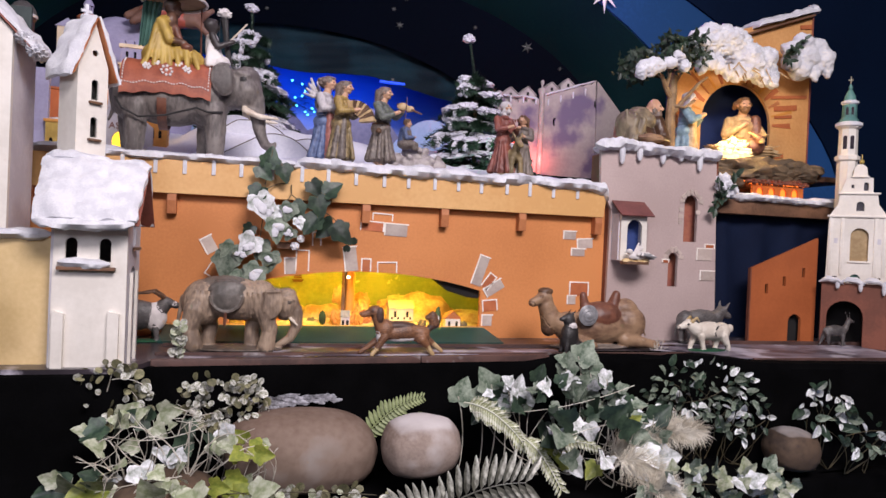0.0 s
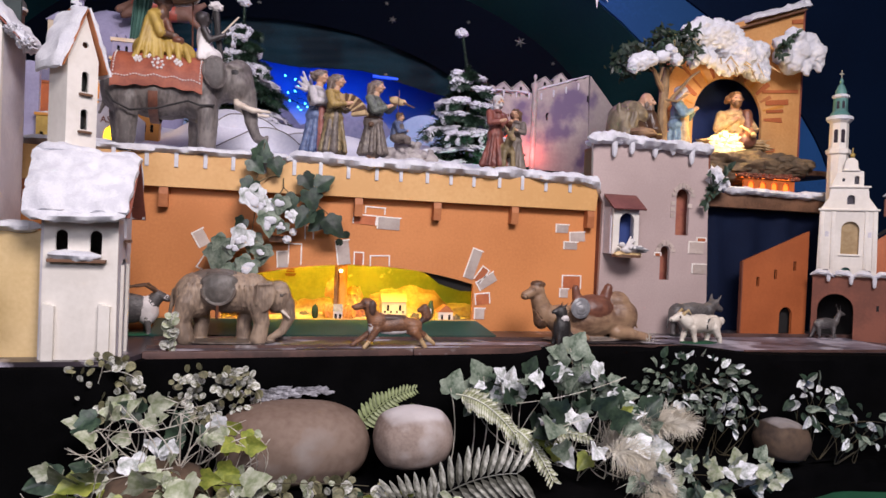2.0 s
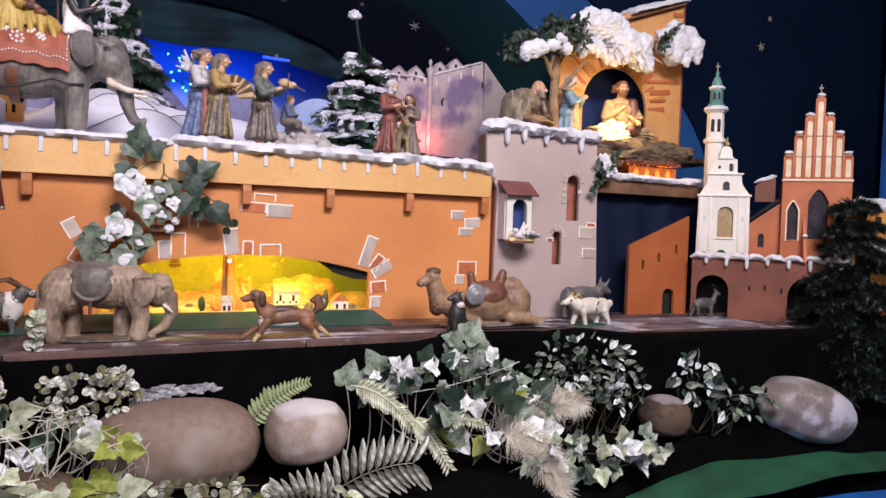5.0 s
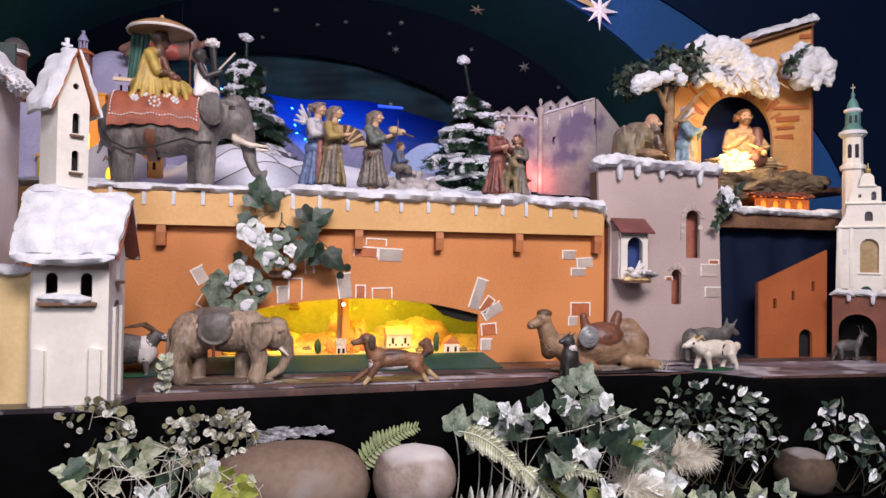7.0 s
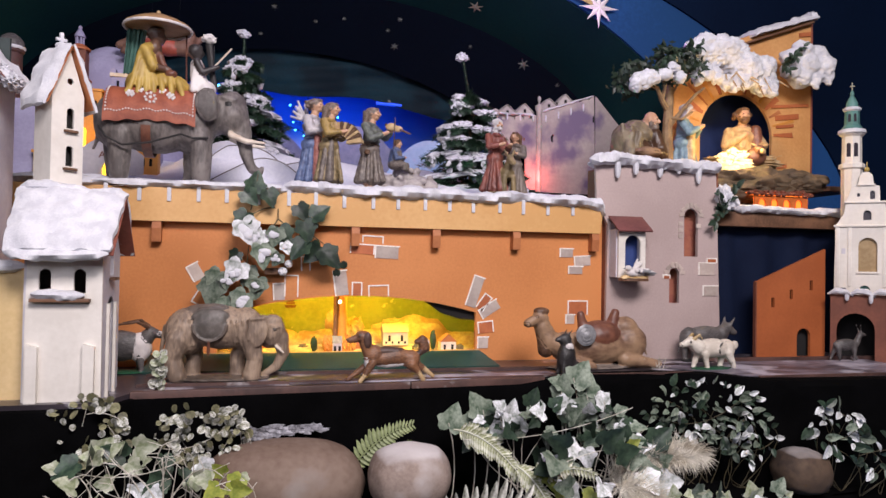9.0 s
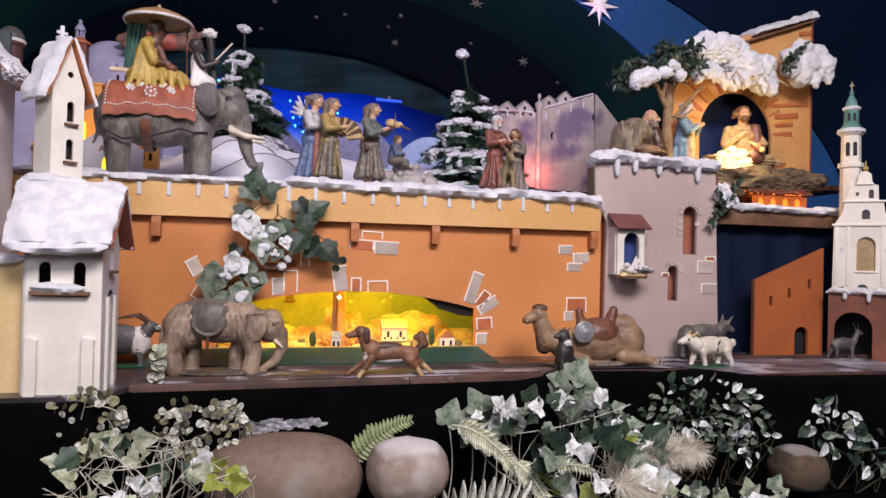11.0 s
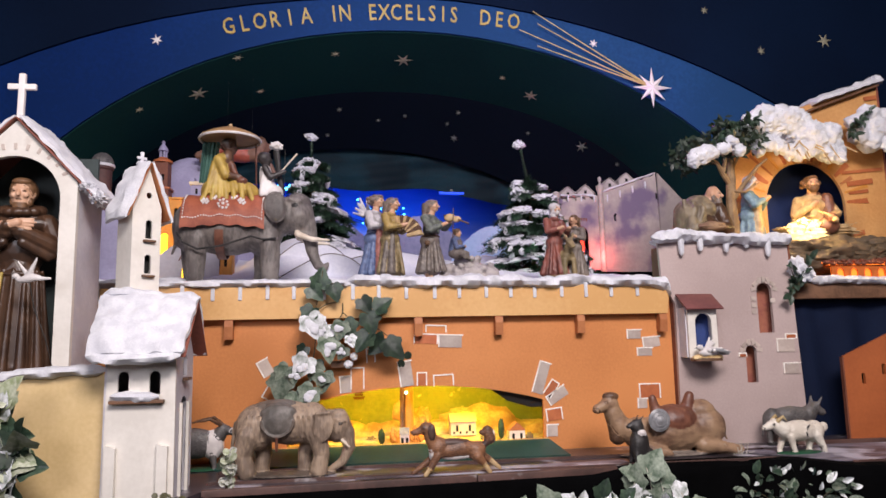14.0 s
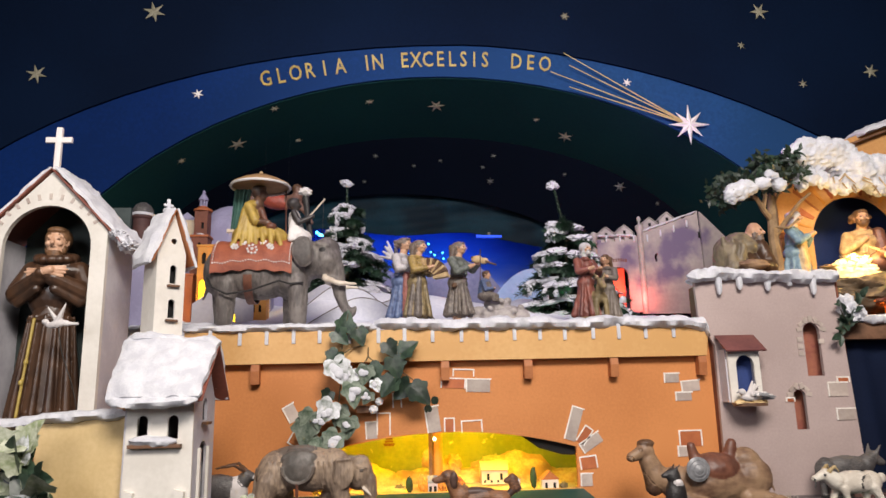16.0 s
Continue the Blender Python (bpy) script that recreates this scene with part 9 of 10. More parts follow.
def white_church():
    t = wing_thing("white_church", 0.110, 0.04, 0.238, "white baroque model church with a green-topped tower", "model church")
    w = 0.100
    low = [(-w, 0), (w, 0), (w - 0.004, 0.250), (-w + 0.004, 0.250)]
    part("lower_front", plate(nb(), low, [arch(0.008, 0.085, 0.060, 0.125), arch(-0.002, 0.0005, 0.036, 0.034)], 0.014), WHITE, t, smooth=False)
    up = [(-w + 0.006, 0.258), (w - 0.006, 0.258), (0.066, 0.300), (0.062, 0.335), (0.066, 0.340), (0.046, 0.345), (0.044, 0.400), (0.026, 0.404), (0.022, 0.440), (0.010, 0.452), (-0.010, 0.452), (-0.018, 0.440), (-0.024, 0.404), (-0.044, 0.400), (-0.062, 0.345), (-0.068, 0.300)]
    part("upper_front", plate(nb(), up, [arch(0.006, 0.275, 0.026, 0.036), arch(0.022, 0.352, 0.016, 0.032), arch(-0.022, 0.362, 0.010, 0.014)], 0.012, Matrix.Translation((0, 0.001, 0))), WHITE, t, smooth=False)
    part("cornice", box(nb(), -w - 0.002, w + 0.002, -0.008, 0.016, 0.250, 0.258, None, 0.002), WHITE, t)
    part("cornice", box(nb(), -0.070, 0.070, -0.006, 0.014, 0.338, 0.345, None, 0.002), WHITE, t)
    part("cornice", box(nb(), -0.028, 0.030, -0.006, 0.014, 0.402, 0.408, None, 0.001), WHITE, t)
    part("body", box(nb(), -w + 0.006, w - 0.006, 0.016, 0.09, 0.0, 0.25), WHITE_SHADE, t)
    part("window_board", box(nb(), -0.03, 0.045, 0.0145, 0.0155, 0.08, 0.215), TAN, t, "tan-painted tall window")
    part("door_board", box(nb(), -0.03, 0.03, 0.0145, 0.0152, 0.0, 0.05), COPPER, t, "green door")
    part("window_board", box(nb(), -0.03, 0.04, 0.0132, 0.0142, 0.27, 0.395), GLASS_DARK, t)
    part("window_sill", box(nb(), -0.028, 0.044, -0.006, 0.0, 0.078, 0.084, None, 0.001), WHITE, t)
    for u in (-0.070, 0.072):
        part("niche", box(nb(), u - 0.006, u + 0.006, -0.001, 0.002, 0.150, 0.170), WHITE_SHADE, t)
        part("small_window", box(nb(), u - 0.009, u + 0.009, -0.001, 0.002, 0.002, 0.024), GLASS_DARK, t)
    for u in (-w + 0.012, -0.050, 0.060, w - 0.012):
        part("pilaster", box(nb(), u - 0.006, u + 0.006, -0.004, 0.0, 0.03, 0.25, None, 0.001), WHITE, t)
    part("ball", blob(nb(), (0.004, 0.006, 0.462), (0.009, 0.009, 0.010), 0, 0, 1, 2), GOLD, t, "small gold ball")
    part("cross", tube(nb(), [(0.004, 0.006, 0.468), (0.004, 0.006, 0.490)], 0.002, 5), GOLD, t)
    tower = part("tower", lathe(nb(), [(0.036, 0.25), (0.036, 0.468), (0.044, 0.474), (0.044, 0.488), (0.034, 0.494), (0.033, 0.592), (0.043, 0.600), (0.042, 0.612)], 8, Matrix.Translation((-0.042, 0.055, 0))), WHITE, t, "octagonal white tower", smooth=False)
    top = Matrix.Translation((-0.042, 0.055, 0))
    part("lower_cap", lathe(nb(), [(0.036, 0.612), (0.034, 0.628), (0.026, 0.640), (0.025, 0.690)], 8, top), COPPER, tower, "green copper cap", smooth=False)
    part("cap_ring", lathe(nb(), [(0.024, 0.688), (0.031, 0.694), (0.031, 0.702), (0.022, 0.706)], 8, top), SNOW, tower)
    part("upper_cap", lathe(nb(), [(0.021, 0.706), (0.019, 0.722), (0.011, 0.740), (0.006, 0.748), (0.008, 0.758), (0.003, 0.770)], 10, top), COPPER, tower)
    part("balcony_snow", lathe(nb(), [(0.040, 0.600), (0.048, 0.606), (0.046, 0.618), (0.034, 0.622)], 12, top), SNOW, tower)
    part("finial", tube(nb(), [(-0.042, 0.055, 0.765), (-0.042, 0.055, 0.800)], 0.0022, 5), STAR_PAINT, tower)
    part("finial", box(nb(), -0.050, -0.034, 0.053, 0.057, 0.784, 0.788), STAR_PAINT, tower)
    for z, h in ((0.515, 0.052), (0.40, 0.052), (0.648, 0.030)):
        r = 0.033 if z < 0.6 else 0.0255
        for a in (-112, -68):
            m = top @ Matrix.Rotation(radians(a + 90), 4, "Z") @ Matrix.Translation((0, -r * 0.955, z))
            b = nb()
            plate(b, arch(0, 0, 0.014 if z < 0.6 else 0.009, h), (), 0.003, m @ Matrix.Translation((0, -0.001, 0)))
            part("tower_window", b, GLASS_DARK, tower, smooth=False)


white_church()


def red_church():
    t = wing_thing("brick_church", 0.446, 0.045, 0.238, "brick-red gothic model church with a stepped white-panelled gable", "model church")
    w = 0.122
    # stepped gable: seven bays
    part("nave_wall", plate(nb(), rect(-w, w, 0, 0.315), [arch(0.008, 0.09, 0.072, 0.195, 12, 0.05, True), arch(-0.082, 0.085, 0.038, 0.150, 10, 0.035, True), arch(0.088, 0.085, 0.038, 0.150, 10, 0.035, True)], 0.014), BRICK_RED, t, smooth=False)
    part("window_board", box(nb(), -w + 0.01, w - 0.01, 0.0145, 0.016, 0.06, 0.30), GLASS_DARK, t, "dark tall windows")
    part("string_course", box(nb(), -w - 0.003, w + 0.003, -0.006, 0.014, 0.315, 0.324, None, 0.001), LANCET, t)
    for c, ww, hh in ((-0.082, 0.038, 0.150), (0.088, 0.038, 0.150)):
        part("window_trim", plate(nb(), arch(c, 0.080, ww + 0.012, hh + 0.012, 10, 0.04, True), [arch(c, 0.0802, ww + 0.001, hh + 0.004, 10, 0.036, True)], 0.005, Matrix.Translation((0, -0.004, 0))), LANCET, t, smooth=False)
    hs = [0.430, 0.510, 0.580, 0.655, 0.580, 0.510, 0.430]
    bw = 2 * w / 7
    for i, h in enumerate(hs):
        a = -w + i * bw
        b = nb()
        plate(b, [(a + 0.0004, 0.324), (a + bw - 0.0004, 0.324), (a + bw - 0.0004, h - 0.018), (a + bw / 2, h), (a + 0.0004, h - 0.018)], (), 0.014)
        part("gable_bay", b, BRICK_RED, t, smooth=False)
        b = nb()
        plate(b, arch(a + bw / 2, 0.332, bw * 0.52, h - 0.332 - 0.030), (), 0.003, Matrix.Translation((0, -0.0025, 0)))
        part("gable_panel", b, LANCET, t, "cream plaster panel", smooth=False)
        b = nb()
        blob(b, (a + bw / 2, 0.006, h - 0.004), (bw * 0.46, 0.014, 0.008), i, 0.5, 3, 2)
        part("snow", b, SNOW, t)
    for z in (0.41, 0.49):
        part("string_course", box(nb(), -w + bw * (1 if z > 0.42 else 0) + 0.002, w - bw * (1 if z > 0.42 else 0) - 0.002, -0.0045, -0.0028, z, z + 0.002), BRICK_DARK, t)
    for i in range(6):
        a = -w + (i + 1) * bw
        h = min(hs[i], hs[i + 1])
        part("pinnacle", box(nb(), a - 0.004, a + 0.004, -0.005, 0.0, 0.324, h - 0.01, None, 0.001), BRICK_RED, t)
    b = nb()
    tube(b, [(0, 0.006, 0.650), (0, 0.006, 0.692)], 0.002, 5)
    box(b, -0.008, 0.008, 0.004, 0.008, 0.676, 0.680)
    part("cross", b, STAR_PAINT, t)
    for u, lean in ((-0.046, 1), (0.052, -1)):
        b = nb()
        plate(b, [(0, 0), (0.07, 0), (0.012, 0.150), (0, 0.175)], (), 0.010, Matrix.Translation((u, 0, 0)) @ Matrix.Rotation(radians(-90), 4, "Z"))
        part("buttress", b, BRICK_RED, t, smooth=False)
        part("buttress_snow", blob(nb(), (u + 0.005, -0.035, 0.100), (0.010, 0.014, 0.007), u, 0.4, 3, 2), SNOW, t)
    part("body", box(nb(), -w + 0.004, w - 0.004, 0.018, 0.12, 0.0, 0.31), BRICK_DARK, t)


red_church()


def side_house():
    t = wing_thing("brown_house", 0.262, 0.075, 0.238, "brown model house with a slanted snowy roof between the churches", "model house")
    part("wall", plate(nb(), [(-0.055, 0), (0.062, 0), (0.062, 0.230), (-0.055, 0.140)], [arch(-0.005, 0.05, 0.022, 0.055)], 0.010), BRICK_RED, t, smooth=False)
    part("window_board", box(nb(), -0.03, 0.02, 0.0105, 0.012, 0.04, 0.12), GLASS_DARK, t)
    part("roof", box(nb(), -0.065, 0.080, -0.012, 0.05, 0.0, 0.010, Matrix.Translation((-0.005, 0, 0.188)) @ Matrix.Rotation(radians(-38), 4, "Y")), DARK, t)
    part("gable_wall", plate(nb(), [(-0.03, 0.235), (0.045, 0.235), (0.045, 0.330), (0.02, 0.335), (-0.03, 0.300)], (), 0.02, Matrix.Translation((0, 0.03, 0))), BRICK_DARK, t, smooth=False)
    part("snow", snow_roll(nb(), [(-0.035, 0.04, 0.312), (0.0, 0.04, 0.325), (0.050, 0.04, 0.340)], 0.03, 0.018, 3, 0.006, 0.5), SNOW, t)


side_house()


def red_flank():
    t = thing("city_wall", (1.462, -0.057, 0), "orange-red board wall with a slanting top beside the gate", "wall", kind="structure")
    part("wall_board", plate(nb(), [(0, 0), (0.300, 0), (0.300, 0.405), (0, 0.280)], [arch(0.205, 0.002, 0.060, 0.105)] + [rect(u - 0.007, u + 0.007, z, z + 0.036) for u, z in ((0.07, 0.185), (0.150, 0.215), (0.238, 0.250))], 0.012), RED_WALL, t, smooth=False)
    part("back_board", box(nb(), 0.03, 0.29, 0.03, 0.034, 0, 0.27), DARK, t)
    part("edge_board", box(nb(), -0.006, -0.0005, -0.002, 0.012, 0, 0.279), BRICK_DARK, t)


red_flank()


def gold_statue():
    wing = WING @ Matrix.Translation((0.566, 0.015, 0.238))
    t = thing("pedestal", (0, 0, 0), "grey stepped pedestal with a column beside the brick church", "pedestal")
    t.matrix_basis = wing
    part("block", plate(nb(), [(-0.034, 0), (0.034, 0), (0.028, 0.045), (-0.028, 0.045)], (), 0.05), STONE_PALE, t, smooth=False)
    part("slab", box(nb(), -0.030, 0.030, -0.003, 0.053, 0.045, 0.052, None, 0.001), STONE_PALE, t)
    at = wing @ Vector((0, 0.025, 0.052))
    carved("gilded_figure", standing(0, 0, 0, None, "hold") + [egg((-0.1, 0.05, 0.7), (0.12, 0.06, 0.2), 0)], [GOLD], 0.03, tuple(at), "small gilded figure on a pedestal", "figure", -110, 0.160, "", 1)


gold_statue()


def far_house(u, v, z0, w, h, wall, label, rows, cols, cap_snow=True):
    t = wing_thing("row_house", u, v, z0, label, "model house", group="row houses")
    holes = []
    for r in range(rows):
        for c in range(cols):
            x = -w / 2 + w * (c + 0.5) / cols
            z = h * (r + 0.35) / rows
            holes.append(rect(x - w / cols * 0.22, x + w / cols * 0.22, z, z + h / rows * 0.45))
    part("front_wall", plate(nb(), rect(-w / 2, w / 2, 0, h), holes, 0.008), wall, t, smooth=False)
    part("inner_board", box(nb(), -w / 2 + 0.004, w / 2 - 0.004, 0.010, 0.012, 0.002, h - 0.004), GLASS_DARK, t)
    part("cornice", box(nb(), -w / 2 - 0.004, w / 2 + 0.004, -0.006, 0.06, h, h + 0.008, None, 0.002), LANCET, t)
    if cap_snow:
        b = nb()
        slab(b, (-w / 2 - 0.004, -0.008, h + 0.006), (w / 2 + 0.004, -0.008, h + 0.006), (w / 2, 0.06, h + 0.046), (-w / 2, 0.06, h + 0.046), 0.014, u * 9, 14, 6, 0.5)
        part("roof_snow", b, SNOW, t)
    return t


far_house(0.70, 0.10, 0.238, 0.20, 0.205, AMBER, "amber row house with a snowy roof behind the fir", 2, 4)
far_house(0.66, -0.03, 0.10, 0.07, 0.16, AMBER, "narrow orange row house with snow on top", 2, 1)
far_house(0.73, -0.04, 0.08, 0.09, 0.21, LANCET, "pale row house with a snowy roof", 3, 2)
far_house(0.72, -0.06, -0.06, 0.14, 0.13, BRICK_RED, "red row house low beside the fir", 2, 3, False)


def green_dome():
    t = wing_thing("domed_turret", 0.605, 0.075, 0.238, "small turret with a green onion dome", "model tower")
    part("shaft", lathe(nb(), [(0.024, 0), (0.024, 0.175), (0.030, 0.180), (0.030, 0.186)], 10), AMBER, t)
    part("dome", lathe(nb(), [(0.026, 0.186), (0.032, 0.200), (0.028, 0.216), (0.014, 0.228), (0.010, 0.234), (0.013, 0.244), (0.004, 0.254)], 12), COPPER, t, "green onion dome")
    part("snow", blob(nb(), (0, -0.004, 0.250), (0.014, 0.014, 0.010), 2, 0.4, 3, 2), SNOW, t)


green_dome()
single("gate_platform", box(nb(), 0, 0.62, 0.02, 0.26, 0, 0.010), WOOD, (0, 0, 0), "brown board platform above the gate arches", "board").matrix_basis = WING @ Matrix.Translation((0.60, -0.10, 0.228))
for u, v, h in ((0.62, 0.10, 0.228), (1.10, 0.10, 0.228)):
    single("platform_post", box(nb(), 0, 0.03, 0, 0.03, -0.3, h), WOOD, (0, 0, 0), "dark post under the platform", "post", group="platform posts").matrix_basis = WING @ Matrix.Translation((u, v, 0))


# ---------------------------------------------------------------- stars, comet, lettering
def star_mesh(points, r, inner, depth=0.002):
    bm = nb()
    c = bm.verts.new((0, -depth * 2.0, 0))
    rim = []
    for i in range(2 * points):
        a = math.pi * i / points + math.pi / 2
        k = (r if i % 4 == 0 or points < 8 else r * 0.86) if i % 2 == 0 else r * inner
        rim.append(bm.verts.new((k * math.cos(a), 0, k * math.sin(a))))
    b = bm.verts.new((0, depth, 0))
    for i in range(2 * points):
        bm.faces.new((c, rim[(i + 1) % (2 * points)], rim[i]))
        bm.faces.new((b, rim[i], rim[(i + 1) % (2 * points)]))
    return bm


STARS = {
    0.694: [(-1.764, 1.771, 0.048), (-1.27, 2.08, 0.054), (1.587, 2.109, 0.048), (1.478, 1.931, 0.022), (1.757, 1.735, 0.024), (0.635, 2.076, 0.024), (3.013, 1.598, 0.024), (2.955, 1.429, 0.034), (2.10, 1.80, 0.040)],
    0.710: [(-1.058, 1.684, 0.027), (0.915, 1.746, 0.024)],
    1.145: [(-0.797, 1.806, 0.025), (-0.309, 1.845, 0.025), (0.042, 1.823, 0.047), (0.567, 1.745, 0.019), (0.718, 1.65, 0.042), (-1.257, 1.523, 0.022), (-0.98, 1.612, 0.047), (-0.675, 1.633, 0.022)],
    1.394: [(-0.076, 1.576, 0.015), (0.071, 1.605, 0.015), (0.305, 1.565, 0.015), (-0.287, 1.632, 0.018), (0.367, 1.63, 0.018), (0.343, 1.483, 0.024), (0.762, 1.52, 0.015), (1.07, 1.447, 0.033), (1.276, 1.347, 0.015), (-0.349, 1.486, 0.015)],
}
star_rng = random.Random(6)
for depth_y, some in STARS.items():
    for x, z, r in some:
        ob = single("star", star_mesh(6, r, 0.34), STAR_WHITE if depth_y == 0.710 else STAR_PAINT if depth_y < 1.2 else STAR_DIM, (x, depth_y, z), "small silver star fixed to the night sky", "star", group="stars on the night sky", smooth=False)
        spin = Matrix.Rotation(star_rng.uniform(0, 1), 4, "Y")
        if depth_y > 1:
            p, nrm = on_cove(*((ARCH_BAND, ARCH_TEAL) if depth_y < 1.2 else (ARCH_TEAL, ARCH_NIGHT)), (-0.164, -2.269, 0.344), x, depth_y, z)
            ob.matrix_basis = Matrix.Translation(p + nrm * 0.008) @ nrm.to_track_quat("-Y", "Z").to_matrix().to_4x4() @ spin
        else:
            ob.matrix_basis = Matrix.Translation((x, depth_y, z)) @ spin


def comet():
    t = thing("comet_star", (1.185, 0.69, 1.529), "large white eight-pointed star with gold comet rays", "star")
    part("star_body", star_mesh(8, 0.100, 0.30, 0.006), STAR_WHITE, t, smooth=False)
    for x, z in ((0.618, 1.884), (0.641, 1.822), (0.551, 1.790), (0.635, 1.714)):
        d = Vector((x - 1.185, 0, z - 1.529))
        part("ray", tube(nb(), [d * 0.06, d], [0.0036, 0.0020], 6), RAY_GOLD, t, "thin gold ray")


comet()


def gloria():
    t = thing("gold_lettering", (0, 0.7105, 1.80), "gold raised lettering along the blue arch", "lettering")
    row = "GLORIA IN EXCELSIS DEO".replace(" ", "")
    xs = [-0.757, -0.691, -0.624, -0.560, -0.493, -0.421, -0.299, -0.249, -0.126, -0.073, -0.018, 0.040, 0.095, 0.148, 0.199, 0.249, 0.396, 0.462, 0.531]
    for ch, x in zip(row, xs):
        z = 1.857 - 0.137 * (x - 0.10) ** 2 + 0.02 * max(0, x - 0.10) ** 2
        tilt = math.atan(-0.274 * (x - 0.10))
        m = Matrix.Translation((x, 0, z - 1.80)) @ Matrix.Rotation(-tilt, 4, "Y") @ Matrix.Rotation(radians(90), 4, "X") @ Matrix.Diagonal((0.86, 1.22, 1, 1))
        letters("letter", ch, 0.088, 0.002, GOLD, t, m)


gloria()


def led_string():
    t = thing("led_string", (0, 1.93, 1.1), "string of small blue lights on the painted sky", "string lights")
    rng = random.Random(2)
    pts = [(rng.gauss(-0.02, 0.09), rng.uniform(-0.06, 0.16)) for _ in range(24)]
    for x, z in pts:
        part("led", blob(nb(), (x, 0.06, z), (0.006, 0.004, 0.006), 0, 0, 1, 1), LIT_LED, t)
    part("cable", tube(nb(), [(x, 0.075, z) for x, z in pts], 0.001, 4), WIRE, t)
    t2 = thing("light_tube", (0.335, 1.478, 1.188), "short blue light tube below the curtain", "light tube")
    part("tube", tube(nb(), [(-0.070, 0, 0), (0.070, 0, -0.003)], 0.009, 10), LIT_TUBE, t2)
    part("clip", box(nb(), -0.008, 0.008, -0.010, 0.070, 0.006, 0.02), WIRE, t2)
    t3 = thing("blue_bulb", (-0.60, 1.38, 1.185), "small bright blue bulb cluster behind the fir", "string lights")
    for i in range(5):
        part("led", blob(nb(), (0.014 * i, 0, -0.004 * i * (4 - i) + 0.01), (0.009, 0.006, 0.009), 0, 0, 1, 1), LIT_LED, t3)

    part("cable", tube(nb(), [(0.028, 0.004, 0.0), (0.03, 0.016, 0.10), (0.03, 0.018, 0.22)], 0.0015, 5), WIRE, t3)


led_string()


# ---------------------------------------------------------------- boulders
def boulder(at, r, seed, material, label, rz=0, ry=0):
    bm = blob(nb(), (0, 0, 0), r, seed, 0.05, 1.0, 5)
    for v in bm.verts:  # fuller shoulders than an egg
        u = Vector((v.co.x / r[0], v.co.y / r[1], v.co.z / r[2]))
        v.co *= 1 + 0.10 * (1 - max(abs(u.x), abs(u.y), abs(u.z)) / max(u.length, 1e-6)) / 0.42
    ob = single("boulder", bm, material, at, label, "boulder", group="boulders on the ledge")
    ob.rotation_euler = (0, radians(ry), radians(rz))
    return ob


boulder((-0.230, -0.545, -0.205), (0.190, 0.115, 0.105), 1.0, BOULDER, "long smooth brown boulder on the black ledge", 0, 1)
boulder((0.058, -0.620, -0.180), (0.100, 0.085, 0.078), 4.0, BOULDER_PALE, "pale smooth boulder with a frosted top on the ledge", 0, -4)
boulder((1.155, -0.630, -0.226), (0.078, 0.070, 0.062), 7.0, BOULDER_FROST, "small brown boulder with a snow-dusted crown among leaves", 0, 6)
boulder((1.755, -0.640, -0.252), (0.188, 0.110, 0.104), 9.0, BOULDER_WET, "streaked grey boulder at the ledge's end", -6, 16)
boulder((-0.53, -0.70, -0.262), (0.12, 0.09, 0.075), 12.0, BOULDER_DARK, "dark boulder hidden under pale leaves", 0, 0)



# ---------------------------------------------------------------- plants
def leaf_mesh(name, outline, fold, curl, material, veins=True):
    """A leaf in its own x-y plane, stalk at the origin, tip along +y; folded along the midrib."""
    bm = nb()
    n = len(outline)
    ys = [p[1] for p in outline]
    mid = bm.verts.new((0, (min(ys) + max(ys)) * 0.42, 0.0))
    rim = []
    top = max(ys)
    for x, y in outline:
        rim.append(bm.verts.new((x, y, fold * abs(x) - curl * (y / top) ** 2 * top)))
    mid.co.z = -curl * 0.2 * top
    for i in range(n):
        bm.faces.new((mid, rim[i], rim[(i + 1) % n]))
    bmesh.ops.subdivide_edges(bm, edges=bm.edges[:], cuts=1)
    for v in bm.verts:
        v.co.z += 0.0016 * noise.noise(v.co * 60 + Vector((0, 0, curl * 50)))
    bmesh.ops.recalc_face_normals(bm, faces=bm.faces[:])
    bmesh.ops.solidify(bm, geom=bm.faces[:], thickness=0.0006)
    return mesh_of(name, bm, material)


IVY_SHAPE = [(0.0, 0.0), (0.12, -0.10), (0.30, -0.12), (0.41, 0.00), (0.43, 0.14), (0.55, 0.31), (0.48, 0.42), (0.35, 0.49), (0.29, 0.62), (0.17, 0.83), (0.0, 1.0), (-0.17, 0.83), (-0.29, 0.62), (-0.35, 0.49), (-0.48, 0.42), (-0.55, 0.31), (-0.43, 0.14), (-0.41, 0.00), (-0.30, -0.12), (-0.12, -0.10)]
OVAL = [(0.0, 0.0), (0.18, 0.12), (0.27, 0.36), (0.24, 0.62), (0.12, 0.88), (0.0, 1.0), (-0.12, 0.88), (-0.24, 0.62), (-0.27, 0.36), (-0.18, 0.12)]
ROUND = [(0.0, 0.0), (0.30, 0.10), (0.48, 0.35), (0.47, 0.65), (0.30, 0.92), (0.0, 1.0), (-0.30, 0.92), (-0.47, 0.65), (-0.48, 0.35), (-0.30, 0.10)]
LEAF = {}
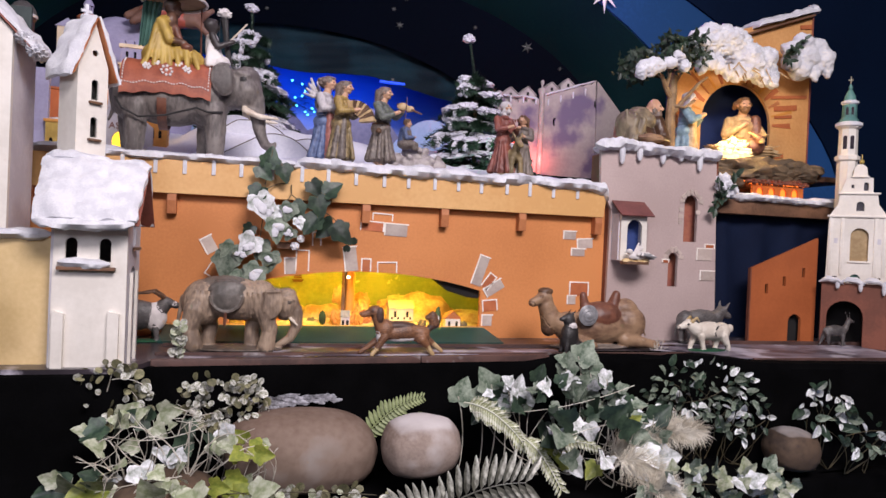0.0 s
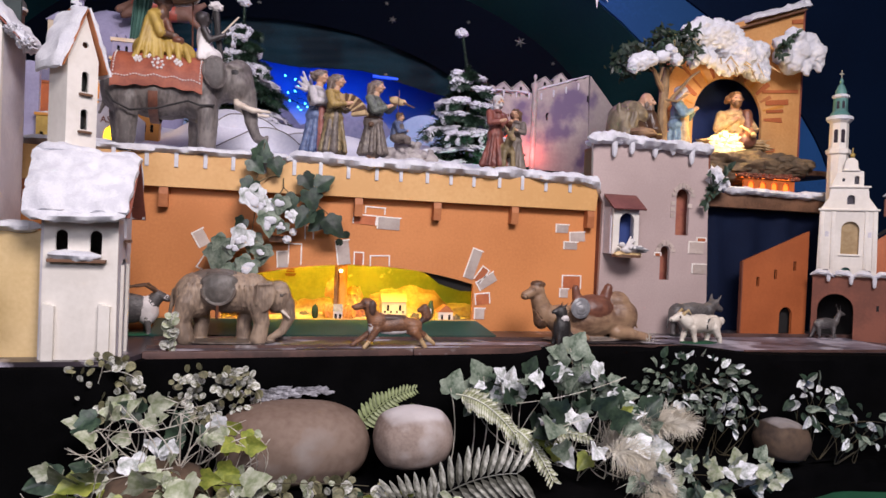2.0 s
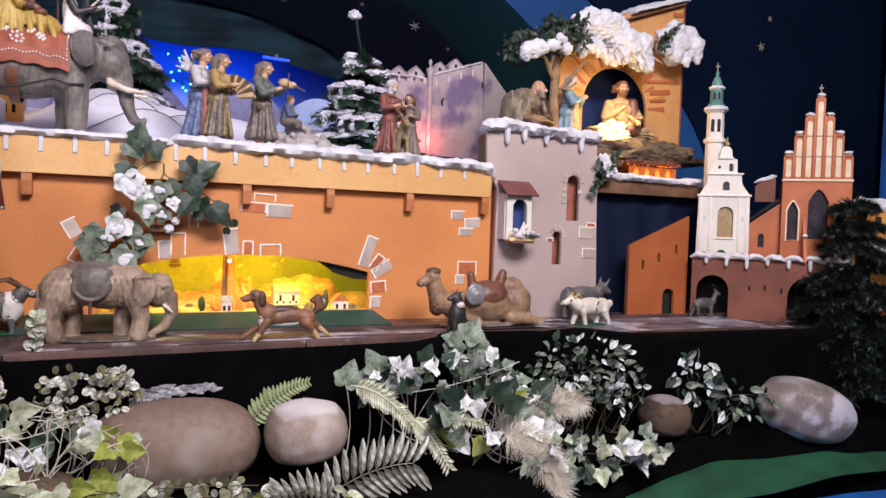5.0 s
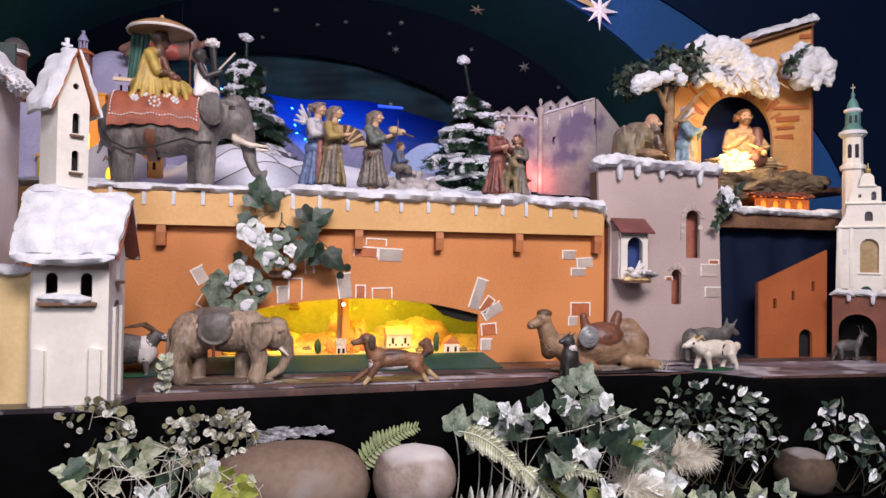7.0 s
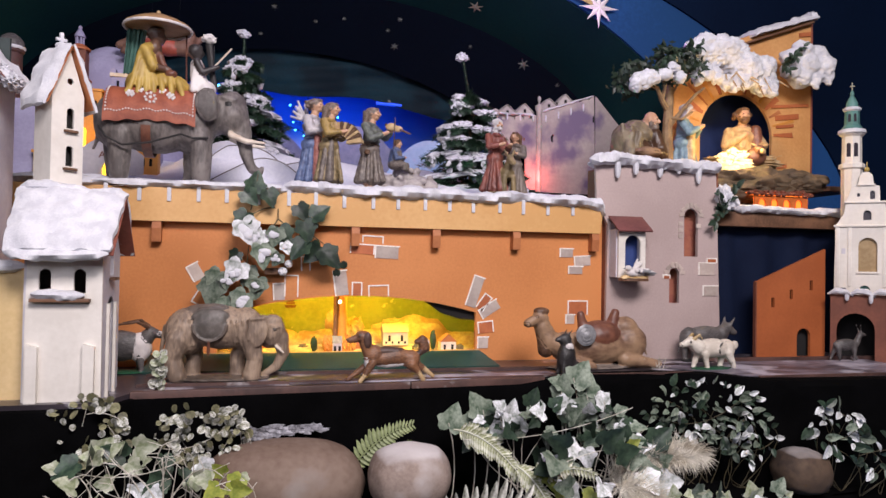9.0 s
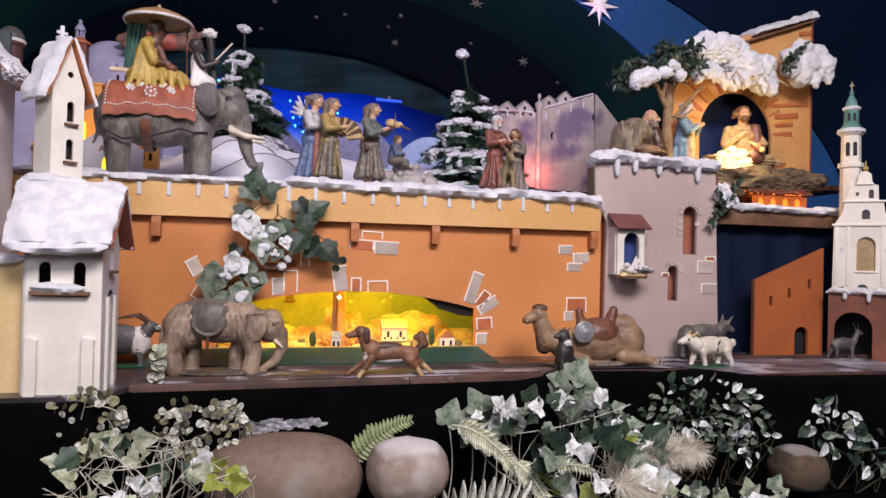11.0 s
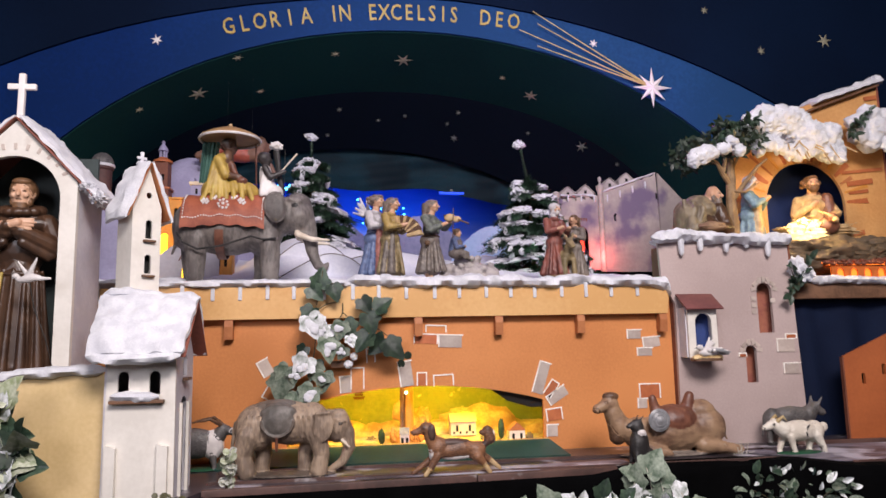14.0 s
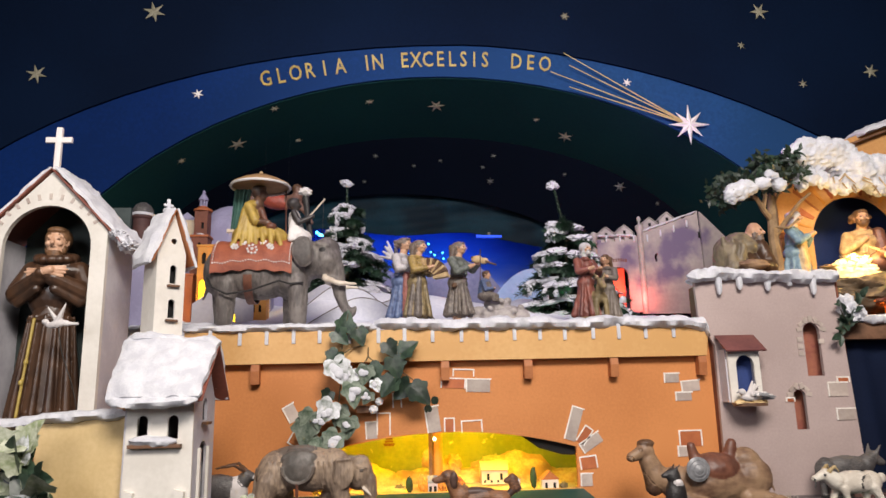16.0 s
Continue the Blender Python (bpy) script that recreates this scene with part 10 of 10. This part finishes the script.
for kind, shape, fold, curl, mats_ in (("ivy", IVY_SHAPE, 0.25, 0.15, {"green": IVY, "dust": IVY_DUST, "snow": IVY_SNOW, "lime": IVY_LIME, "pale": IVY_PALE}), ("oval", OVAL, 0.30, 0.20, {"green": IVY, "dust": IVY_DUST, "snow": IVY_SNOW, "lime": IVY_LIME, "pale": IVY_PALE}), ("round", ROUND, 0.12, 0.08, {"green": IVY, "euca": EUCA, "snow": EUCA_SNOW, "pale": IVY_PALE})):
    for tone, m_ in mats_.items():
        LEAF[kind, tone] = leaf_mesh("leaf", shape, fold, curl, m_)


def put_leaf(parent, kind, tone, at, direction, facing, size):
    """A leaf at a point of its thing: it grows towards direction and turns its face towards facing."""
    y = Vector(direction).normalized()
    z = (Vector(facing) - y * Vector(facing).dot(y)).normalized()
    x = y.cross(z)
    ob = new("leaf", LEAF[kind, tone])
    ob.parent = parent
    ob.matrix_basis = Matrix.Translation(at) @ Matrix((x, y, z)).transposed().to_4x4() @ Matrix.Scale(size, 4)
    return ob


def vine(name, at, label, stems, kind, tones, size, per, seed, stem_mat=VINE, category="plant", spread=1.0, group="", up=0.0):
    """Stems along bowed lines with leaves on both sides that face the hall."""
    t = thing(name, at, label, category, group)
    rng = random.Random(seed)
    for a, b, sag, n in stems:
        pts = bow(a, b, sag, 10)
        bm = nb()
        tube(bm, pts, [0.0032 - 0.0002 * i for i in range(11)], 5)
        part("stem", bm, stem_mat, t)
        for i in range(n):
            s = 0.08 + 0.92 * i / max(1, n - 1)
            k = min(9, int(s * 10))
            p = pts[k].lerp(pts[k + 1], s * 10 - k)
            d = (pts[k + 1] - pts[k]).normalized()
            for _ in range(per):
                side = rng.uniform(-1, 1)
                out = Vector((d.x * 0.5 + side * 0.9 * spread, -0.25 + rng.uniform(-0.3, 0.2), d.z * 0.5 + up + rng.uniform(-0.7, 0.7)))
                face = Vector((rng.uniform(-0.5, 0.5), -1.0, rng.uniform(0.0, 0.9)))
                sz = size * rng.uniform(0.65, 1.2)
                o = Vector((rng.uniform(-1, 1), rng.uniform(-1, 0.4), rng.uniform(-1, 1))) * size * 0.25
                put_leaf(t, kind, rng.choice(tones), p + o, out, face, sz)
    return t


# ivy on the orange wall, in the frame of the wall
def wall_ivy():
    t = thing("ivy_spray", (-0.302, -0.05, 0.350), "artificial green ivy with cotton snow hung on the orange wall", "plant")
    rng = random.Random(14)
    for a, b, sag in (((0.046, 0.030, 0.160), (0.047, -0.006, 0.106), 0.004), ((0.047, -0.006, 0.106), (0.020, -0.010, 0.075), 0.006), ((0.047, -0.006, 0.106), (0.120, -0.012, 0.075), 0.010), ((0.046, 0.020, 0.140), (-0.040, -0.010, 0.108), -0.012), ((-0.030, -0.010, 0.110), (-0.060, -0.012, -0.150), 0.030), ((0.100, -0.012, 0.080), (0.215, -0.012, 0.005), -0.010), ((-0.035, -0.01, 0.13), (-0.015, -0.02, 0.24), 0.008)):
        part("stem", tube(nb(), bow(a, b, sag, 10), 0.0018, 6), VINE, t)
    green = [(-0.021, 0.215, 0.066), (-0.038, 0.168, 0.060), (0.022, 0.169, 0.058), (0.117, 0.128, 0.058), (0.172, 0.129, 0.066), (0.133, 0.071, 0.072), (0.110, 0.014, 0.072), (0.156, 0.001, 0.072), (0.207, -0.012, 0.080), (0.063, 0.049, 0.076), (-0.079, -0.013, 0.045), (-0.060, 0.098, 0.066)]
    for i, (x, z, s) in enumerate(green):
        turn = (0.2, -0.1, 1.0) if i == 0 else (rng.uniform(-0.8, 0.8), -0.1, -0.7) if i != 4 else (0.8, -0.1, 0.6)
        k = Vector(turn).normalized() * s * 0.42
        put_leaf(t, "ivy", "green", Vector((x - k.x, -0.018 - 0.012 * rng.random(), z - k.z)), turn, (rng.uniform(-0.45, 0.45), -1, rng.uniform(0.0, 0.5)), s)
    dusty = [(-0.043, -0.069, 0.066), (-0.133, -0.086, 0.074), (-0.142, -0.119, 0.084), (-0.012, -0.106, 0.068), (-0.100, -0.159, 0.058)]
    for x, z, s in dusty:
        turn = (rng.uniform(-0.8, 0.5), -0.1, -0.8)
        k = Vector(turn).normalized() * s * 0.42
        put_leaf(t, "ivy", "dust", Vector((x - k.x, -0.020 - 0.010 * rng.random(), z - k.z)), turn, (rng.uniform(-0.4, 0.4), -1, rng.uniform(0.0, 0.5)), s)
    for x, z in ((0.256, -0.032), (0.234, -0.058)):
        put_leaf(t, "round", "green", Vector((x, 0.046, z + 0.012)), (0, 0, -1), (0, -1, 0.1), 0.026)
    flocked = [(-0.042, 0.063, 0.084), (-0.012, 0.045, 0.062), (0.039, 0.050, 0.060), (0.073, 0.016, 0.040), (0.003, -0.008, 0.078), (0.045, -0.020, 0.044), (-0.077, -0.059, 0.078), (-0.059, -0.149, 0.076), (-0.012, -0.100, 0.040), (-0.100, -0.085, 0.050)]
    for x, z, s in flocked:  # a leaf, and clinging cotton on its upper half
        turn = (rng.uniform(-0.6, 0.6), -0.1, -0.9)
        k = Vector(turn).normalized() * s * 0.42
        y = -0.030 - 0.012 * rng.random()
        put_leaf(t, "ivy", rng.choice(("snow", "dust", "dust")), Vector((x - k.x, y, z - k.z)), turn, (rng.uniform(-0.4, 0.4), -1, rng.uniform(0.1, 0.6)), s)
        bm = nb()
        for _ in range(3):
            blob(bm, (x + rng.uniform(-0.2, 0.2) * s, y - 0.006, z + rng.uniform(-0.12, 0.22) * s), (s * rng.uniform(0.12, 0.24), s * 0.07, s * rng.uniform(0.10, 0.20)), rng.random() * 40, 0.3, 2.5, 3)
        part("snow_lump", bm, SNOW, t, "clinging cotton snow")
    return t


wall_ivy()
single("wall_shelf", box(nb(), -0.034, 0.034, -0.045, 0.0, 0, 0.020, None, 0.001), WOOD, (-0.258, 0.0, 0.284), "small brown wall shelf half under ivy", "shelf")
for x, z, r in ((-0.220, 0.318, 0.012), (-0.238, 0.294, 0.013)):
    single("snow_clump", blob(nb(), (0, 0, 0), (r, r, r), 5 + 90 * x, 0.4, 4, 3), SNOW, (x, -0.052, z), "small cotton snow ball at the wall shelf", "snow", group="snow clumps")

# plants along the ledge
vine("ivy_spray", (0.50, -0.52, -0.30), "tall green ivy sprig before the camel", [((0, 0, 0), (-0.02, -0.02, 0.31), -0.03, 3), ((0, 0, 0.05), (0.10, -0.03, 0.20), 0.02, 3)], "ivy", ["dust", "green"], 0.065, 1, 41, TWIG)
for x, z, s, tone in ((0.510, 0.030, 0.075, "dust"), (0.475, -0.005, 0.062, "dust"), (0.545, 0.000, 0.066, "dust"), (0.52, -0.06, 0.085, "dust"), (0.60, -0.035, 0.06, "snow"), (0.26, -0.045, 0.070, "dust"), (0.33, -0.055, 0.05, "snow"), (0.17, -0.075, 0.070, "dust"), (0.225, -0.075, 0.055, "dust"), (0.29, -0.09, 0.06, "green")):
    lone = thing("ivy_sprig", (x, -0.55, z - 0.26), "single upright ivy leaf on a thin stalk", "plant", group="single ivy sprigs")
    part("stem", tube(nb(), bow((0, 0.02, 0), (0, 0, 0.26), 0.02, 6, (1, 0, 0)), 0.0016, 5), TWIG, lone)
    put_leaf(lone, "ivy", tone, (0, 0, 0.26 - s * 0.2), (math.sin(x * 40) * 0.6, -0.1, 0.9), (math.sin(x * 23) * 0.3, -1, 0.35), s)


def bush(name, label, centre, rx, rz, n, kind, tones, size, seed, stem_mat=VINE, base=-0.30, deep=0.05, category="plant", stems=7):
    """A loose clump of leaves round a centre, on thin stems that rise from the ledge."""
    cx, cy, cz = centre
    t = thing(name, (cx, cy + 0.03, base), label, category)
    rng = random.Random(seed)
    c = Vector((0, -0.03, cz - base))
    spots = []
    for _ in range(n):
        a, r = rng.uniform(0, 6.283), math.sqrt(rng.random())
        spots.append(c + Vector((rx * r * math.cos(a), rng.uniform(-deep, deep * 0.6), rz * r * math.sin(a))))
    roots = [Vector((rng.uniform(-0.6, 0.6) * rx, 0.0, 0.0)) for _ in range(3)]
    for i, p in enumerate(spots[:stems]):  # stems lean out from a few roots
        q = roots[i % 3]
        part("stem", tube(nb(), bow(q, p, rng.uniform(0.02, 0.07) * rng.choice((-1, 1)), 8, (0.8, -0.3, 0.5)), [0.0015 - 0.0001 * i for i in range(9)], 5), stem_mat, t)
    for _ in range(1):  # a runner that crosses the clump
        a = c + Vector((-rx * rng.uniform(0.7, 1.1), rng.uniform(-deep, 0), rz * rng.uniform(-0.8, 0.8)))
        b = c + Vector((rx * rng.uniform(0.7, 1.1), rng.uniform(-deep, 0), rz * rng.uniform(-0.8, 0.8)))
        part("runner", tube(nb(), bow(a, b, rng.uniform(-0.05, 0.05), 9), 0.0011, 5), stem_mat, t)
    for p in spots:
        out = (p - c) * 6 + Vector((rng.uniform(-0.8, 0.8), -0.25, rng.uniform(-0.8, 0.7)))
        put_leaf(t, kind, rng.choice(tones), p, out, (rng.uniform(-1.0, 1.0), -1.0, rng.uniform(-0.1, 1.3)), size * rng.uniform(0.5, 1.25))
    return t


bush("eucalyptus_spray", "eucalyptus with round tan leaves before the white house", (-0.665, -0.545, -0.055), 0.085, 0.070, 110, "round", ["euca", "euca", "euca", "snow"], 0.020, 51, TWIG, -0.30, 0.04)
bush("eucalyptus_spray", "eucalyptus with snowed round leaves on the ledge", (-0.420, -0.535, -0.075), 0.105, 0.062, 120, "round", ["euca", "snow", "snow"], 0.020, 57, TWIG, -0.30, 0.04)
bush("ivy_spray", "large pale maple-like leaves at the ledge", (-0.60, -0.72, -0.215), 0.15, 0.055, 24, "ivy", ["pale", "pale", "snow", "pale", "lime", "green"], 0.066, 61, TWIG, -0.32)
bush("ivy_spray", "snow-white ivy leaves on bare twigs", (-0.56, -0.64, -0.125), 0.14, 0.060, 26, "ivy", ["snow", "pale", "pale", "green"], 0.046, 62, TWIG)
bush("ivy_spray", "yellow-green leaves over the long boulder", (-0.355, -0.725, -0.140), 0.035, 0.024, 7, "ivy", ["lime", "lime", "pale"], 0.040, 67, TWIG)
bush("ivy_spray", "small pale leaves along the foot of the boulder", (-0.27, -0.775, -0.250), 0.24, 0.036, 110, "round", ["pale", "snow", "euca", "euca"], 0.026, 71, VINE, -0.33)
bush("ivy_spray", "yellow-green leaves low at the ledge's corner", (-0.45, -0.775, -0.235), 0.13, 0.045, 26, "ivy", ["lime", "pale", "pale"], 0.060, 72, VINE, -0.33)
bush("ivy_spray", "small green leaves at the foot of the pale boulder", (0.00, -0.79, -0.270), 0.13, 0.030, 34, "oval", ["green", "pale", "lime"], 0.034, 73, VINE, -0.33)
bush("ivy_spray", "snowed ivy spreading over the ledge", (0.43, -0.575, -0.085), 0.22, 0.060, 76, "ivy", ["snow", "dust", "green", "snow", "green"], 0.044, 17, TWIG)
bush("ivy_spray", "large snowed ivy leaves at the ledge's middle", (0.52, -0.685, -0.160), 0.20, 0.065, 44, "ivy", ["snow", "snow", "dust", "green", "lime"], 0.056, 18, TWIG)
bush("ivy_spray", "dense small-leaved ivy dusted with snow", (0.92, -0.52, -0.075), 0.17, 0.085, 160, "oval", ["snow", "green", "dust", "green", "dust"], 0.032, 23, VINE)
bush("ivy_spray", "small snowed leaves beside the dark gap", (1.02, -0.56, -0.140), 0.09, 0.060, 60, "oval", ["snow", "green", "dust"], 0.032, 24, VINE)
bush("ivy_spray", "snowed ivy at the ledge's front edge", (0.80, -0.78, -0.262), 0.22, 0.055, 84, "ivy", ["snow", "pale", "dust", "green", "pale"], 0.040, 33, VINE, -0.33)
bush("ivy_spray", "snowed broad leaves above the small boulder", (1.262, -0.645, -0.105), 0.085, 0.062, 40, "oval", ["snow", "dust", "snow", "green", "green"], 0.042, 29, VINE)
bush("ivy_spray", "snowed leaves trailing to the streaked boulder", (1.40, -0.680, -0.180), 0.15, 0.055, 44, "oval", ["dust", "green", "green", "snow"], 0.036, 30, VINE)
vine("ivy_spray", (-1.02, -0.58, 0.05), "variegated ivy in front of the ochre wall", [((0, 0, -0.05), (0.02, -0.02, 0.19), 0, 7), ((0, 0, -0.05), (-0.10, -0.02, 0.16), 0, 6), ((0, 0, -0.06), (0.07, -0.02, 0.08), 0, 6)], "ivy", ["pale", "snow", "pale", "green"], 0.070, 4, 77, VINE)
vine("eucalyptus_spray", (-0.545, -0.405, 0.0), "pale hydrangea-like bloom by the elephant's foot", [((0, 0, 0), (0.01, -0.02, 0.09), 0, 8), ((0, 0, 0), (0.02, -0.02, 0.05), 0, 6)], "round", ["pale", "snow"], 0.020, 3, 81, VINE)
vine("ivy_spray", (2.00, -0.62, -0.38), "snowed leaves under the dark fir", [((0, 0, 0), (0.25, -0.03, 0.02), -0.02, 8)], "oval", ["snow", "pale"], 0.055, 2, 85, VINE)


def frond(name, at, label, base, tip, sag, n, length, width, material, category="fern", taper=0.75, droop=0.2, side=(1, 0, 0)):
    """A feathered leaf: a rib with narrow leaflets on both sides."""
    t = thing(name, at, label, category)
    pts = bow(base, tip, sag, 14)
    rib = part("rib", tube(nb(), pts, [0.0028 - 0.00014 * i for i in range(15)], 5), material, t)
    shape = [(0.0, 0.0), (width * 0.5, 0.22), (width * 0.55, 0.6), (width * 0.25, 0.9), (0.0, 1.0), (-width * 0.25, 0.9), (-width * 0.55, 0.6), (-width * 0.5, 0.22)]
    me = leaf_mesh("leaflet", shape, 0.3, 0.12, material)
    rng = random.Random(int(at[0] * 1000) + n)
    for i in range(n):
        s = 0.10 + 0.89 * i / (n - 1)
        k = min(13, int(s * 14))
        p = pts[k].lerp(pts[k + 1], s * 14 - k)
        d = (pts[k + 1] - pts[k]).normalized()
        nrm = Vector((0.05, -1, 0.35)).normalized()
        across = d.cross(nrm).normalized()
        for sg in (1, -1):
            y = (across * sg + d * (0.45 + 0.3 * s) + Vector((0, 0, -droop * rng.uniform(0.3, 1)))).normalized()
            z = (nrm - y * nrm.dot(y)).normalized()
            x = y.cross(z)
            ob = new("leaflet", me)
            ob.parent = rib
            l = length * (1 - taper * s) * min(1, 0.35 + 3 * s) * rng.uniform(0.80, 1.12)
            ob.matrix_basis = Matrix.Translation(p) @ Matrix((x, y, z)).transposed().to_4x4() @ Matrix.Scale(l, 4)
    return t


frond("fern_leaf", (-0.07, -0.48, -0.20), "green artificial fern leaf between the boulders", (0, 0, 0), (0.155, -0.03, 0.115), -0.02, 18, 0.055, 0.30, FERN)
frond("fern_leaf", (0.01, -0.50, -0.22), "short green fern leaf behind the pale boulder", (0, 0, 0), (0.07, -0.02, 0.09), -0.01, 12, 0.04, 0.30, FERN)
frond("fern_leaf", (0.17, -0.60, -0.10), "snowed fern leaf lying over the ledge", (0, 0, 0.02), (0.15, -0.06, -0.08), -0.025, 24, 0.044, 0.26, FERN_SNOW, taper=0.35, droop=0.5)
frond("fern_leaf", (0.30, -0.68, -0.17), "snowed fern leaf hanging to the ledge's front", (0, 0, 0.02), (0.09, -0.05, -0.10), -0.02, 18, 0.040, 0.26, FERN_SNOW, taper=0.35, droop=0.5)
frond("fern_leaf", (0.33, -0.66, -0.20), "yellow-green fern leaf dusted with snow", (0, 0, 0), (0.16, -0.05, 0.03), -0.02, 18, 0.034, 0.34, FERN_SNOW, taper=0.4, droop=1.2)
frond("palm_leaf", (0.07, -0.73, -0.31), "silvered palm leaf in front of the pale boulder", (0, 0, 0), (0.20, -0.06, 0.085), -0.02, 12, 0.105, 0.20, SILVER, "palm leaf", 0.35, 0.0)
frond("palm_leaf", (0.10, -0.78, -0.33), "silvered palm leaf low on the ledge", (0, 0, 0), (-0.14, -0.05, 0.07), -0.02, 10, 0.085, 0.20, SILVER, "palm leaf", 0.35, 0.0)


def plume(at, tip, label, seed):
    t = thing("pampas_plume", at, label, "pampas grass")
    rng = random.Random(seed)
    tip = Vector(tip)
    pts = bow((0, 0, 0), tip, -0.03, 12)
    part("stalk", tube(nb(), pts, 0.0018, 5), PLUME, t)
    verts, faces = [], []
    for _ in range(1500):
        s = rng.random()
        k = min(11, int(s * 12))
        p = pts[k].lerp(pts[k + 1], s * 12 - k)
        d = (pts[k + 1] - pts[k]).normalized()
        out = (d * 0.9 + Vector((rng.gauss(0, 0.8), rng.gauss(-0.1, 0.5), rng.gauss(-0.15, 0.8)))).normalized()
        l = rng.uniform(0.03, 0.090) * (1 - 0.4 * s)
        q = p + out * l
        q2 = p + out * l * 0.6 + Vector((0, 0, 0.004))
        w = out.cross(Vector((0.2, 1, 0.1))).normalized() * 0.0006
        n = len(verts)
        verts += [p - w, p + w, q2 + w, q2 - w, q]
        faces += [(n, n + 1, n + 2, n + 3), (n + 3, n + 2, n + 4)]
    me = bpy.data.meshes.new("plume_hair")
    me.from_pydata(verts, [], faces)
    me.materials.append(PLUME)
    tagged(part("plume_hair", me, PLUME, t), kind="stuff")


plume((0.56, -0.66, -0.22), (0.19, -0.06, 0.07), "pale feathery pampas plume on the ledge", 1)
plume((0.54, -0.74, -0.20), (0.15, -0.04, -0.10), "pale feathery pampas plume hanging low", 2)
plume((0.66, -0.62, -0.20), (0.16, -0.05, 0.04), "grey feathery pampas plume among ivy", 3)
plume((0.60, -0.78, -0.26), (0.06, -0.05, -0.08), "short pampas plume at the ledge's front", 4)


def twigs(at, label, seed, n=7, reach=0.22):
    t = thing("bare_twig", at, label, "twig")
    rng = random.Random(seed)
    for i in range(n):
        a = rng.uniform(-0.9, 0.9)
        b = Vector((reach * math.sin(a) * rng.uniform(0.6, 1), -rng.uniform(0.0, 0.06), reach * 0.6 * math.cos(a) * rng.uniform(0.5, 1)))
        pts = bow((0, 0, 0), b, rng.uniform(0.02, 0.06) * rng.choice((-1, 1)), 6)
        bm = nb()
        tube(bm, pts, [0.0018 - 0.00015 * k for k in range(7)], 5)
        for k in (2, 3, 4, 5):
            e = pts[k] + Vector((rng.uniform(-0.04, 0.04), -0.01, rng.uniform(0, 0.035)))
            tube(bm, [pts[k], e], [0.0010, 0.0006], 4)
        part("branch", bm, TWIG, t)


twigs((-0.60, -0.70, -0.24), "white bare twigs among the pale leaves", 1)
twigs((-0.48, -0.72, -0.20), "white bare twig lying over the leaves", 2, 5, 0.26)
twigs((-0.52, -0.66, -0.20), "white bare twigs behind the pale leaves", 5, 8, 0.24)
twigs((-0.66, -0.74, -0.26), "white bare twigs at the ledge's corner", 6, 7, 0.20)
twigs((0.62, -0.58, -0.22), "pale bare twigs among the ivy", 3, 6, 0.20)
twigs((0.95, -0.24, 0.0), "dry twigs at the foot of the grey tower", 4, 4, 0.08)


def snow_clump(at, r, seed, label):
    single("snow_clump", blob(nb(), (0, 0, 0), r, seed, 0.5, 3, 4), SMEAR if r[1] < 0.01 else SNOW, at, label, "snow", group="snow clumps")


snow_clump((1.322, -0.055, 0.590), (0.030, 0.028, 0.036), 4, "cotton snow clump on the tower's corner spray")
snow_clump((1.352, -0.055, 0.565), (0.024, 0.022, 0.024), 6, "cotton snow clump at the ledge's end")
vine("fir_spray", (1.318, -0.05, 0.52), "dark green spray with snow at the tower corner", [((0, 0, 0.0), (-0.03, -0.02, 0.06), 0, 5), ((0, 0, 0.0), (0.04, -0.02, 0.10), 0, 5), ((0, 0, 0.02), (-0.04, -0.02, -0.02), 0, 4)], "oval", ["green"], 0.036, 2, 91, VINE)


def smear(at, w, h, n, seed):
    """Sprayed snow: a drift of small flat crumbs on the cloth."""
    rng = random.Random(seed)
    bm = nb()
    for _ in range(n):
        r = rng.uniform(0.002, 0.010)
        blob(bm, (rng.gauss(0, 0.4) * w, rng.uniform(-0.003, 0.002), rng.gauss(0, 0.4) * h), (r * rng.uniform(1, 2.2), 0.003, r * 0.7), rng.random() * 30, 0.6, 3, 1)
    tagged(single("snow_smear", bm, SMEAR, at, "smear of sprayed snow on the black cloth", "snow"), kind="stuff")


smear((-0.27, -0.462, -0.10), 0.075, 0.018, 90, 8)
smear((-0.18, -0.462, -0.095), 0.05, 0.014, 60, 9)
vine("fir_spray", (1.745, 0.16, 1.165), "dark green spray between the snow heaps of the stable", [((0, 0, 0), (0.05, -0.02, 0.03), 0, 6), ((0, 0, 0), (0.08, -0.02, 0.07), 0, 7), ((0, 0, 0), (0.02, -0.02, -0.03), 0, 5)], "oval", ["green"], 0.030, 2, 93, VINE)
vine("fir_spray", (1.27, 0.12, 1.165), "dark green spray above the bare tree", [((0, 0, 0), (0.05, -0.02, 0.02), 0, 6), ((0, 0, 0), (-0.08, -0.02, -0.02), 0, 7), ((-0.02, 0, 0), (-0.13, -0.02, -0.08), 0, 8)], "oval", ["green"], 0.034, 3, 94, VINE)
